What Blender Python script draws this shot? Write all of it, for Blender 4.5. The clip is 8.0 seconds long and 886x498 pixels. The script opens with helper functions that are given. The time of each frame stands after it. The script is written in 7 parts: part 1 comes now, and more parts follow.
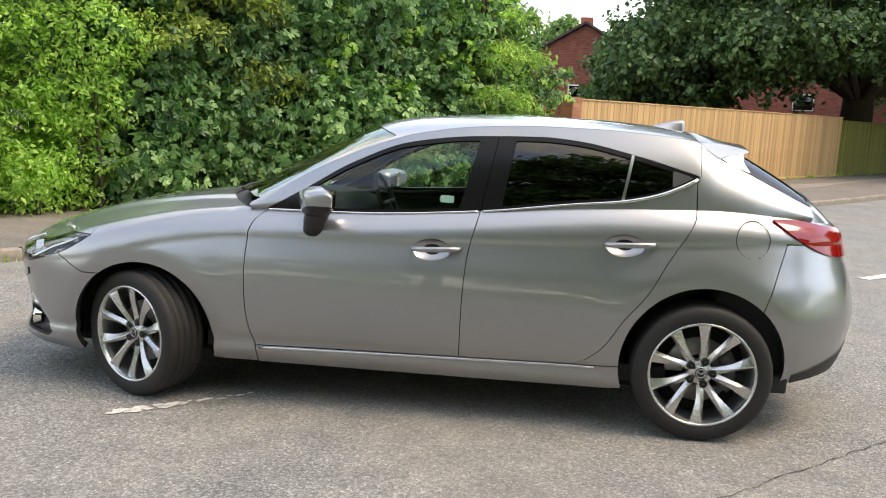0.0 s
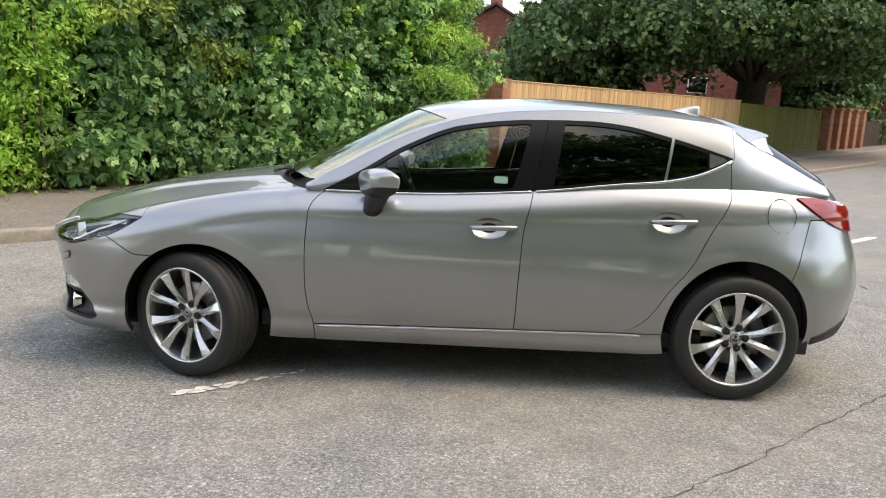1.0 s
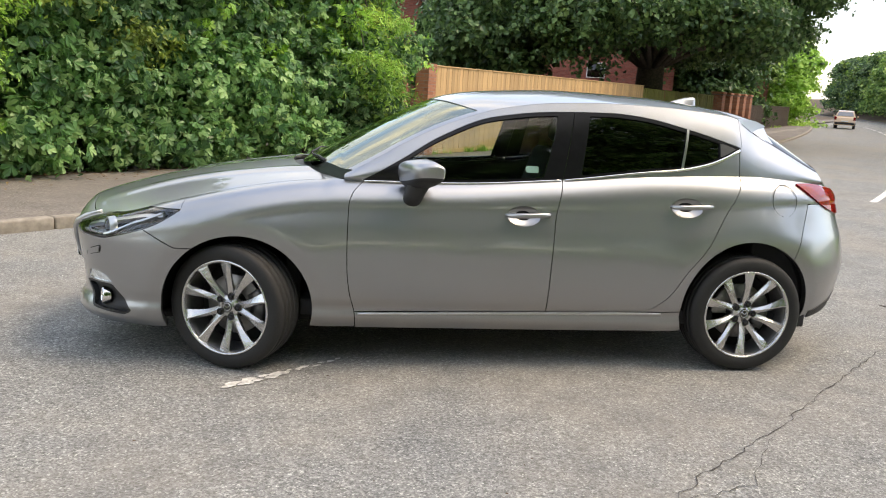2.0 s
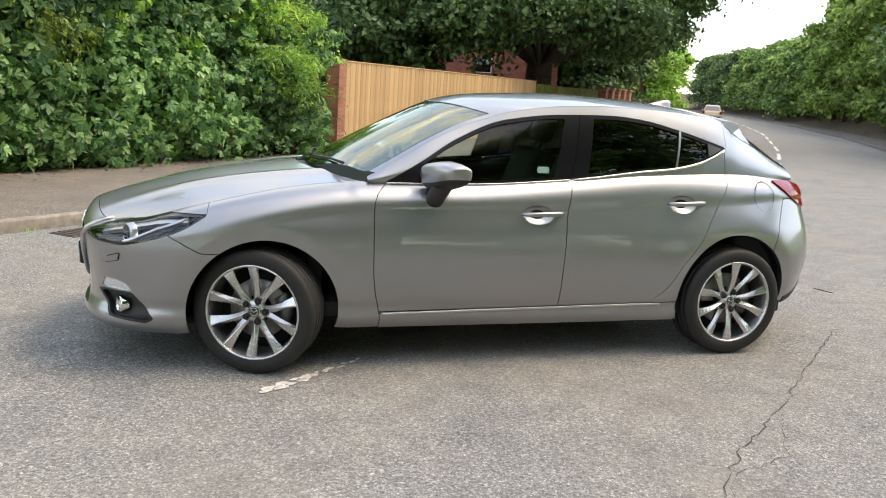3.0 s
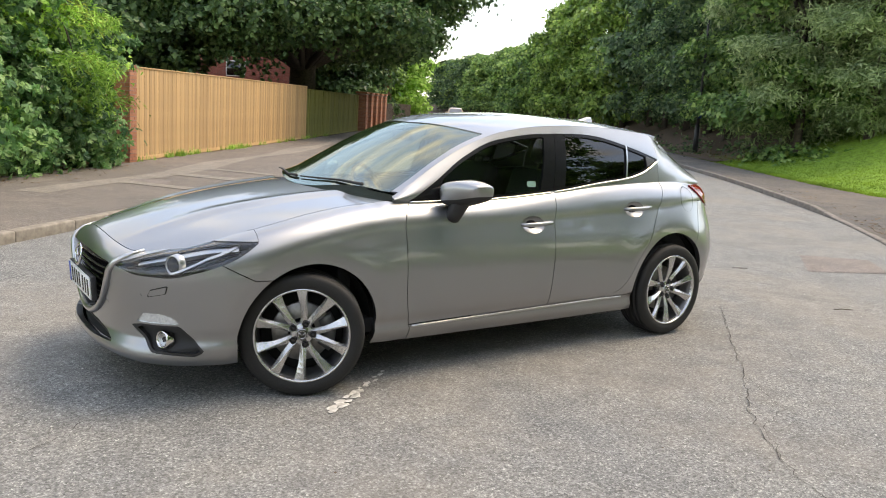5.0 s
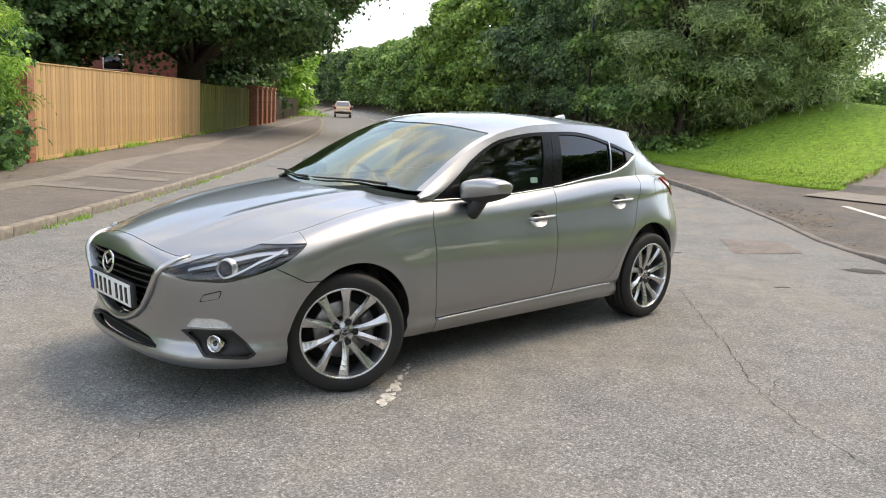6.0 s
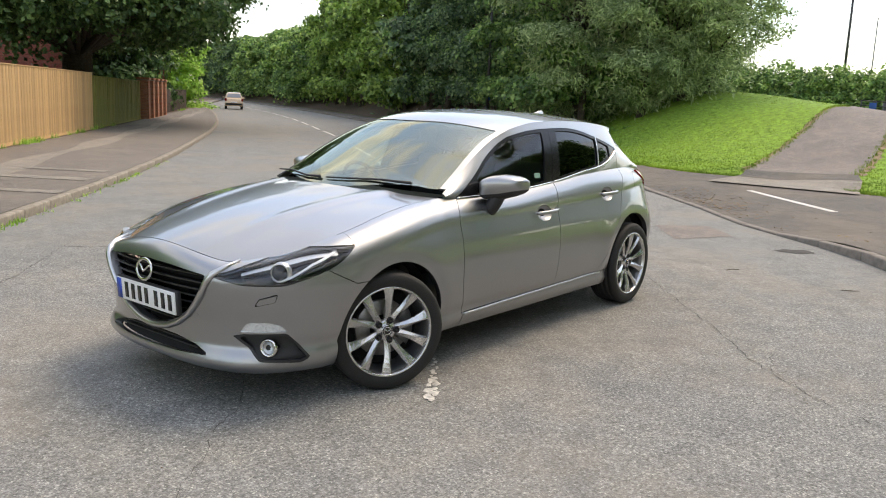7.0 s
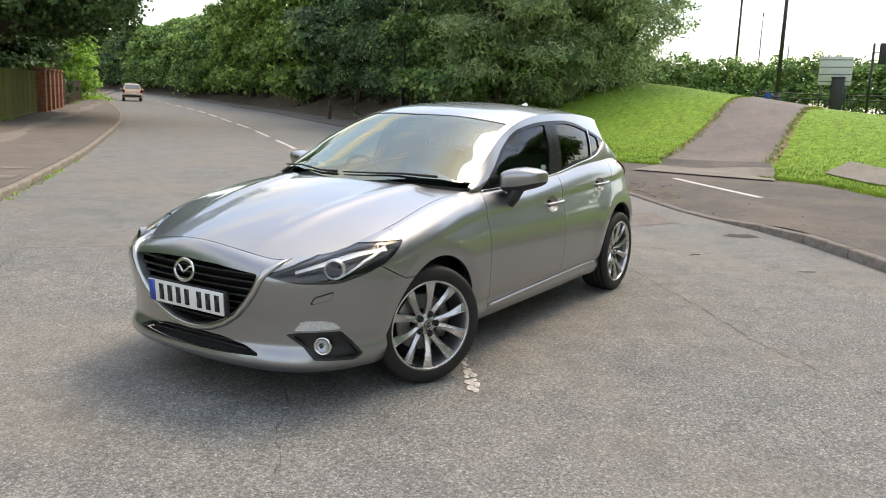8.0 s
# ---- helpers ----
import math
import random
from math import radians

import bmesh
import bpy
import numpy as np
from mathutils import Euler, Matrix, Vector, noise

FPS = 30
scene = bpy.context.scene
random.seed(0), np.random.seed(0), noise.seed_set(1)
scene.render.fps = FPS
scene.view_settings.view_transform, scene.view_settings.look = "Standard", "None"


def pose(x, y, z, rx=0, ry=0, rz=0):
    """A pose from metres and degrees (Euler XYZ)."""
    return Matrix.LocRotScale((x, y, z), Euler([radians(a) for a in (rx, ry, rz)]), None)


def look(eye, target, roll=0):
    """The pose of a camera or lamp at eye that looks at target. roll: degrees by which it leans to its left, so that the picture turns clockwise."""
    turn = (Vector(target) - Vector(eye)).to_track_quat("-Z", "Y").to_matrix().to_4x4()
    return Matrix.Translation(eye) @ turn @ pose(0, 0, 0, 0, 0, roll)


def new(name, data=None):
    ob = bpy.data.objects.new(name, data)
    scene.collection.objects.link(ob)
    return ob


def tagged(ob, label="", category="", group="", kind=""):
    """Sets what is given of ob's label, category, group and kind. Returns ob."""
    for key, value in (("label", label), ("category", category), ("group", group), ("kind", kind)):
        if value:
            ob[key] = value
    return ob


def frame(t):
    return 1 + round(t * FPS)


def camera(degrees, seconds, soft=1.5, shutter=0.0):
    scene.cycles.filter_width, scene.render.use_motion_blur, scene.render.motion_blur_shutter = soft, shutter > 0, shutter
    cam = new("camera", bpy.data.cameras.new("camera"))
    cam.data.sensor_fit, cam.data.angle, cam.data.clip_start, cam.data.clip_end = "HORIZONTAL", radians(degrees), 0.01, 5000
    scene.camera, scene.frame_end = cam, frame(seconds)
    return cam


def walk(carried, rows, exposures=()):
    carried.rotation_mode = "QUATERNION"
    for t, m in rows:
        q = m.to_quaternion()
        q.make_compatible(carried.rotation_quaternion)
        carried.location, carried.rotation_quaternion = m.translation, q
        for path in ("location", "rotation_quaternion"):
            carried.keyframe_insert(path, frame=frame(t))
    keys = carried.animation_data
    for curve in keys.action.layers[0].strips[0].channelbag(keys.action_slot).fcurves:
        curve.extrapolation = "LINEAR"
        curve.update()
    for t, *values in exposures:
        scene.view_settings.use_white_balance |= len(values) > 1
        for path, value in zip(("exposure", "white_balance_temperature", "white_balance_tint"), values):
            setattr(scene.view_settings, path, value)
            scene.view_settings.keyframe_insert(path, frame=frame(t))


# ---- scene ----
cam = camera(57.8, 8.0, soft=1.0, shutter=0.2)
PATH = [
    (0, (0.594, -4.406, 1.382), (0.357, -2.444, 1.076), 2.9),
    (0.5, (0.226, -4.525, 1.373), (0.111, -2.554, 1.048), 3.2),
    (1, (-0.147, -4.627, 1.365), (-0.129, -2.657, 1.022), 3.4),
    (1.5, (-0.503, -4.719, 1.368), (-0.36, -2.757, 1.007), 3.5),
    (3, (-1.563, -4.684, 1.377), (-1.003, -2.799, 1.011), 3.8),
    (3.5, (-1.945, -4.636, 1.384), (-1.239, -2.798, 1.034), 3.8),
    (4, (-2.307, -4.546, 1.378), (-1.462, -2.764, 1.043), 3.7),
    (4.5, (-2.641, -4.45, 1.392), (-1.649, -2.745, 1.066), 3.6),
    (6, (-3.707, -3.993, 1.399), (-2.354, -2.556, 1.076), 2.9),
    (6.5, (-4.012, -3.769, 1.415), (-2.567, -2.426, 1.085), 2.6),
    (7, (-4.298, -3.518, 1.419), (-2.763, -2.281, 1.084), 2.4),
    (7.5, (-4.521, -3.251, 1.404), (-2.917, -2.106, 1.064), 2.2),
    (8, (-4.728, -2.975, 1.407), (-3.057, -1.933, 1.06), 2.2),
]
walk(cam, [(t, look(eye, target, roll)) for t, eye, target, roll in PATH],
     exposures=[(0, 0.84, 7800, 10), (1, 0.82, 7800, 10), (3.5, 0.80, 7800, 10), (4.5, 0.74, 7800, 10), (7, 0.5, 7800, 10), (8, 0.42, 7800, 10)])

# ---- world and sun ----
SUN_ELEVATION, SUN_AZIMUTH = 60.0, 98.0   # degrees; azimuth from +y towards +x
world = bpy.data.worlds.new("sky")
scene.world = world
world.use_nodes = True
wn, wl = world.node_tree.nodes, world.node_tree.links
wn.clear()
w_out = wn.new("ShaderNodeOutputWorld")
w_bg = wn.new("ShaderNodeBackground")
w_sky = wn.new("ShaderNodeTexSky")
w_sky.sky_type, w_sky.sun_disc = "NISHITA", False
w_sky.sun_elevation, w_sky.sun_rotation = radians(SUN_ELEVATION), radians(SUN_AZIMUTH)
w_sky.air_density, w_sky.dust_density, w_sky.ozone_density = 1.0, 0.9, 2.2
w_geo = wn.new("ShaderNodeTexCoord")
w_map = wn.new("ShaderNodeMapping")
w_map.inputs["Location"].default_value, w_map.inputs["Scale"].default_value = (4.65, -4.88, 2.36), (1.0, 1.0, 2.6)
w_noise = wn.new("ShaderNodeTexNoise")
w_noise.inputs["Scale"].default_value, w_noise.inputs["Detail"].default_value = 2.8, 8.0
w_noise.inputs["Roughness"].default_value = 0.58
w_ramp = wn.new("ShaderNodeValToRGB")
w_ramp.color_ramp.elements[0].position, w_ramp.color_ramp.elements[0].color = 0.47, (0.16, 0.16, 0.16, 1)
w_ramp.color_ramp.elements[1].position, w_ramp.color_ramp.elements[1].color = 0.64, (1, 1, 1, 1)
w_shade = wn.new("ShaderNodeTexNoise")
w_shade.inputs["Scale"].default_value, w_shade.inputs["Detail"].default_value = 3.5, 5.0
w_cloud = wn.new("ShaderNodeValToRGB")
w_cloud.color_ramp.elements[0].position, w_cloud.color_ramp.elements[0].color = 0.36, (4.4, 4.8, 5.5, 1)
w_cloud.color_ramp.elements[1].position, w_cloud.color_ramp.elements[1].color = 0.64, (10.5, 10.1, 9.5, 1)
w_mix = wn.new("ShaderNodeMix")
w_mix.data_type = "RGBA"
wl.new(w_geo.outputs["Generated"], w_map.inputs["Vector"])
wl.new(w_map.outputs["Vector"], w_noise.inputs["Vector"])
wl.new(w_map.outputs["Vector"], w_shade.inputs["Vector"])
wl.new(w_noise.outputs["Fac"], w_ramp.inputs["Fac"])
wl.new(w_shade.outputs["Fac"], w_cloud.inputs["Fac"])
# haze gathers towards the horizon, all round
w_sep, w_haze, w_max = wn.new("ShaderNodeSeparateXYZ"), wn.new("ShaderNodeMapRange"), wn.new("ShaderNodeMath")
w_haze.inputs["From Min"].default_value, w_haze.inputs["From Max"].default_value = 0.04, 0.30
w_haze.inputs["To Min"].default_value, w_haze.inputs["To Max"].default_value = 0.9, 0.0
w_max.operation = "MAXIMUM"
wl.new(w_geo.outputs["Generated"], w_sep.inputs["Vector"])
wl.new(w_sep.outputs["Z"], w_haze.inputs["Value"])
wl.new(w_haze.outputs["Result"], w_max.inputs[0])
wl.new(w_ramp.outputs["Color"], w_max.inputs[1])
wl.new(w_max.outputs["Value"], w_mix.inputs["Factor"])
w_lift = wn.new("ShaderNodeVectorMath")
w_lift.operation, w_lift.inputs[1].default_value = "MULTIPLY", (2.3, 2.3, 2.3)
wl.new(w_sky.outputs["Color"], w_lift.inputs[0])
wl.new(w_lift.outputs["Vector"], w_mix.inputs["A"])
wl.new(w_cloud.outputs["Color"], w_mix.inputs["B"])
wl.new(w_mix.outputs["Result"], w_bg.inputs["Color"])
w_bg.inputs["Strength"].default_value = 0.15
wl.new(w_bg.outputs["Background"], w_out.inputs["Surface"])

sun = new("sun", bpy.data.lights.new("sun", "SUN"))
sun.data.energy, sun.data.angle, sun.data.color = 1.5, radians(26), (1.0, 0.86, 0.68)
az, el = radians(SUN_AZIMUTH), radians(SUN_ELEVATION)
sun_from = Vector((math.sin(az) * math.cos(el), math.cos(az) * math.cos(el), math.sin(el)))
sun.matrix_world = look(sun_from * 60, (0, 0, 0))

# ---- materials ----
def base_nodes(name):
    m = bpy.data.materials.new(name)
    m.use_nodes = True
    n, l = m.node_tree.nodes, m.node_tree.links
    return m, n, l, n["Principled BSDF"]


def noise_of(n, l, scale, detail=4.0, rough=0.6, vec=None, stretch=None):
    """A noise texture in object space, in metres."""
    tc = n.new("ShaderNodeTexCoord")
    tex = n.new("ShaderNodeTexNoise")
    tex.inputs["Scale"].default_value, tex.inputs["Detail"].default_value, tex.inputs["Roughness"].default_value = scale, detail, rough
    src = tc.outputs["Object"]
    if stretch:
        mp = n.new("ShaderNodeMapping")
        mp.inputs["Scale"].default_value = stretch
        l.new(src, mp.inputs["Vector"])
        src = mp.outputs["Vector"]
    l.new(src, tex.inputs["Vector"])
    return tex.outputs["Fac"]


def ramp_of(n, l, fac, stops):
    r = n.new("ShaderNodeValToRGB")
    while len(r.color_ramp.elements) < len(stops):
        r.color_ramp.elements.new(0.5)
    for e, (p, c) in zip(r.color_ramp.elements, stops):
        e.position, e.color = p, (*c, 1)
    l.new(fac, r.inputs["Fac"])
    return r.outputs["Color"]


def mix_of(n, l, a, b, fac, mode="MIX"):
    mx = n.new("ShaderNodeMix")
    mx.data_type, mx.blend_type = "RGBA", mode
    for sock, v in (("A", a), ("B", b), ("Factor", fac)):
        if isinstance(v, bpy.types.NodeSocket):
            l.new(v, mx.inputs[sock])
        else:
            mx.inputs[sock].default_value = (*v, 1) if isinstance(v, tuple) else v
    return mx.outputs["Result"]


def bump_of(n, l, height, bsdf, strength=0.3, distance=0.01):
    b = n.new("ShaderNodeBump")
    b.inputs["Strength"].default_value, b.inputs["Distance"].default_value = strength, distance
    l.new(height, b.inputs["Height"])
    l.new(b.outputs["Normal"], bsdf.inputs["Normal"])


def plain(name, color, rough=0.5, metal=0.0, vary=0.12, scale=30.0, bump=0.0, coat=0.0, spec=0.5):
    m, n, l, b = base_nodes(name)
    f = noise_of(n, l, scale)
    lo, hi = tuple(c * (1 - vary) for c in color), tuple(min(1, c * (1 + vary)) for c in color)
    l.new(ramp_of(n, l, f, [(0.3, lo), (0.7, hi)]), b.inputs["Base Color"])
    b.inputs["Roughness"].default_value, b.inputs["Metallic"].default_value = rough, metal
    b.inputs["Coat Weight"].default_value, b.inputs["Specular IOR Level"].default_value = coat, spec
    b.inputs["Coat Roughness"].default_value = 0.04
    if bump:
        bump_of(n, l, f, b, bump, 0.004)
    return m


def leafy(name, dark, mid, light, rough=0.4, through_light=0.5):
    """Foliage: colour by leaf, a little light comes through."""
    m, n, l, b = base_nodes(name)
    g = n.new("ShaderNodeNewGeometry")
    big = noise_of(n, l, 0.7, 3.0)
    c = ramp_of(n, l, g.outputs["Random Per Island"], [(0.0, dark), (0.55, mid), (1.0, light)])
    c2 = ramp_of(n, l, big, [(0.34, (0.58, 0.62, 0.60)), (0.66, (1.28, 1.22, 1.08))])
    col = mix_of(n, l, c, c2, 1.0, "MULTIPLY")
    l.new(col, b.inputs["Base Color"])
    b.inputs["Roughness"].default_value, b.inputs["Specular IOR Level"].default_value = rough, 0.5
    tr = n.new("ShaderNodeBsdfTranslucent")
    l.new(col, tr.inputs["Color"])
    mx = n.new("ShaderNodeMixShader")
    mx.inputs["Fac"].default_value = through_light
    l.new(b.outputs["BSDF"], mx.inputs[1])
    l.new(tr.outputs["BSDF"], mx.inputs[2])
    l.new(mx.outputs["Shader"], n["Material Output"].inputs["Surface"])
    return m


def car_paint():
    m, n, l, b = base_nodes("silver_metallic_paint")
    flake = noise_of(n, l, 900.0, 2.0)
    dust = noise_of(n, l, 3.0, 6.0)
    c = ramp_of(n, l, flake, [(0.3, (0.30, 0.306, 0.316)), (0.7, (0.38, 0.387, 0.398))])
    l.new(mix_of(n, l, c, (0.29, 0.277, 0.256), ramp_of(n, l, dust, [(0.45, (0, 0, 0)), (0.8, (0.16, 0.16, 0.16))])), b.inputs["Base Color"])
    b.inputs["Metallic"].default_value, b.inputs["Roughness"].default_value = 0.97, 0.37
    b.inputs["Coat Weight"].default_value, b.inputs["Coat Roughness"].default_value, b.inputs["Coat IOR"].default_value = 1.0, 0.02, 1.5
    return m


def glass_mat(name, tint, rough=0.0, gloss=0.09, coat=(1, 1, 1)):
    """A thin pane: mirror-like surface over a tinted see-through body."""
    m, n, l, b = base_nodes(name)
    n.remove(b)
    gl, tr, mx, lw = n.new("ShaderNodeBsdfGlossy"), n.new("ShaderNodeBsdfTransparent"), n.new("ShaderNodeMixShader"), n.new("ShaderNodeLayerWeight")
    gl.inputs["Roughness"].default_value, gl.inputs["Color"].default_value = rough, (*coat, 1)
    tr.inputs["Color"].default_value = (*tint, 1)
    lw.inputs["Blend"].default_value = 0.5
    up, add = n.new("ShaderNodeMath"), n.new("ShaderNodeMath")
    up.operation, up.inputs[1].default_value = "POWER", 5.0
    add.operation, add.inputs[1].default_value, add.inputs[2].default_value = "MULTIPLY_ADD", 1 - gloss, gloss
    l.new(lw.outputs["Facing"], up.inputs[0])
    l.new(up.outputs["Value"], add.inputs[0])
    l.new(add.outputs["Value"], mx.inputs["Fac"])
    l.new(tr.outputs["BSDF"], mx.inputs[1])
    l.new(gl.outputs["BSDF"], mx.inputs[2])
    l.new(mx.outputs["Shader"], n["Material Output"].inputs["Surface"])
    return m


def asphalt(name, stone, binder, patch, fine=220.0, worn=0.55):
    """Chippings in a dark binder, worn paler in broad patches, with stains and pale flecks."""
    m, n, l, b = base_nodes(name)
    tc = n.new("ShaderNodeTexCoord")
    vor = n.new("ShaderNodeTexVoronoi")
    vor.inputs["Scale"].default_value = fine
    l.new(tc.outputs["Object"], vor.inputs["Vector"])
    stones = ramp_of(n, l, noise_of(n, l, fine * 0.4, 4.0, 0.75), [(0.30, binder), (0.50, stone), (0.66, tuple(min(1, c * 1.5) for c in stone)), (0.77, tuple(min(1, c * 2.2) for c in stone))])
    grains = ramp_of(n, l, vor.outputs["Color"], [(0.0, (0.5, 0.5, 0.5)), (0.75, (1.08, 1.08, 1.08)), (1.0, (2.0, 1.97, 1.88))])
    stones = mix_of(n, l, stones, grains, 1.0, "MULTIPLY")
    broad = noise_of(n, l, 0.42, 7.0, 0.62)
    mid = noise_of(n, l, 5.0, 8.0, 0.75)
    stain = noise_of(n, l, 1.3, 5.0, 0.6)
    w3 = (worn, worn, worn)
    c = mix_of(n, l, stones, patch, ramp_of(n, l, broad, [(0.46, (0, 0, 0)), (0.62, w3)]))
    c = mix_of(n, l, c, ramp_of(n, l, mid, [(0.3, (0.80, 0.80, 0.81)), (0.7, (1.16, 1.15, 1.13))]), 1.0, "MULTIPLY")
    c = mix_of(n, l, c, ramp_of(n, l, stain, [(0.30, (0.86, 0.87, 0.88)), (0.50, (1.0, 1.0, 1.0)), (0.70, (1.06, 1.05, 1.02))]), 1.0, "MULTIPLY")
    l.new(c, b.inputs["Base Color"])
    b.inputs["Roughness"].default_value, b.inputs["Specular IOR Level"].default_value = 0.88, 0.25
    bump_of(n, l, vor.outputs["Distance"], b, 0.5, 0.005)
    return m


def wooden(name, lo, mid, hi, grain=(3.0, 3.0, 0.25), rough=0.75):
    m, n, l, b = base_nodes(name)
    oi = n.new("ShaderNodeObjectInfo")
    g = noise_of(n, l, 14.0, 6.0, 0.65, stretch=grain)
    c = ramp_of(n, l, g, [(0.25, lo), (0.5, mid), (0.78, hi)])
    tone = ramp_of(n, l, oi.outputs["Random"], [(0.0, (0.82, 0.8, 0.78)), (1.0, (1.15, 1.13, 1.1))])
    stain = ramp_of(n, l, noise_of(n, l, 1.1, 4.0), [(0.3, (0.84, 0.82, 0.8)), (0.7, (1.1, 1.1, 1.1))])
    c = mix_of(n, l, mix_of(n, l, c, tone, 1.0, "MULTIPLY"), stain, 1.0, "MULTIPLY")
    l.new(c, b.inputs["Base Color"])
    b.inputs["Roughness"].default_value = rough
    bump_of(n, l, g, b, 0.3, 0.004)
    return m


def brick_mat(name, lo, hi):
    """One brick's clay; the tone differs brick by brick."""
    m, n, l, b = base_nodes(name)
    g = n.new("ShaderNodeNewGeometry")
    c = ramp_of(n, l, g.outputs["Random Per Island"], [(0.0, lo), (1.0, hi)])
    c = mix_of(n, l, c, ramp_of(n, l, noise_of(n, l, 40.0), [(0.3, (0.85, 0.84, 0.83)), (0.7, (1.12, 1.1, 1.08))]), 1.0, "MULTIPLY")
    l.new(c, b.inputs["Base Color"])
    b.inputs["Roughness"].default_value = 0.9
    return m


PAINT = car_paint()
GLOSS_BLACK = plain("gloss_black_trim", (0.012, 0.012, 0.013), 0.12, spec=0.5)
SATIN_BLACK = plain("satin_black_pillar", (0.009, 0.009, 0.010), 0.22, spec=0.22)
# black trim greyed: the sky's reflection is in the base colour
CORNER_GREY = plain("sky_grey_black_trim", (0.075, 0.073, 0.07), 0.3)
BLACK = plain("black_plastic", (0.018, 0.018, 0.019), 0.55, bump=0.2, scale=400.0)
# near-black for liners and underside; also stands for shade in gaps and hollows
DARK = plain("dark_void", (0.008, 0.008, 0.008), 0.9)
RUBBER = plain("tyre_rubber", (0.013, 0.0125, 0.012), 0.72, bump=0.2, scale=120.0, vary=0.3)
SEAL = plain("window_seal_rubber", (0.01, 0.01, 0.01), 0.6)
CHROME = plain("bright_chrome", (0.75, 0.74, 0.72), 0.12, 1.0, vary=0.04)
SATIN_CHROME = plain("satin_chrome", (0.55, 0.55, 0.55), 0.28, 1.0, vary=0.05)
ALLOY = plain("alloy_wheel_silver", (0.58, 0.575, 0.57), 0.27, 0.88, vary=0.06, coat=0.5)
# alloy darkened in its colour for the shade deep inside the wheel
ALLOY_DARK = plain("shaded_alloy_barrel", (0.17, 0.17, 0.17), 0.42, 0.7)
STEEL = plain("brake_disc_steel", (0.28, 0.27, 0.26), 0.4, 0.9, vary=0.2)
SIDE_GLASS = glass_mat("clear_side_glass", (0.72, 0.79, 0.75), gloss=0.04)
PRIVACY_GLASS = glass_mat("privacy_glass", (0.022, 0.024, 0.027), gloss=0.055)
SCREEN_GLASS = glass_mat("windscreen_glass", (0.34, 0.43, 0.38), gloss=0.24, coat=(0.90, 0.96, 0.84))
LENS = glass_mat("clear_lens", (0.93, 0.95, 0.96), gloss=0.045)
RED_LENS = plain("red_lamp_lens", (0.24, 0.003, 0.006), 0.08, coat=0.3, vary=0.2, scale=60.0)
LAMP_SILVER = plain("bright_lamp_reflector", (0.86, 0.87, 0.88), 0.22, 0.55, vary=0.25, scale=90.0, coat=0.6)
WHITE_PLATE = plain("white_plate", (0.78, 0.78, 0.77), 0.3, vary=0.03)
PLATE_BLUE = plain("blue_plate_band", (0.03, 0.08, 0.42), 0.3)
CLOTH = plain("dark_seat_cloth", (0.022, 0.022, 0.024), 0.9, bump=0.2, scale=500.0)
PALE_STICKER = plain("pale_green_sticker", (0.55, 0.72, 0.66), 0.4)
ROAD = asphalt("worn_grey_road_asphalt", (0.235, 0.236, 0.228), (0.12, 0.12, 0.117), (0.275, 0.245, 0.205), 140.0, 0.4)
PAVE = asphalt("brown_grey_footway_asphalt", (0.20, 0.178, 0.158), (0.11, 0.098, 0.088), (0.23, 0.20, 0.172), 120.0)
PAVE_WORN = asphalt("worn_pale_footway_asphalt", (0.27, 0.245, 0.215), (0.16, 0.145, 0.128), (0.30, 0.265, 0.225), 120.0)
PAVE_DARK = asphalt("dark_footway_asphalt", (0.135, 0.125, 0.115), (0.075, 0.068, 0.062), (0.21, 0.175, 0.14), 120.0)
PATH_MAT = asphalt("pinkish_footpath_asphalt", (0.23, 0.202, 0.185), (0.13, 0.115, 0.108), (0.25, 0.218, 0.195), 120.0)
KERB_MAT = plain("weathered_kerb_concrete", (0.27, 0.235, 0.19), 0.92, vary=0.3, scale=9.0, bump=0.5)
KERB_GREY = plain("grey_kerb_concrete", (0.20, 0.175, 0.15), 0.92, vary=0.3, scale=9.0, bump=0.5)
ROAD_PAINT = plain("worn_white_road_paint", (0.60, 0.58, 0.54), 0.85, vary=0.4, scale=25.0, bump=0.4)
EARTH = plain("dry_brown_earth", (0.24, 0.17, 0.105), 0.95, vary=0.45, scale=14.0, bump=0.8)
SOIL = plain("leaf_littered_soil", (0.09, 0.062, 0.04), 0.95, vary=0.5, scale=18.0, bump=0.8)
GRASS_MAT = leafy("bright_mown_grass", (0.13, 0.23, 0.015), (0.19, 0.32, 0.025), (0.28, 0.40, 0.05), 0.7, 0.3)
TURF = plain("turf", (0.17, 0.29, 0.026), 0.95, vary=0.4, scale=6.0, bump=0.8)
LAND = plain("far_land", (0.07, 0.1, 0.035), 0.95, vary=0.4, scale=0.4)
LEAF_MAPLE = leafy("maple_leaves", (0.045, 0.125, 0.05), (0.165, 0.35, 0.125), (0.44, 0.65, 0.31), 0.30)
LEAF_LIGHT = leafy("light_green_leaves", (0.15, 0.33, 0.045), (0.35, 0.61, 0.11), (0.60, 0.84, 0.25), 0.5, 0.5)
LEAF_YELLOW = leafy("yellowing_leaves", (0.12, 0.19, 0.03), (0.26, 0.37, 0.06), (0.46, 0.55, 0.13), 0.5, 0.45)
LEAF_DARK = leafy("dark_oak_leaves", (0.032, 0.08, 0.028), (0.088, 0.175, 0.06), (0.20, 0.32, 0.12), 0.4, 0.4)
LEAF_WOOD = leafy("woodland_leaves", (0.05, 0.12, 0.035), (0.19, 0.35, 0.10), (0.44, 0.60, 0.21), 0.45, 0.42)
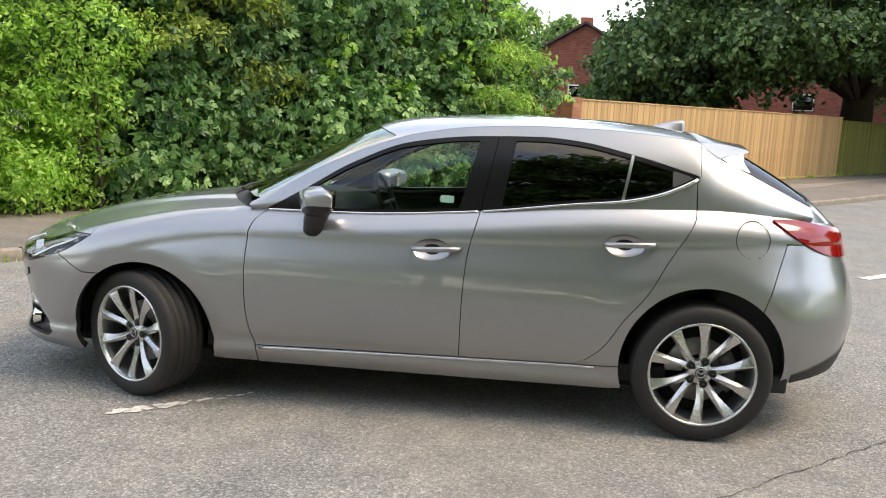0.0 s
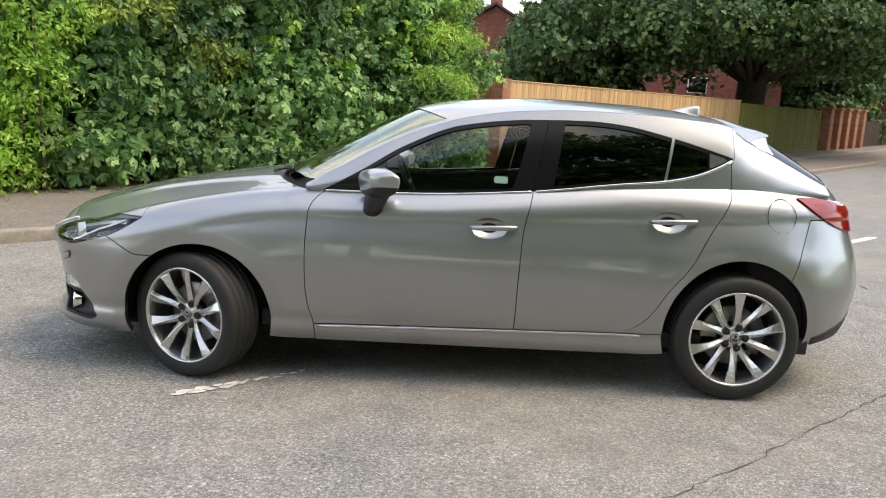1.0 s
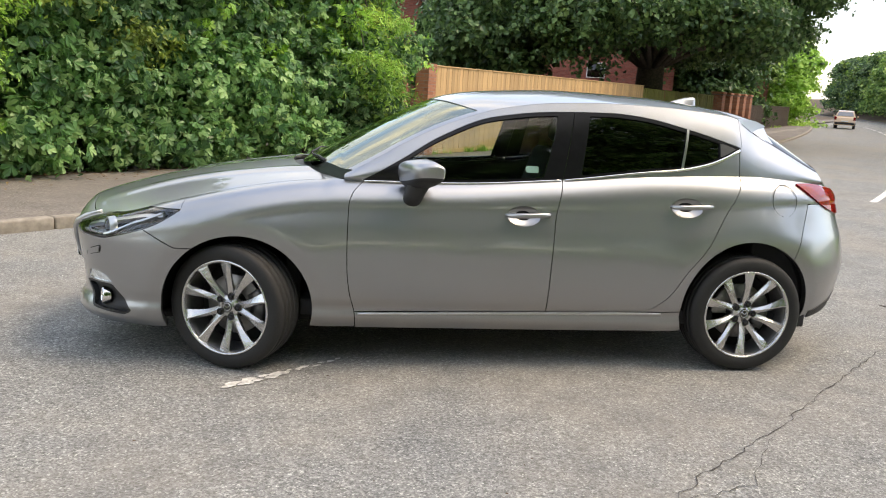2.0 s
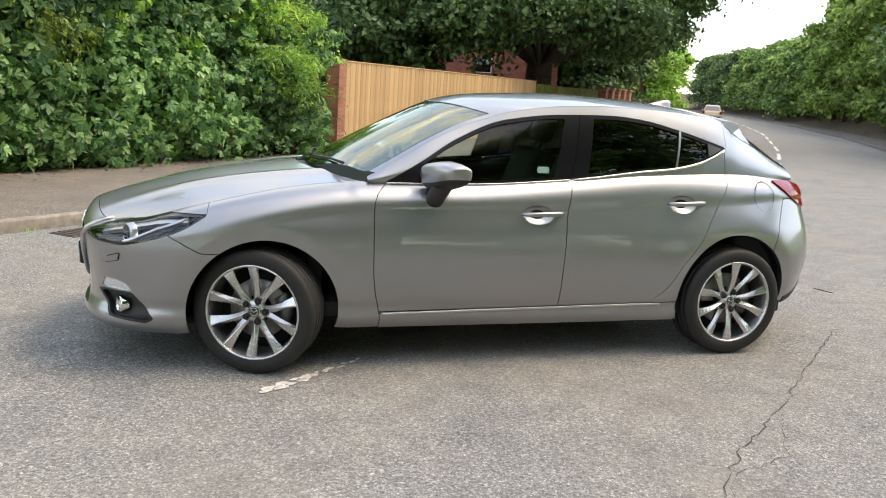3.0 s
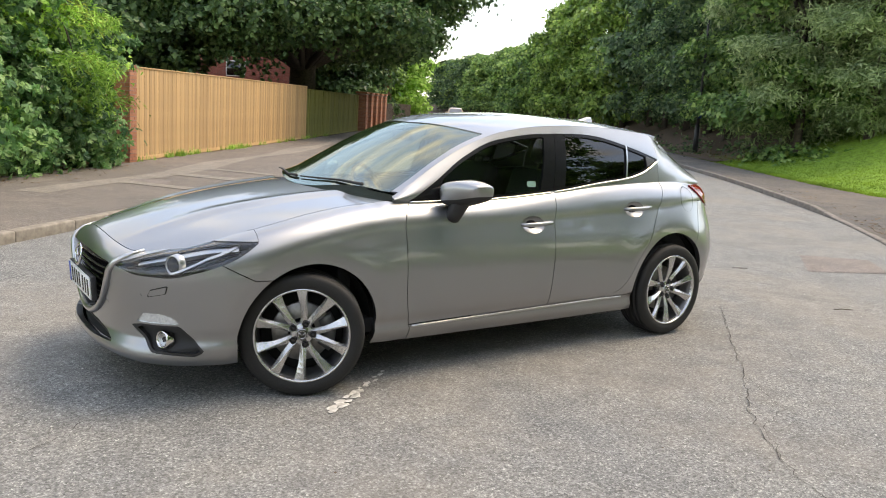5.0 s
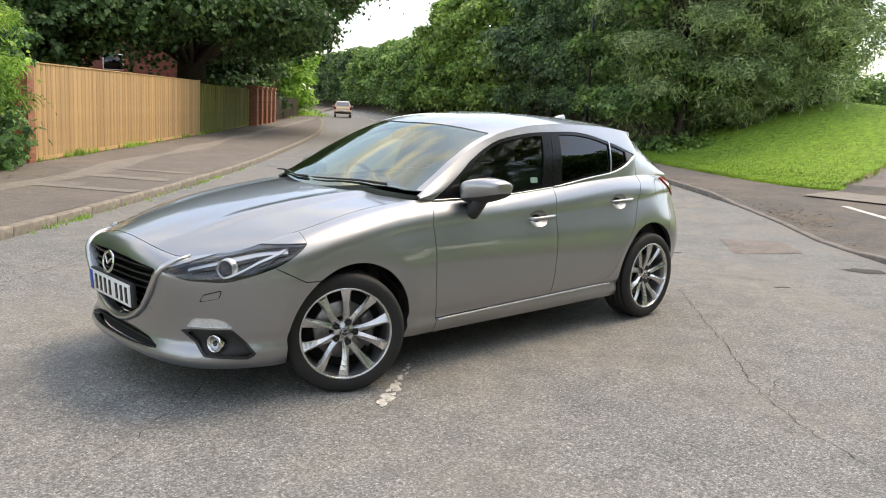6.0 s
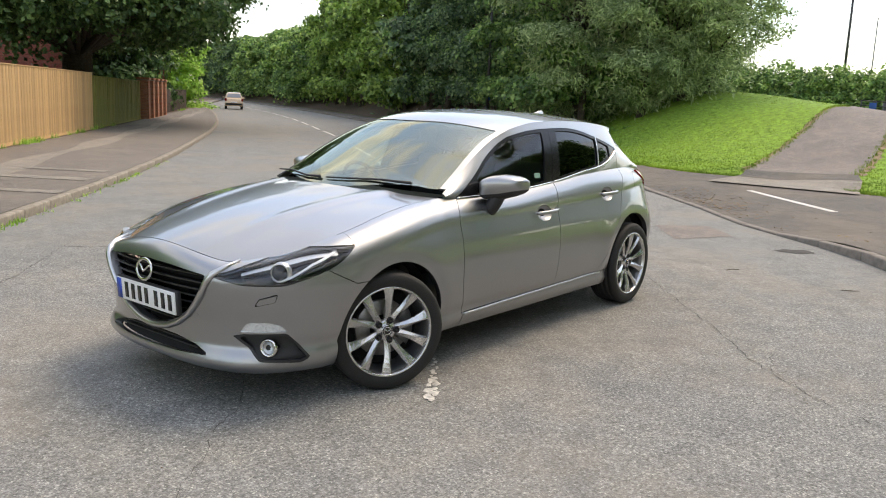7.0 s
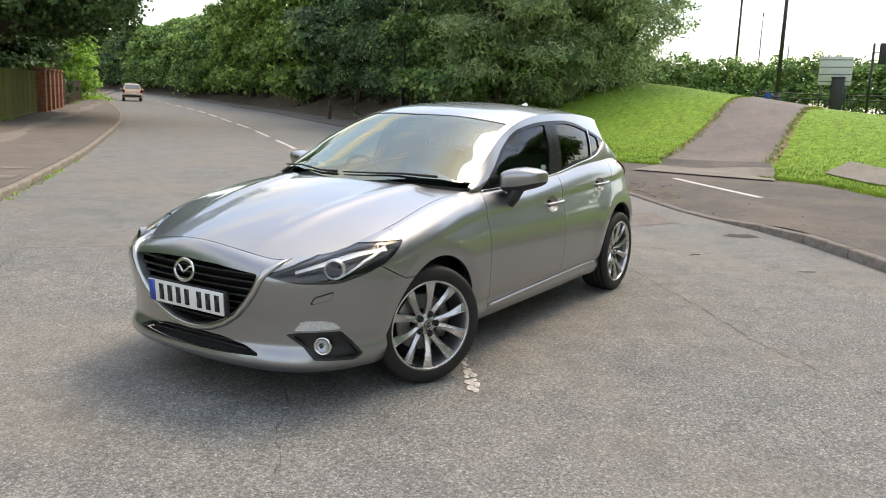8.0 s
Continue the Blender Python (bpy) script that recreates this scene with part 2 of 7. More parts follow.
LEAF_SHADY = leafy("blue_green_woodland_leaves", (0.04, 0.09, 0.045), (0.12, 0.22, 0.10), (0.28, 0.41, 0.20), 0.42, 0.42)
LEAF_FRESH = leafy("yellow_green_woodland_leaves", (0.07, 0.14, 0.03), (0.24, 0.40, 0.09), (0.48, 0.64, 0.19), 0.45, 0.45)
LEAF_WILLOW = leafy("grey_green_willow_leaves", (0.16, 0.24, 0.10), (0.38, 0.50, 0.25), (0.62, 0.72, 0.43), 0.45, 0.5)
LEAF_DRY = leafy("dry_seed_heads", (0.11, 0.10, 0.03), (0.17, 0.14, 0.05), (0.22, 0.17, 0.07), 0.8, 0.2)
LITTER = leafy("fallen_leaves", (0.10, 0.05, 0.02), (0.22, 0.13, 0.05), (0.34, 0.23, 0.10), 0.8, 0.1)
BARK = plain("grey_brown_bark", (0.085, 0.068, 0.052), 0.95, vary=0.5, scale=12.0, bump=0.8)
FENCE_WOOD = wooden("pale_new_larch", (0.43, 0.27, 0.125), (0.56, 0.365, 0.175), (0.66, 0.45, 0.235))
FENCE_OLD = wooden("green_stained_old_timber", (0.12, 0.125, 0.02), (0.20, 0.20, 0.04), (0.28, 0.265, 0.07))
FENCE_BROWN = wooden("dark_brown_timber", (0.03, 0.02, 0.014), (0.055, 0.036, 0.024), (0.08, 0.055, 0.035))
BRICK_ORANGE = brick_mat("orange_brick", (0.34, 0.135, 0.075), (0.47, 0.22, 0.13))
BRICK_RED = brick_mat("red_house_brick", (0.24, 0.075, 0.055), (0.36, 0.125, 0.09))
MORTAR = plain("mortar", (0.25, 0.2, 0.17), 0.95)
ROOF_TILE = plain("grey_brown_roof_tile", (0.09, 0.075, 0.07), 0.9, vary=0.3, scale=4.0, bump=0.5)
WHITE_FRAME = plain("white_frame", (0.75, 0.75, 0.74), 0.4)
POLE_GREY = plain("galvanised_grey_post", (0.14, 0.145, 0.15), 0.5, 0.5)
POLE_BLACK = plain("black_painted_metal", (0.02, 0.02, 0.022), 0.45)
SIGN_BACK = plain("grey_sign_back", (0.62, 0.63, 0.63), 0.5, 0.2)
SIGN_BLUE = plain("blue_sign", (0.02, 0.08, 0.4), 0.4)
CRACK = plain("gritty_crack", (0.06, 0.055, 0.05), 0.95, vary=0.5, scale=60.0)
IRON = plain("cast_iron", (0.09, 0.072, 0.058), 0.75, 0.3, vary=0.4)

# ---- building tools ----
def mesh_ob(name, bm, material, smooth=True):
    me = bpy.data.meshes.new(name)
    bm.normal_update()
    bm.to_mesh(me)
    bm.free()
    for p in me.polygons:
        p.use_smooth = smooth
    for mt in (material if isinstance(material, (list, tuple)) else [material]):
        me.materials.append(mt)
    return new(name, me)


def part(name, bm, material, parent, label="", smooth=True):
    ob = mesh_ob(name, bm, material, smooth)
    ob.parent = parent
    if label:
        ob["label"] = label
    return ob


def thing(name, label, category, at=(0, 0, 0), group="", turn=0.0, kind=""):
    ob = new(name)
    ob.matrix_basis = pose(*at, 0, 0, turn)
    ob.empty_display_size = 0.2
    return tagged(ob, label, category, group, kind)


def box(bm, lo, hi, bevel=0.0, m=None):
    """A box from corner lo to corner hi, with rounded edges."""
    c, s = [(a + b) / 2 for a, b in zip(lo, hi)], [abs(b - a) for a, b in zip(lo, hi)]
    g = bmesh.ops.create_cube(bm, size=1.0, matrix=(m or Matrix()) @ Matrix.Translation(c) @ Matrix.Diagonal((*s, 1)))
    if bevel:
        es = list({e for v in g["verts"] for e in v.link_edges})
        bmesh.ops.bevel(bm, geom=es, offset=bevel, segments=2, affect="EDGES", profile=0.5)
    return bm


def rod(bm, a, b, r1, r2=None, sides=10):
    a, b = Vector(a), Vector(b)
    turn = (b - a).to_track_quat("Z", "Y").to_matrix().to_4x4()
    bmesh.ops.create_cone(bm, cap_ends=True, segments=sides, radius1=r1, radius2=r1 if r2 is None else r2, depth=(b - a).length,
                          matrix=Matrix.Translation((a + b) / 2) @ turn)
    return bm


def tube(bm, pts, radii, sides=8):
    """A round limb through pts."""
    rings = []
    for i, p in enumerate(pts):
        d = (Vector(pts[min(i + 1, len(pts) - 1)]) - Vector(pts[max(i - 1, 0)])).normalized()
        q = d.to_track_quat("Z", "Y")
        r = radii[i] if hasattr(radii, "__len__") else radii
        rings.append([bm.verts.new(Vector(p) + q @ Vector((r * math.cos(a), r * math.sin(a), 0))) for a in (2 * math.pi * k / sides for k in range(sides))])
    for r0, r1 in zip(rings, rings[1:]):
        for k in range(sides):
            bm.faces.new((r0[k], r0[(k + 1) % sides], r1[(k + 1) % sides], r1[k]))
    bm.faces.new(rings[0][::-1])
    bm.faces.new(rings[-1])
    return bm


def lathe(bm, profile, sides=64, axis="y", centre=(0, 0, 0), closed=False):
    """Turn a profile of (radius, along the axis) round the axis."""
    rings = []
    for r, h in profile:
        ring = []
        for k in range(sides):
            a = 2 * math.pi * k / sides
            c, s = r * math.cos(a), r * math.sin(a)
            v = {"y": (c, h, s), "z": (c, s, h), "x": (h, c, s)}[axis]
            ring.append(bm.verts.new(Vector(v) + Vector(centre)))
        rings.append(ring)
    pairs = list(zip(rings, rings[1:])) + ([(rings[-1], rings[0])] if closed else [])
    for r0, r1 in pairs:
        for k in range(sides):
            bm.faces.new((r0[k], r0[(k + 1) % sides], r1[(k + 1) % sides], r1[k]))
    return rings


def arrays_ob(name, verts, faces, material, smooth=False):
    """A mesh from numpy arrays: verts n x 3, faces m x k."""
    me = bpy.data.meshes.new(name)
    verts, faces = np.asarray(verts, np.float32), np.asarray(faces, np.int32)
    k = faces.shape[1]
    me.vertices.add(len(verts))
    me.vertices.foreach_set("co", verts.ravel())
    me.loops.add(faces.size)
    me.loops.foreach_set("vertex_index", faces.ravel())
    me.polygons.add(len(faces))
    me.polygons.foreach_set("loop_start", np.arange(0, faces.size, k, dtype=np.int32))
    me.polygons.foreach_set("use_smooth", np.full(len(faces), smooth))
    me.update(calc_edges=True)
    me.validate()
    for mt in (material if isinstance(material, (list, tuple)) else [material]):
        me.materials.append(mt)
    return new(name, me)


def curve(*keys):
    """A smooth curve through (place, value) keys, without overshoot."""
    kx, ky = np.array([k[0] for k in keys], float), np.array([k[1] for k in keys], float)
    h, s = np.diff(kx), np.diff(ky) / np.diff(kx)
    m = np.zeros(len(kx))
    m[0], m[-1] = s[0], s[-1]
    for i in range(1, len(kx) - 1):
        if s[i - 1] * s[i] > 0:
            a, b = 2 * h[i] + h[i - 1], h[i] + 2 * h[i - 1]
            m[i] = (a + b) / (a / s[i - 1] + b / s[i])

    def at(x):
        x = np.clip(np.asarray(x, float), kx[0], kx[-1])
        i = np.clip(np.searchsorted(kx, x) - 1, 0, len(h) - 1)
        t = (x - kx[i]) / h[i]
        return (ky[i] * (2 * t**3 - 3 * t**2 + 1) + h[i] * m[i] * (t**3 - 2 * t**2 + t)
                + ky[i + 1] * (3 * t**2 - 2 * t**3) + h[i] * m[i + 1] * (t**3 - t**2))
    return at

# ---- the ground ----
def smooth(x, a, b):
    t = np.clip((np.asarray(x, float) - a) / (b - a), 0, 1)
    return t * t * (3 - 2 * t)


AHEAD, ACROSS = np.array([0.62, 0.7846]), np.array([0.7846, -0.62])   # along the road, and over it to its far side


def spot(s, n, z=0.0):
    """World place from metres along and across the road."""
    x, y = s * AHEAD[0] + n * ACROSS[0], s * AHEAD[1] + n * ACROSS[1]
    return np.stack(np.broadcast_arrays(x, y, z), -1)


def road_z(s):
    return 0.92 * (np.clip(np.asarray(s, float) - 8, 0, 300) / 64) ** 1.3


def lean(x, y):
    """The road's slight fall towards the car's front, fading out around it."""
    r = np.hypot(x, y)
    return (0.005 + 0.0133 * np.asarray(x, float)) * (1 - smooth(r, 2.4, 4.2))


def camber(s, n):
    p = spot(s, n)
    return road_z(s) + lean(p[..., 0], p[..., 1])


kerb_left = curve((-80, -8.0), (-20, -5.6), (-1, -4.42), (4, -3.95), (9.4, -3.63), (16.5, -3.36), (29, -3.26), (36, -3.4), (46, -3.9), (60, -5.0), (72, -6.4), (100, -11.5), (140, -24), (180, -42))
kerb_right = curve((-80, 2.5), (-12, 3.75), (-4, 4.0), (-1.5, 4.25), (0.45, 4.72), (1.7, 5.14), (3.05, 5.38), (4.46, 5.46), (6.67, 5.95), (9.57, 6.46), (13.7, 6.8), (19.2, 7.0), (29.4, 6.87), (35.7, 6.5), (49.6, 5.9), (60, 4.8), (72, 3.4), (100, -1.7), (140, -14), (180, -32))
grass_edge = curve((-80, 6.8), (-10, 8.4), (0, 9.4), (5.8, 10.6), (8, 11.2), (9.25, 10.95), (12.5, 10.6), (14, 9.7), (18, 9.25), (30, 9.0), (50, 8.1), (72, 5.6), (100, 0.5), (140, -11), (180, -29))
STEP = 0.105


def ground_z(s, n):
    """The height of the land beside the road."""
    s, n = np.asarray(s, float), np.asarray(n, float)
    rise = n - grass_edge(s)
    bank = smooth(rise, 0.0, 9.0) * (1.3 + 1.38 * smooth(s, 12, 25.5) * smooth(30 - rise, 10, 26)) + 0.10 * smooth(rise, 0, 0.8)
    lump = 0.04 * np.sin(0.9 * s + 0.4 * n) * np.sin(0.7 * n) * smooth(rise, 1, 4)
    return road_z(s) + STEP + np.where(rise > 0, bank + lump, 0.0)


def kerb_drop(s):
    """How far the far kerb is lowered at the crossing."""
    return 0.078 * smooth(np.asarray(s, float), 2.3, 3.9) * (1 - smooth(np.asarray(s, float), 9.5, 11.0))


def strip(name, ss, lo, hi, rows, height, material, smooth_shade=True):
    s = np.asarray(ss, float)[:, None]
    f = np.linspace(0, 1, rows)[None, :]
    n = np.broadcast_to(np.asarray(lo(s) if callable(lo) else lo, float), s.shape) * (1 - f) + np.broadcast_to(np.asarray(hi(s) if callable(hi) else hi, float), s.shape) * f
    z = height(s + 0 * n, n)
    a = spot(s + 0 * n, n, z)
    idx = np.arange(a.shape[0] * a.shape[1]).reshape(a.shape[:2])
    faces = np.stack([idx[:-1, :-1], idx[:-1, 1:], idx[1:, 1:], idx[1:, :-1]], -1).reshape(-1, 4)
    # the across axis runs clockwise of the along axis, so turn the faces up
    return arrays_ob(name, a.reshape(-1, 3), faces[:, ::-1], material, smooth_shade)


near_s = np.concatenate([np.arange(-80, -10, 5.0), np.arange(-10, 8, 0.25), np.arange(8, 45, 0.5), np.arange(45, 181, 3.0)])
land = arrays_ob("ground", [(-2500, -2500, -0.6), (2500, -2500, -0.6), (2500, 2500, -0.6), (-2500, 2500, -0.6)], [(0, 1, 2, 3)], LAND)
tagged(land, "green land reaching to the horizon", "ground", kind="structure")
tagged(strip("road", near_s, lambda s: kerb_left(s) - 0.01, lambda s: kerb_right(s) + 0.01, 40, camber, ROAD), "worn grey asphalt road with cracks", "road", kind="structure")
tagged(strip("pavement_left", near_s, -7.15, lambda s: kerb_left(s) - 0.13, 10, lambda s, n: road_z(s) + STEP, PAVE), "brown-grey asphalt footway beside the fence", "pavement", kind="structure")
tagged(strip("verge", near_s, -60.0, -7.14, 14, lambda s, n: road_z(s) + STEP + 0.02 * np.sin(2 * s) * (n < -7.2) - 0.004, SOIL), "bare soil with fallen leaves under the shrubs", "soil", kind="structure")
tagged(strip("pavement_right", near_s, lambda s: kerb_right(s) + 0.13, lambda s: grass_edge(s) + 0.25, 26, lambda s, n: road_z(s) + STEP - kerb_drop(s) * (1 - smooth(n - kerb_right(s), 0.15, 1.3)), PAVE_DARK), "dark asphalt footway by the grass", "pavement", kind="structure")
bank_s = np.concatenate([np.arange(-80, -10, 5.0), np.arange(-10, 45, 0.5), np.arange(45, 181, 3.0)])
tagged(strip("grass_bank", bank_s, lambda s: grass_edge(s), lambda s: grass_edge(s) + 16, 50, lambda s, n: ground_z(s, n), TURF), "bright green mown grass bank", "grass", kind="structure")
tagged(strip("field", bank_s, lambda s: grass_edge(s) + 15.9, lambda s: grass_edge(s) + 400, 20, lambda s, n: ground_z(s, n) - 0.004 * (n - grass_edge(s) - 15.9), TURF), "grass field behind the bank", "grass", kind="structure")

tagged(strip("wood_floor", np.concatenate([np.arange(27.6, 45, 0.5), np.arange(45, 181, 3.0)]), lambda s: grass_edge(s) - 0.1, lambda s: grass_edge(s) + 16, 30, lambda s, n: ground_z(s, n) + 0.03, SOIL), "brown leaf-littered floor of the wood", "soil", kind="structure")

# the path up the bank
rows_p = []
for k in range(61):
    t = k / 60
    mid = np.array([16.6, 2.2]) * (1 - t) + np.array([31.5, 2.7]) * t
    wide = np.array([0.08, 1.32]) * (1 - smooth(t, 0, 0.3)) + np.array([-0.12, 1.18]) * smooth(t, 0, 0.3)
    line = []
    for f in np.linspace(-1, 1, 9):
        p = mid + wide * f
        s, n = p @ AHEAD, p @ ACROSS
        line.append((p[0], p[1], float(ground_z(s, n)) + 0.03))
    rows_p.append(line)
pa = np.array(rows_p)
idx = np.arange(pa.shape[0] * pa.shape[1]).reshape(pa.shape[:2])
path_faces = np.stack([idx[:-1, :-1], idx[1:, :-1], idx[1:, 1:], idx[:-1, 1:]], -1).reshape(-1, 4)
edge_rows = pa[:, [0, 0, -1, -1]].copy()
edge_rows[:, 0] += (pa[:, 0] - pa[:, 4]) * 0.13
edge_rows[:, 3] += (pa[:, -1] - pa[:, 4]) * 0.13
edge_rows[:, [1, 2], 2] -= 0.006
for j, name in ((0, "path_edge"), (2, "path_edge")):
    for k in range(61):
        q = edge_rows[k, 0 if j == 0 else 3]
        q[:2] += (pa[k, 0 if j == 0 else -1] - pa[k, 4])[:2] * 0.05 * math.sin(2.3 * k + 1.7 * j) * math.sin(0.9 * k)
        q[2] = float(ground_z(q[:2] @ AHEAD, q[:2] @ ACROSS)) + 0.012
    pair = edge_rows[:, j:j + 2]
    idx2 = np.arange(122).reshape(61, 2)
    tagged(arrays_ob(name, pair.reshape(-1, 3), np.stack([idx2[:-1, 0], idx2[1:, 0], idx2[1:, 1], idx2[:-1, 1]], -1), EARTH, True), "bare brown earth along the path's edge", "soil", kind="structure")
tagged(arrays_ob("footpath", pa.reshape(-1, 3), path_faces, PATH_MAT, True), "pinkish-grey asphalt footpath climbing the bank", "path", kind="structure")


def apron(name, a0, a1, b0, b1, up, material, label):
    """A sheet of tarmac lying on the bank's foot between the lines a0-a1 and b0-b1."""
    u, v = np.meshgrid(np.linspace(0, 1, 12), np.linspace(0, 1, 12), indexing="ij")
    wave = 0.05 * np.sin(9 * v + 3 * u) * u * (1 - u) * 4
    xy = [(a0[i] * (1 - v) + a1[i] * v) * (1 - u) + (b0[i] * (1 - v) + b1[i] * v) * u + wave * (i == 0) for i in (0, 1)]
    z = ground_z(xy[0] * AHEAD[0] + xy[1] * AHEAD[1], xy[0] * ACROSS[0] + xy[1] * ACROSS[1]) + up
    idx = np.arange(144).reshape(12, 12)
    f = np.stack([idx[:-1, :-1], idx[:-1, 1:], idx[1:, 1:], idx[1:, :-1]], -1).reshape(-1, 4)
    return tagged(arrays_ob(name, np.stack([*xy, z], -1).reshape(-1, 3), f, material, True), label, "path", kind="structure")


apron("path_apron", (16.75, 3.5), (16.6, 0.85), (15.75, 3.45), (15.6, 0.55), 0.036, PAVE_DARK, "dark tarmac band across the path's foot")
apron("path_apron", (15.8, 3.45), (15.65, 0.55), (13.6, 3.3), (13.6, 0.15), 0.030, PAVE_WORN, "paler tarmac apron below the path")
apron("slab", (15.1, -0.6), (16.6, -0.95), (13.0, -2.0), (15.7, -1.8), 0.03, PAVE_WORN, "pale concrete slab sunk in the grass edge")


# ---- foliage ----
rng = np.random.default_rng(7)
MAPLE = (np.array([(0, 0, 0), (-0.17, 0.42, 0.03), (-0.24, 0.74, 0), (0, 1.0, -0.10), (0.24, 0.74, 0), (0.17, 0.42, 0.03), (-0.46, 0.66, -0.08), (-0.60, 0.34, -0.06), (-0.45, 0.2, -0.03),
                   (0.46, 0.66, -0.08), (0.60, 0.34, -0.06)]),
         np.array([(0, 5, 4, 3), (0, 3, 2, 1), (0, 1, 6, 7), (0, 10, 9, 5)]))
OVAL = (np.array([(0, 0, 0), (-0.24, 0.45, 0.05), (0, 1.0, -0.06), (0.24, 0.45, 0.05)]), np.array([(0, 3, 2, 1)]))
SLIM = (np.array([(0, 0, 0), (-0.11, 0.5, 0.03), (0, 1.0, -0.1), (0.11, 0.5, 0.03)]), np.array([(0, 3, 2, 1)]))
SPRAY = (np.array([(0, 0, 0), (-0.42, 0.35, 0.1), (-0.05, 1.0, -0.12), (0.40, 0.50, 0.06)]), np.array([(0, 3, 2, 1)]))


def leaves(points, outward, size, shape, droop=0.5, spread=0.8):
    """Arrays of one leaf at each point, facing outward and hanging a little."""
    tv, tf = shape
    k = len(points)
    face = outward + spread * rng.normal(size=(k, 3))
    face[:, 2] += 0.35
    face /= np.linalg.norm(face, axis=1, keepdims=True) + 1e-9
    tip = rng.normal(size=(k, 3)) * 0.8 + outward * 0.5
    tip[:, 2] -= droop
    tip -= (tip * face).sum(1, keepdims=True) * face
    tip /= np.linalg.norm(tip, axis=1, keepdims=True) + 1e-9
    side = np.cross(tip, face)
    sz = size * rng.uniform(0.6, 1.3, k)[:, None, None]
    v = points[:, None, :] + sz * (tv[None, :, 0:1] * side[:, None, :] + tv[None, :, 1:2] * tip[:, None, :] + tv[None, :, 2:3] * face[:, None, :])
    f = tf[None] + (np.arange(k) * len(tv))[:, None, None]
    return v.reshape(-1, 3), f.reshape(-1, 4)


def cloud(clumps, leaf_count, shell=0.45, tuft=0.3, per=16, up=0.0):
    """Points within clumps (x, y, z, rx, ry, rz), in tufts, most of them near the skin, and the way outward."""
    c = np.array(clumps, float)
    count = max(8, leaf_count // per)
    w = c[:, 3] * c[:, 4] + c[:, 4] * c[:, 5] + c[:, 3] * c[:, 5]
    pick = rng.choice(len(c), count, p=w / w.sum())
    d = rng.normal(size=(count, 3))
    d /= np.linalg.norm(d, axis=1, keepdims=True)
    over = rng.random(count) < up
    d[over, 2] = np.abs(d[over, 2])
    r = 1 - shell * rng.random(count) ** 1.6
    lump = 1 + 0.16 * np.sin(5 * d[:, 0] + pick) * np.sin(6 * d[:, 1] + 2 * pick) + 0.1 * np.sin(11 * d[:, 2] + pick)
    p = c[pick, :3] + d * c[pick, 3:6] * (r * lump)[:, None]
    own = rng.uniform(0.6, 1.35, count)
    p, d, own = np.repeat(p, per, 0), np.repeat(d, per, 0), np.repeat(own, per)
    shift = rng.normal(size=p.shape) * tuft * own[:, None] * (0.55, 0.55, 0.42)
    shift[:, 2] -= 0.3 * tuft * (shift ** 2).sum(1) / tuft**2
    return p + shift, d + 0.35 * shift / tuft


def foliage(name, clumps, count, size, shape, material, parent=None, label="", shell=0.45, keep=None, droop=0.5, tuft=None, up=0.0):
    p, d = cloud(clumps, count, shell, tuft or size * 1.45, up=up)
    if keep is not None:
        ok = keep(p)
        p, d = p[ok], d[ok]
    v, f = leaves(p, d, size, shape, droop)
    ob = arrays_ob(name, v, f, material, False)
    if parent:
        ob.parent = parent
    if label:
        ob["label"] = label
    return ob


def trunk_bm(base, top, r, limbs, bend=0.15):
    """A tapered trunk with limbs to the given ends."""
    bm = bmesh.new()
    b, t = np.array(base, float), np.array(top, float)
    pts = [b + (t - b) * f + np.array([bend * math.sin(4 * f), bend * math.cos(3 * f) - bend, 0]) * f for f in (0, 0.08, 0.3, 0.55, 0.8, 1.0)]
    tube(bm, pts, [r * 1.5, r * 1.1, r * 0.95, r * 0.8, r * 0.55, r * 0.25], 12)
    for i, e in enumerate(limbs):
        f = 0.35 + 0.5 * ((i * 0.37) % 1)
        s = b + (t - b) * f
        e = np.array(e, float)
        m1, m2 = s + (e - s) * 0.35 + (0, 0, 0.25), s + (e - s) * 0.7 + (0, 0, 0.2)
        tube(bm, [s, m1, m2, e], [r * 0.45, r * 0.34, r * 0.2, r * 0.06], 7)
    return bm


def tree(name, label, base, height, spread, clump_count, count, size, shape, leaf, trunk_r, low=0.25, category="tree", group="", second=None, lean=(0, 0)):
    ob = thing(name, label, category, group=group)
    x, y, z = base
    clumps = []
    for i in range(clump_count):
        h = low + (1 - low) * (i + 0.5) / clump_count
        a = 2.4 * i + rng.uniform(-0.4, 0.4)
        wide = spread * math.sin(math.pi * (0.16 + 0.80 * (h - low) / (1 - low))) ** 0.7
        r = spread * rng.uniform(0.26, 0.42)
        q = wide * rng.uniform(0.35, 0.85)
        clumps.append((x + q * math.cos(a) + lean[0] * h, y + q * math.sin(a) + lean[1] * h, z + height * h * 0.93, r * 1.15, r * 1.15, r * rng.uniform(0.45, 0.65)))
    bm = trunk_bm((x, y, z - 0.3), (x + lean[0] * 0.8, y + lean[1] * 0.8, z + height * 0.86), trunk_r, [c[:3] for c in clumps])
    part("trunk", bm, BARK, ob)
    foliage("crown", clumps, count, size, shape, leaf, ob, shell=0.28, up=0.88)
    if second:
        foliage("young_crown", clumps, count // 5, size, shape, second, ob, "lighter leaf sprays", shell=0.12, up=0.9)
    return ob


def on_land(s, n, dz=0.0):
    p = spot(s, n)
    return (float(p[0]), float(p[1]), float(ground_z(s, n)) + dz)

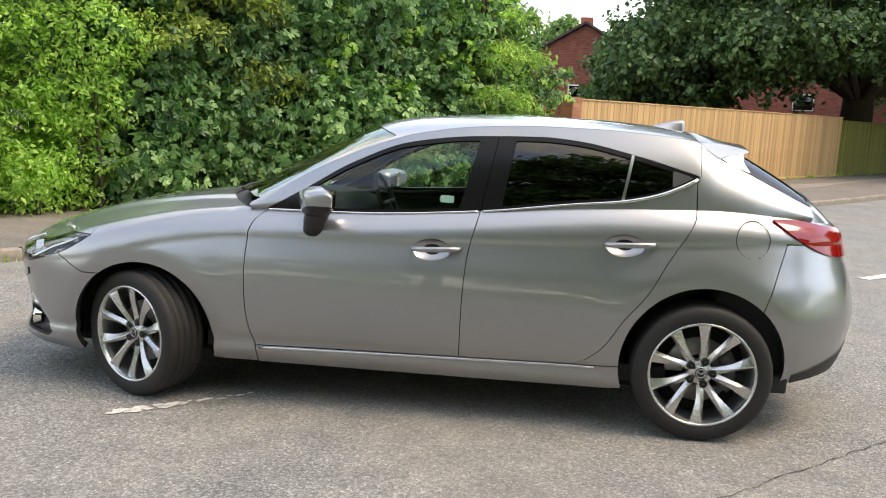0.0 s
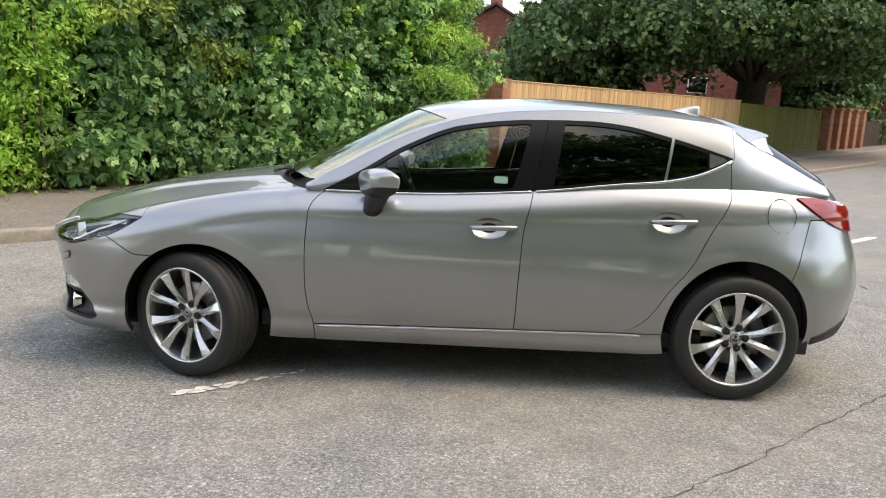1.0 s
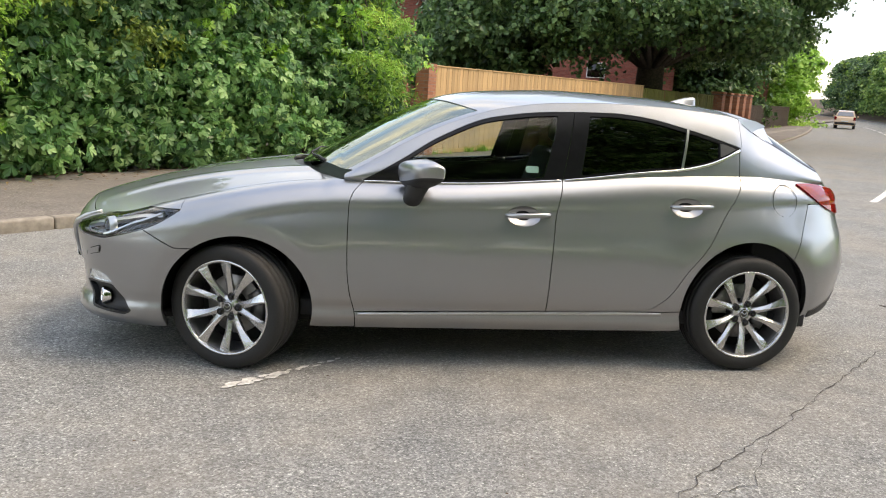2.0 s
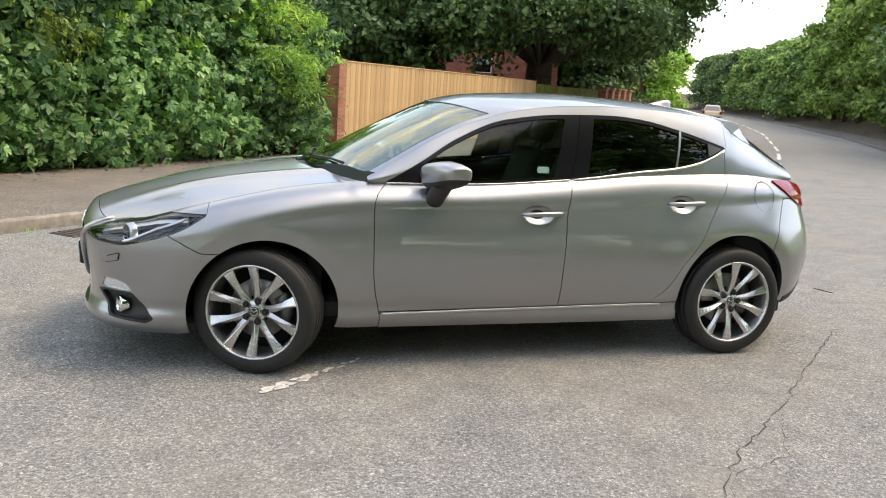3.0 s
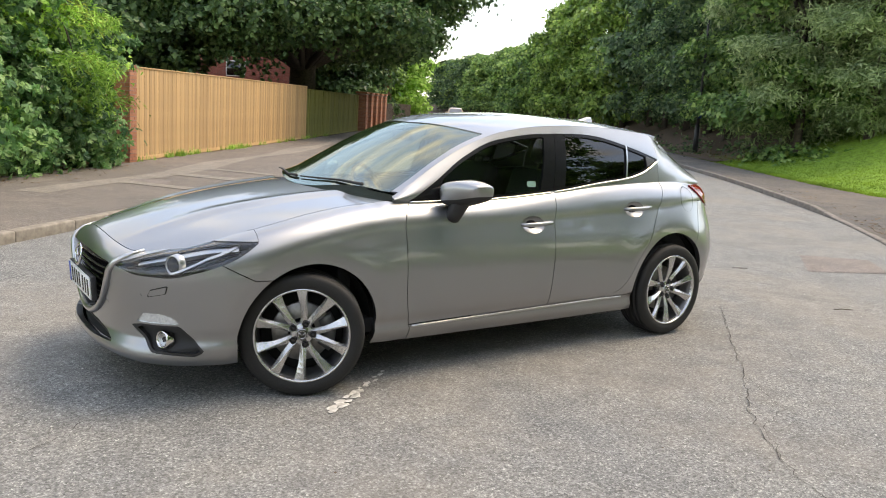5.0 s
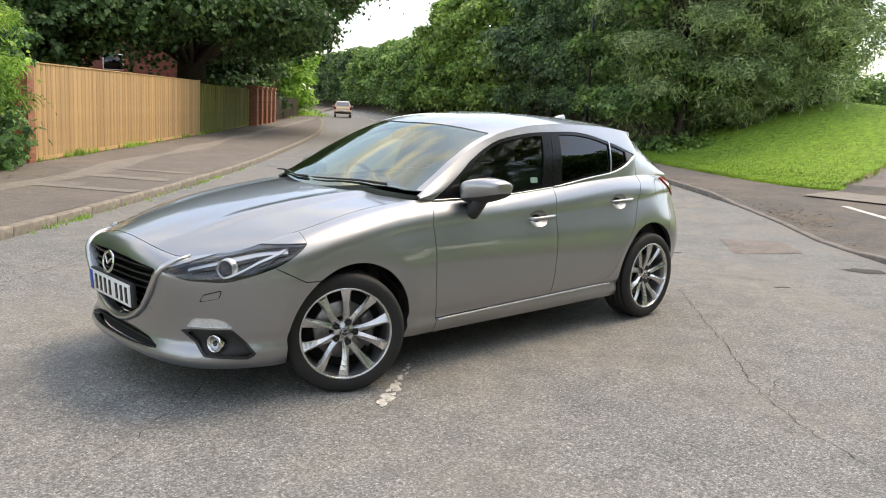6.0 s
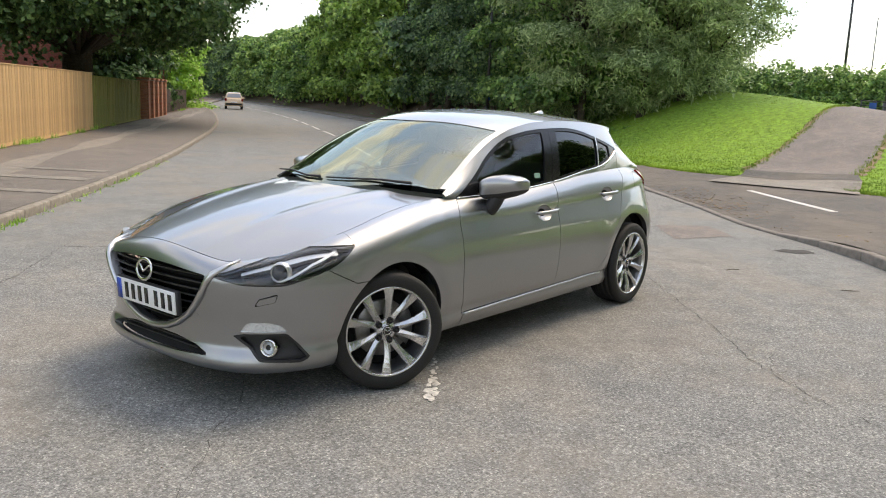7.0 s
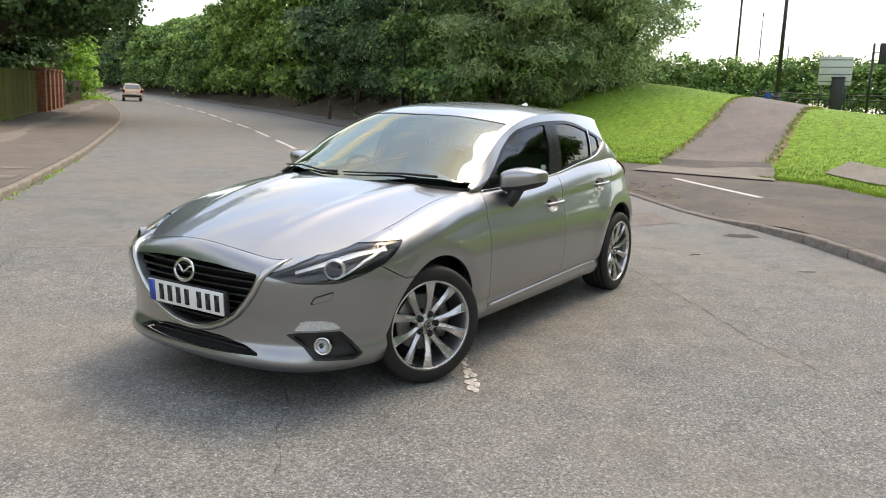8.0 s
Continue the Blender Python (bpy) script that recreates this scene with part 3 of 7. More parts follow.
# ---- the car's surfaces ----
# The car stands along x, its front towards -x, its near side towards -y, z = 0 on the road.
NOSE, TAIL, HALF = 2.215, 2.16, 0.872
BIG = np.linspace(0, math.pi / 2, 4000)
front_x, front_y = -NOSE * np.cos(BIG) ** (2 / 8.0), HALF * np.sin(BIG) ** (2 / 2.6)
rear_x, rear_y = TAIL * np.sin(BIG) ** (2 / 8.0), HALF * np.cos(BIG) ** (2 / 2.5)
plan_x, plan_y = np.concatenate([front_x, rear_x[1:]]), np.concatenate([front_y, rear_y[1:]])
plan_l = np.concatenate([[0], np.cumsum(np.hypot(np.diff(plan_x), np.diff(plan_y)))])
PLAN_END = plan_l[-1]
even = np.linspace(0, PLAN_END, 1200)
plan_x, plan_y, plan_l = np.interp(even, plan_l, plan_x), np.interp(even, plan_l, plan_y), even
MID_L = np.interp(0.0, plan_x, plan_l)


def along(x=None, y=None, tail=False):
    """How far along the half plan from the nose's middle the place x (on the side) or y (on the nose or tail) lies."""
    if x is not None:
        return float(np.interp(x, plan_x, plan_l))
    if tail:
        return float(np.interp(-y, -plan_y[plan_l > MID_L], plan_l[plan_l > MID_L]))
    return float(np.interp(y, plan_y[plan_l < MID_L], plan_l[plan_l < MID_L]))


bonnet_mid = curve((-2.3, 0.66), (-2.2, 0.712), (-2.1, 0.755), (-1.9, 0.822), (-1.6, 0.898), (-1.3, 0.952), (-1.05, 0.984), (-0.7, 1.008))
bonnet_fall = curve((-2.3, 0.47), (-2.1, 0.40), (-1.9, 0.30), (-1.6, 0.185), (-1.3, 0.145), (-0.85, 0.12), (-0.5, 0.11))


def bonnet_z(x, y):
    return bonnet_mid(x) - bonnet_fall(x) * np.abs(y) ** 1.9


edge_in = curve((0, 0.085), (along(y=0.45), 0.095), (along(y=0.66), 0.15), (along(x=-1.75), 0.155), (along(x=-1.55), 0.145), (along(x=-1.2), 0.175),
                (along(x=-0.95), 0.185), (along(x=-0.84), 0.168), (along(x=-0.74), 0.140), (along(x=0.3), 0.128), (along(x=0.75), 0.130), (along(x=1.1), 0.142),
                (along(x=1.4), 0.16), (along(x=1.7), 0.168), (along(x=1.9), 0.15), (along(y=0.5, tail=True), 0.145), (PLAN_END, 0.145))
belt_top = curve((along(x=-0.9), 0.955), (along(x=-0.74), 0.938), (along(x=-0.3), 0.948), (along(x=0.3), 0.992), (along(x=0.75), 1.03), (along(x=1.1), 1.05),
                 (along(x=1.4), 1.058), (along(x=1.7), 1.042), (along(y=0.5, tail=True), 1.012), (PLAN_END, 1.012))
shoulder = curve((0, 0.60), (along(y=0.6), 0.60), (along(x=-1.6), 0.66), (along(x=-1.2), 0.76), (along(x=-0.8), 0.815), (along(x=-0.3), 0.83), (along(x=0.6), 0.86),
                 (along(x=1.3), 0.90), (along(x=1.7), 0.93), (PLAN_END, 0.93))
side_in = curve((0.15, 0.12), (0.20, 0.082), (0.24, 0.056), (0.276, 0.042), (0.300, 0.048), (0.36, 0.026), (0.48, 0.010), (0.60, 0.004), (0.70, 0.014), (0.80, 0.042), (0.88, 0.066), (0.95, 0.09))
nose_in = curve((0.15, 0.10), (0.175, 0.045), (0.215, 0.012), (0.25, 0.020), (0.30, 0.044), (0.38, 0.040), (0.50, 0.02), (0.60, 0.006), (0.66, 0.02), (0.8, 0.05))
tail_in = curve((0.15, 0.22), (0.25, 0.13), (0.33, 0.06), (0.45, 0.02), (0.58, 0.0), (0.72, 0.022), (0.85, 0.066), (0.95, 0.095), (1.02, 0.12))
nose_part = curve((0, 1.0), (along(y=0.55), 1.0), (along(x=-1.75), 0.35), (along(x=-1.5), 0.0), (PLAN_END, 0.0))
tail_part = curve((0, 0.0), (along(x=1.55), 0.0), (along(x=1.85), 0.6), (along(y=0.5, tail=True), 1.0), (PLAN_END, 1.0))
low_edge = curve((0, 0.165), (along(x=-1.75), 0.17), (along(x=-1.3), 0.19), (along(x=0.9), 0.225), (along(x=1.66), 0.285), (along(x=1.85), 0.315), (PLAN_END, 0.37))
roundness = curve((0, 0.75), (along(y=0.6), 0.8), (along(x=-1.0), 0.75), (along(x=-0.74), 0.25), (along(x=1.2), 0.2), (PLAN_END, 0.3))
FRONT_HUB, REAR_HUB, WHEEL_R = (-1.318, 0.299), (1.353, 0.335), 0.312
FRONT_ARCH, REAR_ARCH = (-1.302, 0.293, 0.366), (1.352, 0.358, 0.368)


def wall_rows(l, rows_low=34, rows_high=20):
    """The outer skin below the belt, from the plan's columns l: an array of columns x rows x (x, y, z, l), y on the near side."""
    l = np.asarray(l, float)[:, None]
    px, py = np.interp(l, plan_l, plan_x), np.interp(l, plan_l, plan_y)
    dx = (np.interp(l + 0.01, plan_l, plan_x) - np.interp(l - 0.01, plan_l, plan_x))
    dy = (np.interp(l + 0.01, plan_l, plan_y) - np.interp(l - 0.01, plan_l, plan_y))
    k = np.hypot(dx, dy)
    nx, ny = dy / k, -dx / k            # towards the inside
    zs, ei = shoulder(l), edge_in(l)
    tx, ty = px + nx * ei, py + ny * ei
    bonnet_side = np.clip((along(x=-0.80) - l) / 0.10, 0, 1)
    zt = bonnet_z(tx, ty) * bonnet_side + belt_top(l) * (1 - bonnet_side)

    def inset(z):
        d = side_in(z) * (1 - nose_part(l) - tail_part(l)) + nose_in(z) * nose_part(l) + tail_in(z) * tail_part(l)
        for cx, cz, r in (FRONT_ARCH, REAR_ARCH):     # lips round the wheel openings
            q = np.hypot(px - cx, z - cz) - r
            d = d - 0.010 * np.exp(-np.clip(q - 0.064, 0, None) ** 2 / 0.012) * (1 - smooth(np.abs(px - cx), 0.5, 0.78))
            d = d + 0.009 * np.clip(1 - q / 0.064, 0, 1.2) * (np.abs(px - cx) < 0.6)      # their faces turn down to the wheel
        crease = 0.44 + 0.085 * (px - 0.1)            # the rising crease low on the doors
        d = d - 0.0018 * np.exp(-((z - crease) / 0.07) ** 2) * smooth(px, -0.9, -0.2) * (1 - smooth(px, 0.5, 1.05))
        return d
    v1 = np.linspace(0, 1, rows_low)[None, :]
    z1 = low_edge(l) + (zs - low_edge(l)) * v1
    d1 = inset(z1)
    a = np.linspace(0, 1, rows_high + 1)[None, 1:]
    ds = inset(zs)
    r = roundness(l)
    w = np.sin(a * math.pi / 2) * r + a * (1 - r)
    z2 = zs + (zt - zs) * w
    d2 = ds + (ei - ds) * (r * (1 - np.cos(a * math.pi / 2)) + (1 - r) * a**1.9)
    z, d = np.concatenate([z1, z2], 1), np.concatenate([d1, d2], 1)
    return np.stack([px + nx * d, -(py + ny * d), z, l + 0 * z], -1)


rail_y = curve((-0.82, 0.709), (-0.5, 0.658), (-0.16, 0.612), (0.1, 0.61), (0.5, 0.615), (0.9, 0.61), (1.2, 0.60), (1.5, 0.575), (1.75, 0.56), (1.95, 0.58))
rail_z = curve((-0.82, 0.957), (-0.66, 1.045), (-0.5, 1.14), (-0.33, 1.225), (-0.16, 1.292), (-0.02, 1.335), (0.28, 1.382), (0.6, 1.398), (0.85, 1.396), (1.05, 1.386), (1.2, 1.374), (1.28, 1.362), (1.34, 1.33), (1.4, 1.286), (1.5, 1.240), (1.65, 1.170), (1.82, 1.090), (1.95, 1.035))
roof_mid = curve((-1.06, 0.955), (-0.8, 1.11), (-0.5, 1.272), (-0.25, 1.383), (-0.1, 1.416), (0.1, 1.436), (0.45, 1.455), (0.85, 1.448), (1.2, 1.424), (1.3, 1.408), (1.42, 1.37), (1.5, 1.335), (1.6, 1.285), (1.84, 1.135), (1.9, 1.08), (1.96, 1.04))


def roof_z(x, y):
    zc, zr = roof_mid(x), rail_z(x)
    return zc - (zc - zr) * np.clip(np.abs(y) / rail_y(x), 0, 1.05) ** (2.4 + 3.6 * np.clip((x - 1.4) / 0.15, 0, 1))


def glasshouse(xs, rows=24):
    """The sides between belt and roof rail: columns x rows x (x, y, z, l)."""
    xs = np.asarray(xs, float)
    l = np.interp(xs, plan_x, plan_l)
    top = wall_rows(l, 3, 2)[:, -1, :]
    f = np.linspace(0, 1, rows)[None, :]
    bx, by, bz = top[:, 0:1], top[:, 1:2], top[:, 2:3]
    x = bx * (1 - f) + xs[:, None] * f
    y = by * (1 - f) - rail_y(xs)[:, None] * f - 0.022 * np.sin(f * math.pi)
    z = bz * (1 - f) + rail_z(xs)[:, None] * f
    return np.stack([x, y, z, l[:, None] + 0 * z], -1)


def grid_mesh(a):
    """Vertices and faces of a columns x rows array of points."""
    n, m = a.shape[:2]
    idx = np.arange(n * m).reshape(n, m)
    f = np.stack([idx[:-1, :-1], idx[1:, :-1], idx[1:, 1:], idx[:-1, 1:]], -1).reshape(-1, 4)
    return a.reshape(-1, a.shape[2]).copy(), [tuple(q) for q in f]


def cut(mesh, g, gap=0.0):
    """What is left of a mesh where g(x, y, z, l) is over gap; cut edges follow g = gap."""
    verts, faces = mesh
    val = g(*verts.T) - gap
    if len(faces) == 0 or (val > 0).all():
        return mesh
    extra, made, out = [], {}, []
    inside = (val > 0).tolist()
    for f in faces:
        k = [inside[i] for i in f]
        if all(k):
            out.append(f)
        elif any(k):
            poly = []
            for i, j in zip(f, f[1:] + f[:1]):
                if inside[i]:
                    poly.append(i)
                if inside[i] != inside[j]:
                    key = (i, j) if i < j else (j, i)
                    if key not in made:
                        t = val[key[0]] / (val[key[0]] - val[key[1]])
                        made[key] = len(verts) + len(extra)
                        extra.append(verts[key[0]] * (1 - t) + verts[key[1]] * t)
                    poly.append(made[key])
            if len(poly) > 2:
                out.append(tuple(poly))
    return (np.concatenate([verts, extra]) if extra else verts), out


def both(*gs):
    return lambda *p: np.minimum.reduce([g(*p) for g in gs])


def either(*gs):
    return lambda *p: np.maximum.reduce([g(*p) for g in gs])


def no(g):
    return lambda *p: -g(*p)


def inside_polygon(pts):
    """Signed distance to a closed outline, over inside."""
    pts = np.array(pts, float)

    def at(a, b):
        p = np.stack([np.ravel(a), np.ravel(b)], -1)
        best, inn = np.full(len(p), 1e9), np.zeros(len(p), bool)
        for (x0, y0), (x1, y1) in zip(pts, np.roll(pts, -1, 0)):
            e, w = np.array([x1 - x0, y1 - y0]), p - (x0, y0)
            t = np.clip((w @ e) / (e @ e), 0, 1)
            best = np.minimum(best, np.hypot(*(w - t[:, None] * e).T))
            cross = ((y0 > p[:, 1]) != (y1 > p[:, 1])) & (p[:, 0] < (x1 - x0) * (p[:, 1] - y0) / (y1 - y0 + 1e-12) + x0)
            inn ^= cross
        return np.where(inn, best, -best)
    return at


def skin(bm, mesh, push=0.0, rim=0.012, mirror=False, mi=0, both_sides=False):
    """Adds a cut mesh to bm, pushed outwards, with a rim turned inwards at its edges."""
    for flip in ((False, True) if both_sides else (mirror,)):
        verts, faces = mesh
        used = sorted({i for f in faces for i in f})
        at = {i: n for n, i in enumerate(used)}
        p = verts[used, :3].copy()
        fs = [tuple(at[i] for i in f) for f in faces]
        nrm = np.zeros_like(p)
        for f in fs:
            c = np.cross(p[f[1]] - p[f[0]], p[f[-1]] - p[f[0]])
            for i in f:
                nrm[i] += c
        nrm /= np.linalg.norm(nrm, axis=1, keepdims=True) + 1e-12
        p = p + nrm * push
        inner = p - nrm * rim
        if flip:
            p[:, 1], inner[:, 1] = -p[:, 1], -inner[:, 1]
        vs = [bm.verts.new(c) for c in p]
        count = {}
        for f in fs:
            for i, j in zip(f, f[1:] + f[:1]):
                count[(i, j)] = count.get((i, j), 0) + 1
        for f in fs:
            if len(set(f)) > 2:
                face = bm.faces.new([vs[i] for i in (f[::-1] if flip else f)])
                face.material_index = mi
        if rim:
            ru, rd = {}, {}
            for (i, j) in list(count):
                if (j, i) not in count:
                    for k in (i, j):
                        if k not in ru:
                            ru[k], rd[k] = bm.verts.new(p[k]), bm.verts.new(inner[k])
                    q = (ru[j], ru[i], rd[i], rd[j])
                    bm.faces.new(q[::-1] if flip else q).material_index = mi
    return bm


# the car's whole skin, near side
cols = np.concatenate([np.linspace(0, along(x=-0.9), 120), np.linspace(along(x=-0.9), along(x=1.6), 150)[1:], np.linspace(along(x=1.6), PLAN_END, 80)[1:]])
WALL = grid_mesh(wall_rows(cols))
SIDES = grid_mesh(glasshouse(np.linspace(-0.80, 1.93, 190), 34))

door_front = curve((0.25, -0.722), (0.29, -0.728), (0.4, -0.757), (0.515, -0.772), (0.68, -0.777), (0.83, -0.774), (0.885, -0.757), (0.945, -0.70))
door_mid = curve((0.30, 0.257), (0.52, 0.258), (0.77, 0.268), (0.98, 0.31), (1.35, 0.378))
door_rear = curve((0.30, 0.70), (0.33, 0.762), (0.345, 0.805), (0.37, 0.845), (0.424, 0.905), (0.561, 0.992), (0.672, 1.079), (0.824, 1.167), (0.95, 1.247), (1.021, 1.282), (1.06, 1.288), (1.2, 1.285), (1.45, 1.285))
def sill_line(x): return 0.291 + 0.027 * (x + 0.72)
g_bumper = either(lambda x, y, z, l: np.minimum.reduce([0.588 - z, 1.46 - l, -1.3 - x]), lambda x, y, z, l: np.minimum((1.188 - 2.04 * (z - 0.588) - l) * 0.44, -1.3 - x))
g_front_arch = lambda x, y, z, l: np.hypot(x - FRONT_ARCH[0], z - FRONT_ARCH[1]) - FRONT_ARCH[2]
g_rear_arch = lambda x, y, z, l: np.hypot(x - REAR_ARCH[0], z - REAR_ARCH[1]) - REAR_ARCH[2]
lamp_low = curve((0.440, 0.634), (0.530, 0.616), (0.640, 0.600), (0.776, 0.600), (0.921, 0.630), (1.066, 0.680), (1.206, 0.766), (1.345, 0.9))
lamp_high = curve((0.440, 0.632), (0.520, 0.652), (0.640, 0.692), (0.840, 0.733), (1.035, 0.763), (1.206, 0.769), (1.345, 0.77))
g_lamp = lambda x, y, z, l: np.minimum(np.minimum(z - lamp_low(l), lamp_high(l) - z), np.minimum(l - 0.47, 1.206 - l))
g_over_lamp = lambda x, y, z, l: np.minimum.reduce([z - lamp_high(l) - 0.001, l - 0.60, 1.206 - l])
grille_line = inside_polygon([(-0.42, 0.632), (-0.2, 0.655), (0, 0.662), (0.2, 0.655), (0.42, 0.632), (0.405, 0.585), (0.36, 0.52), (0.295, 0.452), (0.22, 0.398), (0.12, 0.356), (0.0, 0.338),
                              (-0.12, 0.356), (-0.22, 0.398), (-0.295, 0.452), (-0.36, 0.52), (-0.405, 0.585)])
g_grille = lambda x, y, z, l: np.where(x < -1.5, grille_line(y, z), -1)
low_line = inside_polygon([(-0.45, 0.247), (-0.34, 0.284), (-0.2, 0.306), (0, 0.312), (0.2, 0.306), (0.34, 0.284), (0.45, 0.247), (0.2, 0.238), (0, 0.236), (-0.2, 0.238)])
g_low = lambda x, y, z, l: np.where(x < -1.5, low_line(np.sign(y) * l, z), -1)
fog_line = inside_polygon([(0.555, 0.352), (0.62, 0.364), (0.834, 0.369), (0.90, 0.31), (0.957, 0.246), (0.91, 0.224), (0.70, 0.238), (0.64, 0.30)])
g_fog = lambda x, y, z, l: fog_line(l, z)
drl_line = inside_polygon([(0.594, 0.374), (0.639, 0.42), (0.74, 0.424), (0.80, 0.41), (0.836, 0.378)])
g_drl = lambda x, y, z, l: drl_line(l, z)
tail_low = curve((1.62, 1.028), (1.73, 0.955), (1.85, 0.895), (1.95, 0.87), (2.2, 0.86))
tail_high = curve((1.62, 1.028), (1.7, 1.028), (1.95, 0.995), (2.2, 0.985))
g_tail = lambda x, y, z, l: np.minimum.reduce([z - tail_low(x), tail_high(x) - z, x - 1.625, np.abs(y) - 0.46])
g_rear_bumper = lambda x, y, z, l: np.minimum(x - (1.60 + 0.33 * (z - 0.66)), 0.93 - z) * (z > 0)
glass_low = curve((-0.72, 0.945), (-0.3, 0.953), (0.31, 0.998), (0.75, 1.058), (0.95, 1.08), (1.1, 1.113), (1.2, 1.152), (1.30, 1.204))
glass_high = curve((-0.72, 0.942), (-0.69, 0.957), (-0.53, 1.05), (-0.32, 1.18), (-0.05, 1.291), (0.29, 1.337), (0.59, 1.347), (0.73, 1.338), (1.0, 1.286), (1.30, 1.206))
g_dlo = lambda x, y, z, l: np.minimum.reduce([z - glass_low(x), glass_high(x) - z, x + 0.715, 1.298 - x])

WALL = cut(cut(WALL, g_front_arch), g_rear_arch)
GAP = 0.0022
car = thing("hatchback_car", "silver metallic five-door hatchback parked across the road, front wheels turned", "car", (0, 0.03, 0))

# front bumper
bm = bmesh.new()
m = cut(cut(WALL, g_bumper, GAP), no(g_over_lamp), 0.0006)
for g in (g_lamp, g_grille, g_low, g_fog, g_drl):
    m = cut(m, no(g), 0.0006)
skin(bm, m, both_sides=True, rim=0.035)
bmesh.ops.delete(bm, geom=[f for f in bm.faces if all(abs(v.co.y) < 1e-4 for v in f.verts)], context="FACES")
bmesh.ops.remove_doubles(bm, verts=[v for v in bm.verts if abs(v.co.y) < 1e-4], dist=1e-4)
bumper = part("front_bumper", bm, PAINT, car)

# wings, sills, doors, quarters
front_wing, rear_quarter = {}, {}
w = cut(WALL, lambda x, y, z, l: (door_front(z) - x), GAP)
w = cut(cut(cut(w, no(g_bumper), GAP), no(g_lamp), GAP), no(g_over_lamp), GAP)
w = cut(w, lambda x, y, z, l: np.minimum(z - 0.1, np.where(x > -0.96, z - 0.205, 1)))
sill = cut(cut(cut(WALL, lambda x, y, z, l: sill_line(x) - z, GAP), lambda x, y, z, l: x - door_front(z), GAP), lambda x, y, z, l: door_rear(np.full_like(z, 0.31)) + 0.4 - x)
d1 = cut(cut(cut(WALL, lambda x, y, z, l: x - door_front(z), GAP), lambda x, y, z, l: door_mid(z) - x, GAP), lambda x, y, z, l: z - sill_line(x), GAP)
d2 = cut(cut(cut(WALL, lambda x, y, z, l: x - door_mid(z), GAP), lambda x, y, z, l: door_rear(z) - x, GAP), lambda x, y, z, l: z - sill_line(x), GAP)
q = cut(cut(WALL, lambda x, y, z, l: x - door_rear(z), GAP), lambda x, y, z, l: z - sill_line(x) + 0.12 * (x > 1.1), GAP)
q = cut(cut(cut(q, no(g_rear_bumper), GAP), no(g_tail), GAP), lambda x, y, z, l: np.abs(y) - 0.55, GAP)
body_side = cut(SIDES, no(g_dlo), 0.001)
under = cut(body_side, lambda x, y, z, l: np.minimum(glass_low(x) - z + 0.02, 1.3 - x))
d2_up = cut(cut(under, lambda x, y, z, l: x - door_mid(z), GAP), lambda x, y, z, l: door_rear(z) - x, GAP)
q_up = cut(cut(body_side, lambda x, y, z, l: 1.818 - x), lambda x, y, z, l: np.maximum(x - 1.3, np.minimum(x - door_rear(z), glass_low(x) - z)), GAP)
over = cut(body_side, lambda x, y, z, l: np.minimum(z - glass_high(x) + 0.03, 1.3 - x))
rb = cut(WALL, g_rear_bumper, GAP)
tg = cut(cut(cut(WALL, lambda x, y, z, l: 0.55 - np.abs(y), GAP), lambda x, y, z, l: np.minimum(x - 1.5, z - 0.93), GAP), no(g_tail), GAP)
cups = []
for hx, hz in ((0.125, 0.817), (0.995, 0.893)):
    cups.append(lambda x, y, z, l, hx=hx, hz=hz: (1 - np.hypot((x - hx + 0.020) / 0.088, (z - hz + 0.006) / 0.050)) * 0.05)
d1, d2 = cut(d1, no(cups[0])), cut(d2, no(cups[1]))
front_door, rear_door = {}, {}
for far in (False, True):
    tag = "off side" if far else "near side"
    front_wing[far] = part("front_wing", skin(bmesh.new(), w, mirror=far, rim=0.035), PAINT, car)
    part("sill", skin(bmesh.new(), sill, mirror=far), PAINT, car)
    front_door[far] = part("front_door", skin(bmesh.new(), d1, mirror=far), PAINT, car)
    rear_door[far] = part("rear_door", skin(skin(bmesh.new(), d2, mirror=far), d2_up, mirror=far), PAINT, car)
    rear_quarter[far] = part("rear_quarter", skin(skin(bmesh.new(), q, mirror=far, rim=0.035), q_up, mirror=far), PAINT, car)
    part("roof_rail", skin(bmesh.new(), over, mirror=far), PAINT, car)
part("rear_bumper", skin(bmesh.new(), rb, both_sides=True, rim=0.035), PAINT, car)
# the deck between the rear screen's foot and the lamps
deck = []
for l in np.linspace(along(x=1.822), PLAN_END, 70):
    p = wall_rows([l], 3, 2)[0, -1]
    q0 = np.array([1.820, max(p[1], -float(rail_y(1.82))), float(roof_z(1.820, min(abs(p[1]), float(rail_y(1.82)))))])
    q0 = np.array([q0[0], q0[1], q0[2] + 0.001])
    deck.append([np.append(q0 * (1 - f) + p[:3] * f + np.array([0, 0, 0.006 * math.sin(math.pi * f)]), l) for f in np.linspace(0, 1, 8)])
deck = grid_mesh(np.array(deck)[:, ::-1])
tailgate = part("tailgate", skin(skin(bmesh.new(), tg, both_sides=True), deck, both_sides=True, rim=0.0), PAINT, car)

# bonnet, windscreen, roof
def sheet(xs, ys, height):
    gx, gy = np.meshgrid(xs, ys, indexing="ij")
    return grid_mesh(np.stack([gx, gy, height(gx, gy), 0 * gx], -1))


def screen_foot(y): return -1.03 + 0.27 * (np.abs(y) / 0.7) ** 2.2
def screen_head(y): return -0.315 + 0.155 * (np.abs(y) / 0.52) ** 2


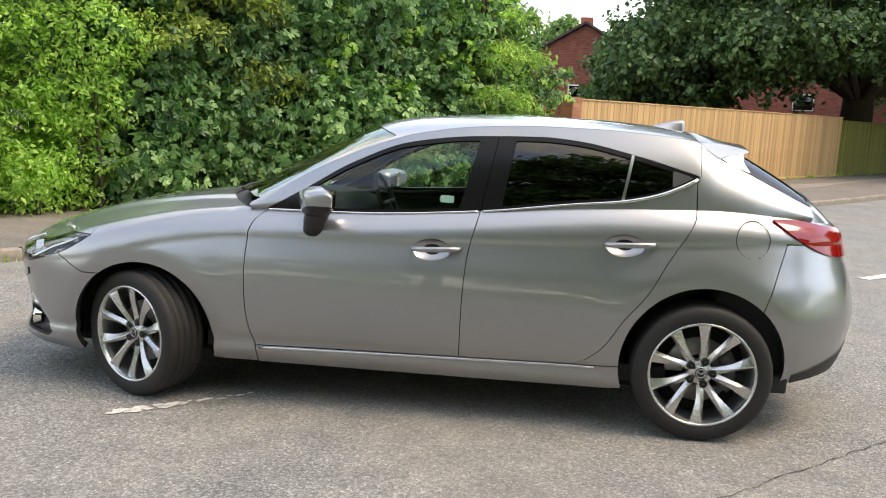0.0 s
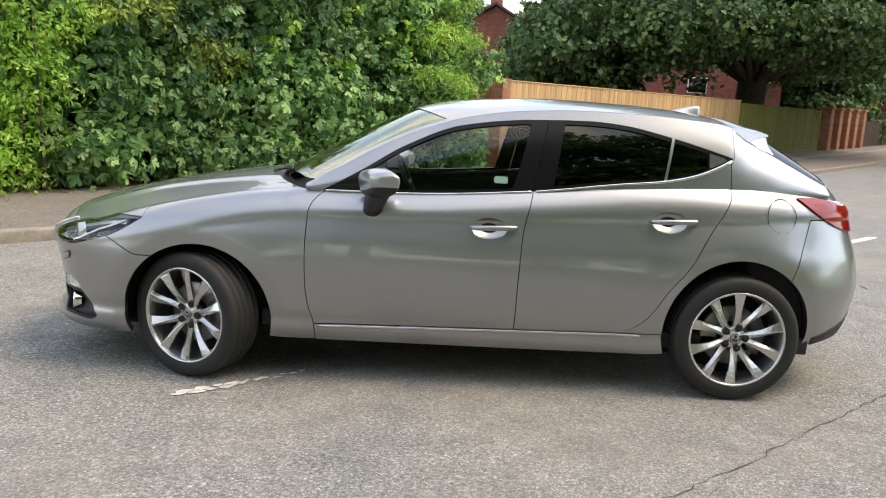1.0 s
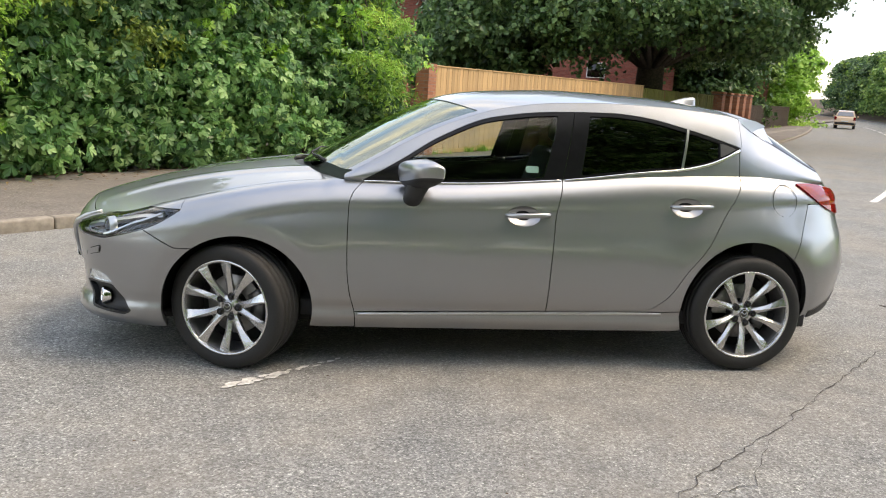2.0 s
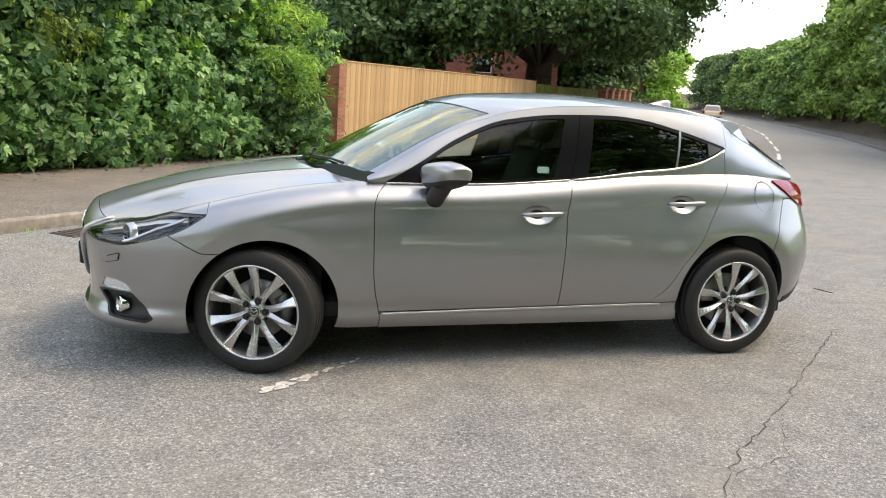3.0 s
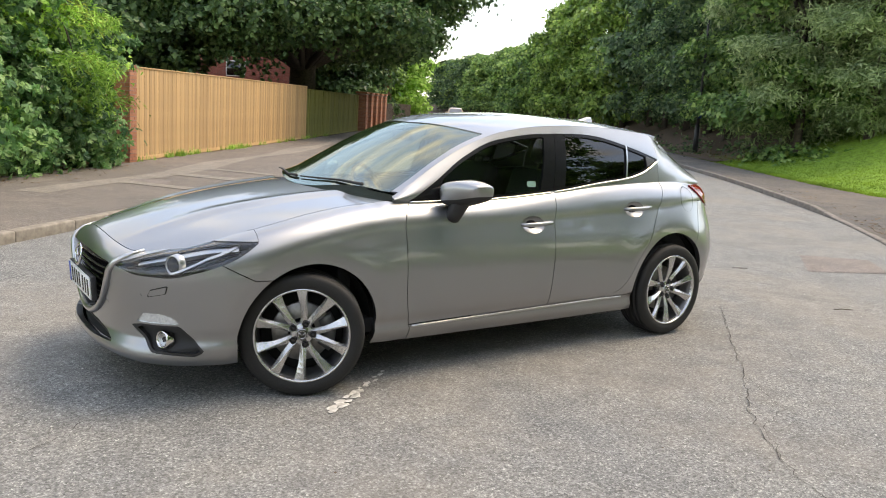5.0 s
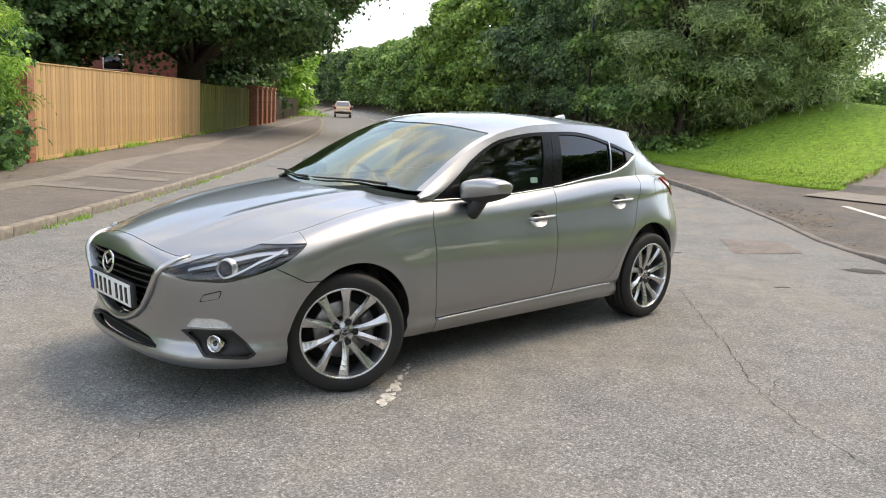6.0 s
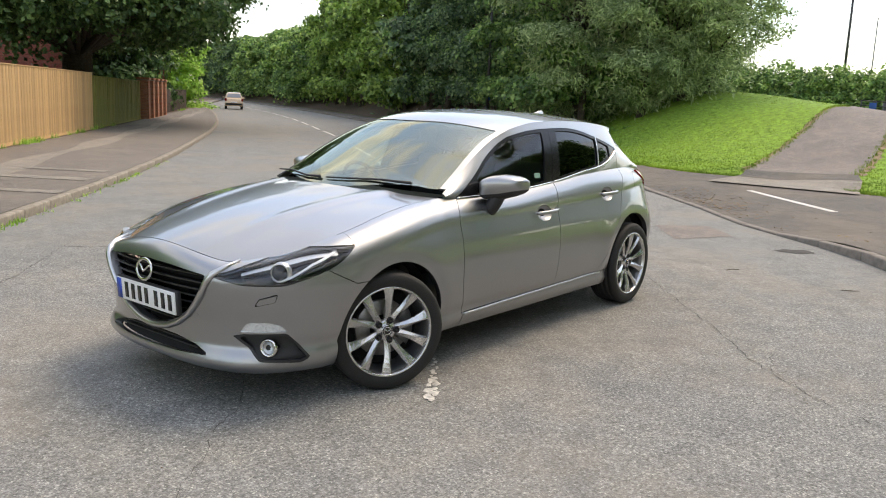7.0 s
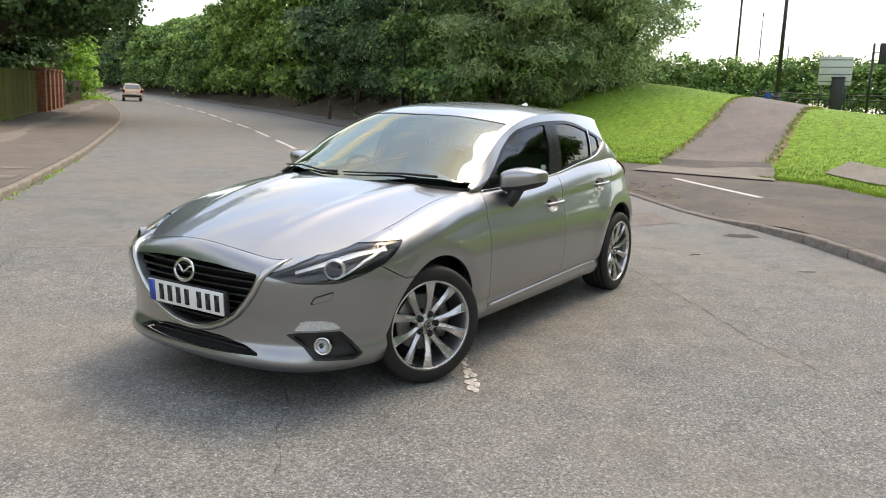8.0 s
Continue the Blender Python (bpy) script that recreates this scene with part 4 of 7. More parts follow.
edge = wall_rows(np.linspace(0, along(x=-0.80), 90), 3, 2)[:, -1, :2]
bonnet_plan = inside_polygon([tuple(p) for p in edge] + [(-0.6, edge[-1, 1])] + [(-0.6, -edge[-1, 1])] + [(p[0], -p[1]) for p in edge[::-1]])
bonnet_sheet = sheet(np.linspace(-2.25, -0.72, 110), np.linspace(-0.80, 0.80, 100), lambda x, y: bonnet_z(x, y) + 0.012 * np.exp(-((np.abs(y) - (0.36 + 0.13 * (x + 1.6))) / 0.05) ** 2) * np.clip((x + 2.15) / 0.5, 0, 1))
bonnet_sheet = cut(bonnet_sheet, lambda x, y, z, l: bonnet_plan(x, y) - np.where((x > -2.03) & (x < -1.60), -0.0015, 0.0032))
m = cut(bonnet_sheet, lambda x, y, z, l: screen_foot(y) - 0.055 - x)
brow = cut(WALL, g_over_lamp)
part("bonnet", skin(skin(bmesh.new(), m, rim=0.015), brow, both_sides=True), PAINT, car)
m = cut(cut(sheet(np.linspace(-1.2, -0.70, 40), np.linspace(-0.65, 0.65, 80), lambda x, y: bonnet_z(x, y) - 0.022), lambda x, y, z, l: x - screen_foot(y) + 0.062),
        lambda x, y, z, l: np.minimum(screen_foot(y) + 0.035 - x, bonnet_plan(x, y)))
part("cowl", skin(bmesh.new(), m), BLACK, car, "black plastic cowl under the windscreen")
roof_sheet = sheet(np.linspace(-1.06, 1.822, 216), np.linspace(-0.75, 0.75, 110), roof_z)
roof_sheet = cut(roof_sheet, lambda x, y, z, l: rail_y(x) + 0.0015 - np.abs(y))
g_screen = lambda x, y, z, l: np.minimum.reduce([x - screen_foot(y), screen_head(y) - x, (rail_y(x) - 0.034 - np.abs(y))])
g_back = lambda x, y, z, l: np.minimum.reduce([x - 1.46, 1.812 - x, rail_y(x) - 0.03 - np.abs(y)])
m = cut(cut(roof_sheet, lambda x, y, z, l: x - screen_foot(y) - 0.002), no(g_screen), 0.002)
roof = part("roof", skin(bmesh.new(), cut(m, lambda x, y, z, l: 1.40 - x, GAP)), PAINT, car)
skinned = skin(bmesh.new(), cut(cut(m, lambda x, y, z, l: x - 1.40, GAP), no(g_back), 0.002))
part("tailgate_frame", skinned, GLOSS_BLACK, tailgate, "gloss black border of the rear screen")
screen = part("windscreen", skin(bmesh.new(), cut(roof_sheet, g_screen), push=-0.004, rim=0.0), SCREEN_GLASS, car, "windscreen reflecting clouds")
part("rear_screen", skin(bmesh.new(), cut(roof_sheet, g_back), push=-0.004, rim=0.0), PRIVACY_GLASS, tailgate, "tinted sloping rear screen")
band = cut(cut(roof_sheet, g_screen), no(lambda x, y, z, l: np.minimum.reduce([x - screen_foot(y) - 0.03, screen_head(y) - 0.035 - x, rail_y(x) - 0.055 - np.abs(y)])))
part("windscreen_band", skin(bmesh.new(), band, push=-0.0065, rim=0.0), GLOSS_BLACK, screen, "black printed border of the windscreen")

# side windows
front_edge = curve((0.94, -0.515), (1.05, -0.485), (1.4, -0.40))
front_back = curve((0.95, 0.20), (1.31, 0.287), (1.4, 0.30))
rear_edge = curve((0.95, 0.40), (1.32, 0.456), (1.4, 0.47))
divide = curve((1.0, 0.942), (1.08, 0.955), (1.28, 0.991), (1.4, 1.01))
def pane(a, b, lo=0.014, hi=0.020):
    return lambda x, y, z, l: np.minimum.reduce([x - a(z), b(z) - x, z - glass_low(x) - lo, glass_high(x) - hi - z])


g_pane_front = pane(front_edge, front_back)
g_pane_rear = pane(rear_edge, lambda z: divide(z) - 0.008)
g_pane_small = pane(lambda z: divide(z) + 0.008, lambda z: np.full_like(z, 1.168))
dlo = cut(SIDES, g_dlo, 0.001)
frames = dlo
for g in (g_pane_front, g_pane_rear, g_pane_small):
    frames = cut(frames, no(g))
frame_front = cut(frames, lambda x, y, z, l: door_mid(z) - x, 0.0015)
frame_rear = cut(cut(frames, lambda x, y, z, l: x - door_mid(z), 0.0015), lambda x, y, z, l: np.maximum(1.172 - x, np.maximum(glass_low(x) + 0.012 - z, z - glass_high(x) + 0.014)))
# frame's rear corner, split off to carry the painted sky reflection
frame_corner = cut(frames, lambda x, y, z, l: np.minimum.reduce([x - 1.174, z - glass_low(x) - 0.012, glass_high(x) - 0.014 - z]))


def strip_of(lim, far):
    """A rounded bright strip that follows the windows' lower edge."""
    pts = []
    for x in np.linspace(-0.70, 1.285, 90):
        z = float(glass_low(x)) - 0.004
        if float(lim(x, 0.0, np.array(z), 0.0)) > 0.002:
            v = SIDES[0]
            near = v[np.argsort((v[:, 0] - x) ** 2 + (v[:, 2] - z) ** 2)[:10]]
            fit = np.linalg.lstsq(np.stack([near[:, 0] - x, near[:, 2] - z, 1 + 0 * near[:, 0]], 1), near[:, 1], rcond=None)[0]
            pts.append((x, (float(fit[2]) - 0.003) * (-1 if far else 1), z))
    return tube(bmesh.new(), pts, [0.0058 + 0.0042 * float(smooth(np.array(p[0]), 0.7, 1.15)) for p in pts], 10)


bar = cut(cut(grid_mesh(glasshouse(np.linspace(0.90, 1.06, 60), 34)), g_dlo, 0.001), lambda x, y, z, l: 0.0065 - np.abs(x - divide(z)))
for far in (False, True):
    part("window_frame", skin(bmesh.new(), frame_front, mirror=far, rim=0.014), SATIN_BLACK, front_door[far], "satin black window frame and pillar")
    part("window_frame", skin(bmesh.new(), frame_rear, mirror=far, rim=0.014), SATIN_BLACK, rear_door[far], "satin black window frame and pillar")
    part("window_corner", skin(bmesh.new(), frame_corner, mirror=far, rim=0.01), CORNER_GREY, rear_door[far], "black corner behind the last pane, sky reflection painted grey")
    part("window_pane", skin(bmesh.new(), cut(SIDES, g_pane_front), push=-0.008, rim=0.0, mirror=far), SIDE_GLASS, front_door[far], "clear side window")
    part("window_pane", skin(bmesh.new(), cut(SIDES, g_pane_rear), push=-0.008, rim=0.0, mirror=far), PRIVACY_GLASS, rear_door[far], "dark privacy window")
    part("window_pane", skin(bmesh.new(), cut(SIDES, g_pane_small), push=-0.008, rim=0.0, mirror=far), PRIVACY_GLASS, rear_door[far], "dark privacy window")
    part("window_divider", skin(bmesh.new(), bar, mirror=far, push=0.003, rim=0.012), SATIN_CHROME, rear_door[far])
    for door, lim in ((front_door[far], lambda x, y, z, l: door_mid(z) - x), (rear_door[far], lambda x, y, z, l: x - door_mid(z))):
        part("belt_strip", strip_of(lim, far), CHROME, door, "bright chrome window strip")

# what lies behind the gaps: a shell whose near-black colour is their shade
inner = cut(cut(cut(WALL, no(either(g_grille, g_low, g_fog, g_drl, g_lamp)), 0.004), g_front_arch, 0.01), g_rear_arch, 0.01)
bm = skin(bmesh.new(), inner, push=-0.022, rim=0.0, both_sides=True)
part("inner_shell", bm, DARK, car, "near-black shell, coloured as the shade in the panel gaps")
part("roof_lining", skin(bmesh.new(), cut(cut(roof_sheet, lambda x, y, z, l: np.minimum(x - screen_head(y) - 0.02, 1.55 - x)), lambda x, y, z, l: rail_y(x) - 0.02 - np.abs(y)), push=-0.03, rim=0.0), CLOTH, car)

# ---- wheels ----
def tyre_bm():
    bm = bmesh.new()
    R, half = WHEEL_R, 0.108
    prof = [(0.230, -half + 0.012), (0.243, -half + 0.002), (0.264, -half - 0.002), (R - 0.024, -half + 0.001), (R - 0.012, -half + 0.008), (R - 0.0045, -half + 0.02)]
    for g in (-0.062, -0.022, 0.022, 0.062):
        prof += [(R - 0.0008, g - 0.0055), (R - 0.0075, g - 0.004), (R - 0.0075, g + 0.004), (R - 0.0008, g + 0.0055)]
    prof += [(R - 0.0045, half - 0.02), (R - 0.012, half - 0.008), (R - 0.024, half - 0.001), (0.264, half + 0.002), (0.243, half - 0.002), (0.230, half - 0.012)]
    lathe(bm, prof, 96)
    bmesh.ops.recalc_face_normals(bm, faces=bm.faces)
    return bm


def spoke_bm(a0, a1):
    """One bent spoke from the hub at angle a0 to the rim at angle a1 (degrees), its face to -y."""
    bm = bmesh.new()
    rows = []
    for r, w, y, t in ((0.036, 0.0165, -0.016, 0.034), (0.060, 0.0165, -0.022, 0.034), (0.085, 0.0165, -0.029, 0.034), (0.112, 0.0170, -0.037, 0.032), (0.140, 0.0180, -0.045, 0.028),
                       (0.166, 0.0205, -0.051, 0.025), (0.192, 0.0235, -0.055, 0.022), (0.214, 0.0265, -0.057, 0.019), (0.232, 0.031, -0.057, 0.016)):
        u = (r - 0.036) / 0.196
        a = math.radians(a0 + (a1 - a0) * (u * u * (3 - 2 * u)))
        side = 1 if a1 > a0 else -1
        ridge = w * (0.45 - 1.15 * u) * side
        sec = ((y + t, -w), (y + 0.010 + 0.006 * u, -w), (y + 0.001, ridge - w * 0.10), (y, ridge + w * 0.10), (y + 0.010 + 0.006 * u, w), (y + t, w))
        rows.append([bm.verts.new((r * math.cos(a) - v * math.sin(a), yy, r * math.sin(a) + v * math.cos(a))) for yy, v in sec])
    for a, b in zip(rows, rows[1:]):
        for i in range(6):
            bm.faces.new((a[i], a[(i + 1) % 6], b[(i + 1) % 6], b[i]))
    bm.faces.new(rows[0])
    bm.faces.new(rows[-1][::-1])
    bmesh.ops.recalc_face_normals(bm, faces=bm.faces)
    return bm


def build_wheel(name, centre, steer, far):
    wheel = new(name)
    wheel.parent = car
    wheel.matrix_basis = pose(centre[0], centre[1], centre[2], 0, 0, (180 if far else 0) + steer)
    part("tyre", tyre_bm(), RUBBER, wheel, "black road tyre with four grooves")
    bm = bmesh.new()
    lathe(bm, [(0.223, -0.085), (0.227, -0.103), (0.2315, -0.107), (0.2375, -0.106), (0.2395, -0.100)], 80)
    bmesh.ops.recalc_face_normals(bm, faces=bm.faces)
    rim_part = part("rim", bm, ALLOY, wheel, "silver alloy rim")
    bm = bmesh.new()
    lathe(bm, [(0.236, -0.095), (0.224, -0.088), (0.218, -0.05), (0.213, 0.02), (0.210, 0.06), (0.229, 0.098), (0.233, 0.10)], 64)
    part("barrel", bm, ALLOY_DARK, rim_part, "inside of the rim, shade put into its colour")
    for a0, a1 in ((84.0, 91.0), (60.0, 53.0)):
        first = part("spoke", spoke_bm(a0, a1), ALLOY, wheel, smooth=False)
        first.matrix_basis = pose(0, -0.045, 0)
        for k in range(1, 5):
            ob = new("spoke", first.data)
            ob.parent = wheel
            ob.matrix_basis = pose(0, -0.045, 0, 0, 72 * k, 0)
    bm = bmesh.new()
    lathe(bm, [(0.0, -0.072), (0.026, -0.072), (0.030, -0.069), (0.031, -0.062), (0.045, -0.064), (0.056, -0.058), (0.060, -0.02), (0.0, -0.02)], 40)
    bmesh.ops.remove_doubles(bm, verts=bm.verts, dist=1e-5)
    bmesh.ops.recalc_face_normals(bm, faces=bm.faces)
    hub = part("hub", bm, ALLOY, wheel)
    bm = bmesh.new()
    lathe(bm, [(0.0, -0.0755), (0.022, -0.0755), (0.0255, -0.074), (0.0265, -0.069)], 32)
    part("centre_cap", bm, GLOSS_BLACK, hub, "black centre cap")
    bm = bmesh.new()
    lathe(bm, [(0.0165, -0.0765), (0.0195, -0.0775), (0.0215, -0.0765), (0.0195, -0.0755)], 28, closed=True)
    for s in (-1, 1):
        rod(bm, (s * 0.015, -0.0765, 0.008), (0, -0.0765, -0.004), 0.0022, sides=6)
    part("cap_emblem", bm, CHROME, hub)
    for k in range(5):
        a = math.radians(72 * k + 72)
        bm = bmesh.new()
        lathe(bm, [(0.0, -0.073), (0.0085, -0.073), (0.0100, -0.070), (0.0100, -0.05)], 6, centre=(0.0535 * math.cos(a), 0, 0.0535 * math.sin(a)))
        lathe(bm, [(0.0088, -0.064), (0.0135, -0.0715), (0.0165, -0.0715), (0.0185, -0.055)], 20, centre=(0.0535 * math.cos(a), 0, 0.0535 * math.sin(a)))
        part("wheel_nut", bm, GLOSS_BLACK, hub, "dark wheel nut in its socket")
    bm = bmesh.new()
    lathe(bm, [(0.07, -0.005), (0.148, -0.005), (0.150, -0.003), (0.150, 0.015), (0.07, 0.015)], 48)
    bmesh.ops.recalc_face_normals(bm, faces=bm.faces)
    part("brake_disc", bm, STEEL, wheel)
    bm = bmesh.new()
    arc = [math.radians(-36 + 8 * k) for k in range(10)]
    rows = [[bm.verts.new((r * math.cos(a), y, r * math.sin(a))) for r, y in ((0.098, -0.020), (0.160, -0.020), (0.170, -0.008), (0.170, 0.034), (0.098, 0.034))] for a in arc]
    for a, b in zip(rows, rows[1:]):
        for i in range(5):
            bm.faces.new((a[i], a[(i + 1) % 5], b[(i + 1) % 5], b[i]))
    bm.faces.new(rows[0]); bm.faces.new(rows[-1][::-1])
    bmesh.ops.recalc_face_normals(bm, faces=bm.faces)
    part("brake_caliper", bm, ALLOY_DARK, wheel)
    # added disc closing the wheel, near-black in place of the shade behind it
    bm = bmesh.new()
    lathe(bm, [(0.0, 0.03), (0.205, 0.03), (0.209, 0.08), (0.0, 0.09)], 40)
    part("barrel_shade_disc", bm, DARK, wheel)
    return wheel


STEER = -24.0
build_wheel("front_wheel", (FRONT_HUB[0], -0.758, FRONT_HUB[1]), STEER, False)
build_wheel("front_wheel", (FRONT_HUB[0], 0.758, FRONT_HUB[1]), STEER, True)
build_wheel("rear_wheel", (REAR_HUB[0], -0.755, REAR_HUB[1]), 0, False)
build_wheel("rear_wheel", (REAR_HUB[0], 0.755, REAR_HUB[1]), 0, True)
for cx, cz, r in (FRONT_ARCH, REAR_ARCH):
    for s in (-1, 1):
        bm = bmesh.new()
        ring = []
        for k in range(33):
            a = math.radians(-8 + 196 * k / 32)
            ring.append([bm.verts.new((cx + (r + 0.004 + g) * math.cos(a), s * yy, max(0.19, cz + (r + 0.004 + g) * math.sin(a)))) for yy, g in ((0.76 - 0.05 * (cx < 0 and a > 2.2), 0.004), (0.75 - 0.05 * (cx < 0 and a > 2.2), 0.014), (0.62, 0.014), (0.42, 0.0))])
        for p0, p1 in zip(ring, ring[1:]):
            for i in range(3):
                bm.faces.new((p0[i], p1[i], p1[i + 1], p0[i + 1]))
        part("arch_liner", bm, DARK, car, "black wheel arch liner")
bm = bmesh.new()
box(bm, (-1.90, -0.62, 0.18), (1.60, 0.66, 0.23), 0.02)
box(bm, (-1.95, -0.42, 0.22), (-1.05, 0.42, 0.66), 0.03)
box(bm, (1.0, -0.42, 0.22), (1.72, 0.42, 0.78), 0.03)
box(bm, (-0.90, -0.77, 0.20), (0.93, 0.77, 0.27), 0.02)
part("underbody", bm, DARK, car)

# ---- front end ----
def nose_patch(g, push, rim, material, name, parent, label="", sides=True, mirror=False):
    return part(name, skin(bmesh.new(), cut(WALL0, g), push=push, rim=rim, both_sides=sides, mirror=mirror), material, parent, label)


WALL0 = grid_mesh(wall_rows(np.linspace(0, 1.5, 170), 46, 30))
# sheet behind the slats, its near-black colour is the opening's shade
grille = nose_patch(both(g_grille, lambda x, y, z, l: np.full_like(x, 1.0)), -0.075, 0.0, DARK, "grille", bumper, "black front grille with a backing coloured as shade")
def nose_x(y, z):
    """The nose's own place at a height."""
    l = along(y=min(abs(y), 0.85))
    r = wall_rows([l], 60, 30)[0]
    return float(np.interp(z, r[:, 2], r[:, 0]))


for z in (0.625, 0.588, 0.552, 0.516, 0.48, 0.444, 0.41, 0.378):
    ys = [y for y in np.linspace(-0.42, 0.42, 43) if grille_line(np.array([y]), np.array([z]))[0] > -0.004]
    bm = bmesh.new()
    rows = []
    for y in ys:
        x = nose_x(y, z) + 0.026
        rows.append([bm.verts.new(v) for v in ((x, y, z + 0.004), (x - 0.002, y, z), (x, y, z - 0.004), (x + 0.035, y, z - 0.008), (x + 0.035, y, z + 0.008))])
    for a, b in zip(rows, rows[1:]):
        for i in range(5):
            bm.faces.new((a[i], a[(i + 1) % 5], b[(i + 1) % 5], b[i]))
    part("grille_slat", bm, GLOSS_BLACK, grille)
half_line = [(0.548, 0.700), (0.50, 0.672), (0.455, 0.642), (0.428, 0.606), (0.398, 0.55), (0.352, 0.487), (0.292, 0.425), (0.215, 0.374), (0.125, 0.339), (0.05, 0.326)]
pts = []
for y, z in half_line:
    l = y * 1.03
    r = wall_rows([l], 60, 40)[0]
    pts.append((float(np.interp(z, r[:, 2], r[:, 0])) - 0.004, float(np.interp(z, r[:, 2], r[:, 1])), z))
pts = pts + [(pts[-1][0], 0.0, 0.323)] + [(x, -y, z) for x, y, z in pts[::-1]]
part("grille_surround", tube(bmesh.new(), pts, [0.006, 0.012, 0.016] + [0.0165] * 15 + [0.016, 0.012, 0.006], 12), SATIN_CHROME, bumper, "satin chrome wing-shaped grille surround")
# near-black sheet set back, painted as the intake's shade
nose_patch(g_low, -0.05, 0.0, DARK, "lower_intake", bumper, "lower intake, its depth's shade put into the colour")
bm = bmesh.new()
for z in (0.262, 0.285):
    box(bm, (-2.142, -0.33, z - 0.004), (-2.11, 0.33, z + 0.004), 0.002)
part("intake_bar", bm, BLACK, bumper)
# number plate with plain bars for its characters, on the nose
PLATE_X, PLATE_Z = -2.214, 0.474
plate = new("number_plate")
plate.parent = car
plate.matrix_basis = pose(PLATE_X, 0, PLATE_Z, 0, -4, 0)
plate["label"] = "white number plate with plain dark bars"
part("plate_board", box(bmesh.new(), (-0.004, -0.26, -0.0555), (0.004, 0.26, 0.0555), 0.003), WHITE_PLATE, plate)
part("plate_band", box(bmesh.new(), (-0.0052, 0.212, -0.052), (-0.003, 0.255, 0.052), 0.0), PLATE_BLUE, plate)
for y in (0.165, 0.105, 0.045, -0.015, -0.10, -0.16, -0.22):
    part("plate_bar", box(bmesh.new(), (-0.0055, y - 0.024 + 0.008, -0.0395), (-0.003, y + 0.024 - 0.008, 0.0395)), GLOSS_BLACK, plate)
bm = box(bmesh.new(), (0.004, -0.27, -0.06), (0.03, 0.27, 0.06), 0.006)
part("plate_holder", bm, BLACK, plate)
# emblem: a plain ring with a winged stroke
emblem = new("emblem")
emblem.parent = car
emblem.matrix_basis = pose(-2.206, 0, 0.603, 0, 8, 0)
bm = bmesh.new()
N = 40
rings = []
for k in range(N):
    a = 2 * math.pi * k / N
    ring = []
    for j in range(8):
        b = 2 * math.pi * j / 8
        rr = 0.0085 * math.cos(b)
        ring.append(bm.verts.new((-0.012 + 0.006 * math.sin(b), (0.064 + rr) * math.cos(a), (0.050 + rr) * math.sin(a))))
    rings.append(ring)
for k in range(N):
    for j in range(8):
        bm.faces.new((rings[k][j], rings[k][(j + 1) % 8], rings[(k + 1) % N][(j + 1) % 8], rings[(k + 1) % N][j]))
part("emblem_ring", bm, CHROME, emblem, "chrome oval ring")
for s in (-1, 1):
    bm = tube(bmesh.new(), [(-0.012, s * 0.056, 0.022), (-0.013, s * 0.035, 0.018), (-0.014, s * 0.016, 0.002), (-0.014, 0, -0.012)], [0.004, 0.006, 0.006, 0.005], 8)
    part("emblem_wing", bm, CHROME, emblem)

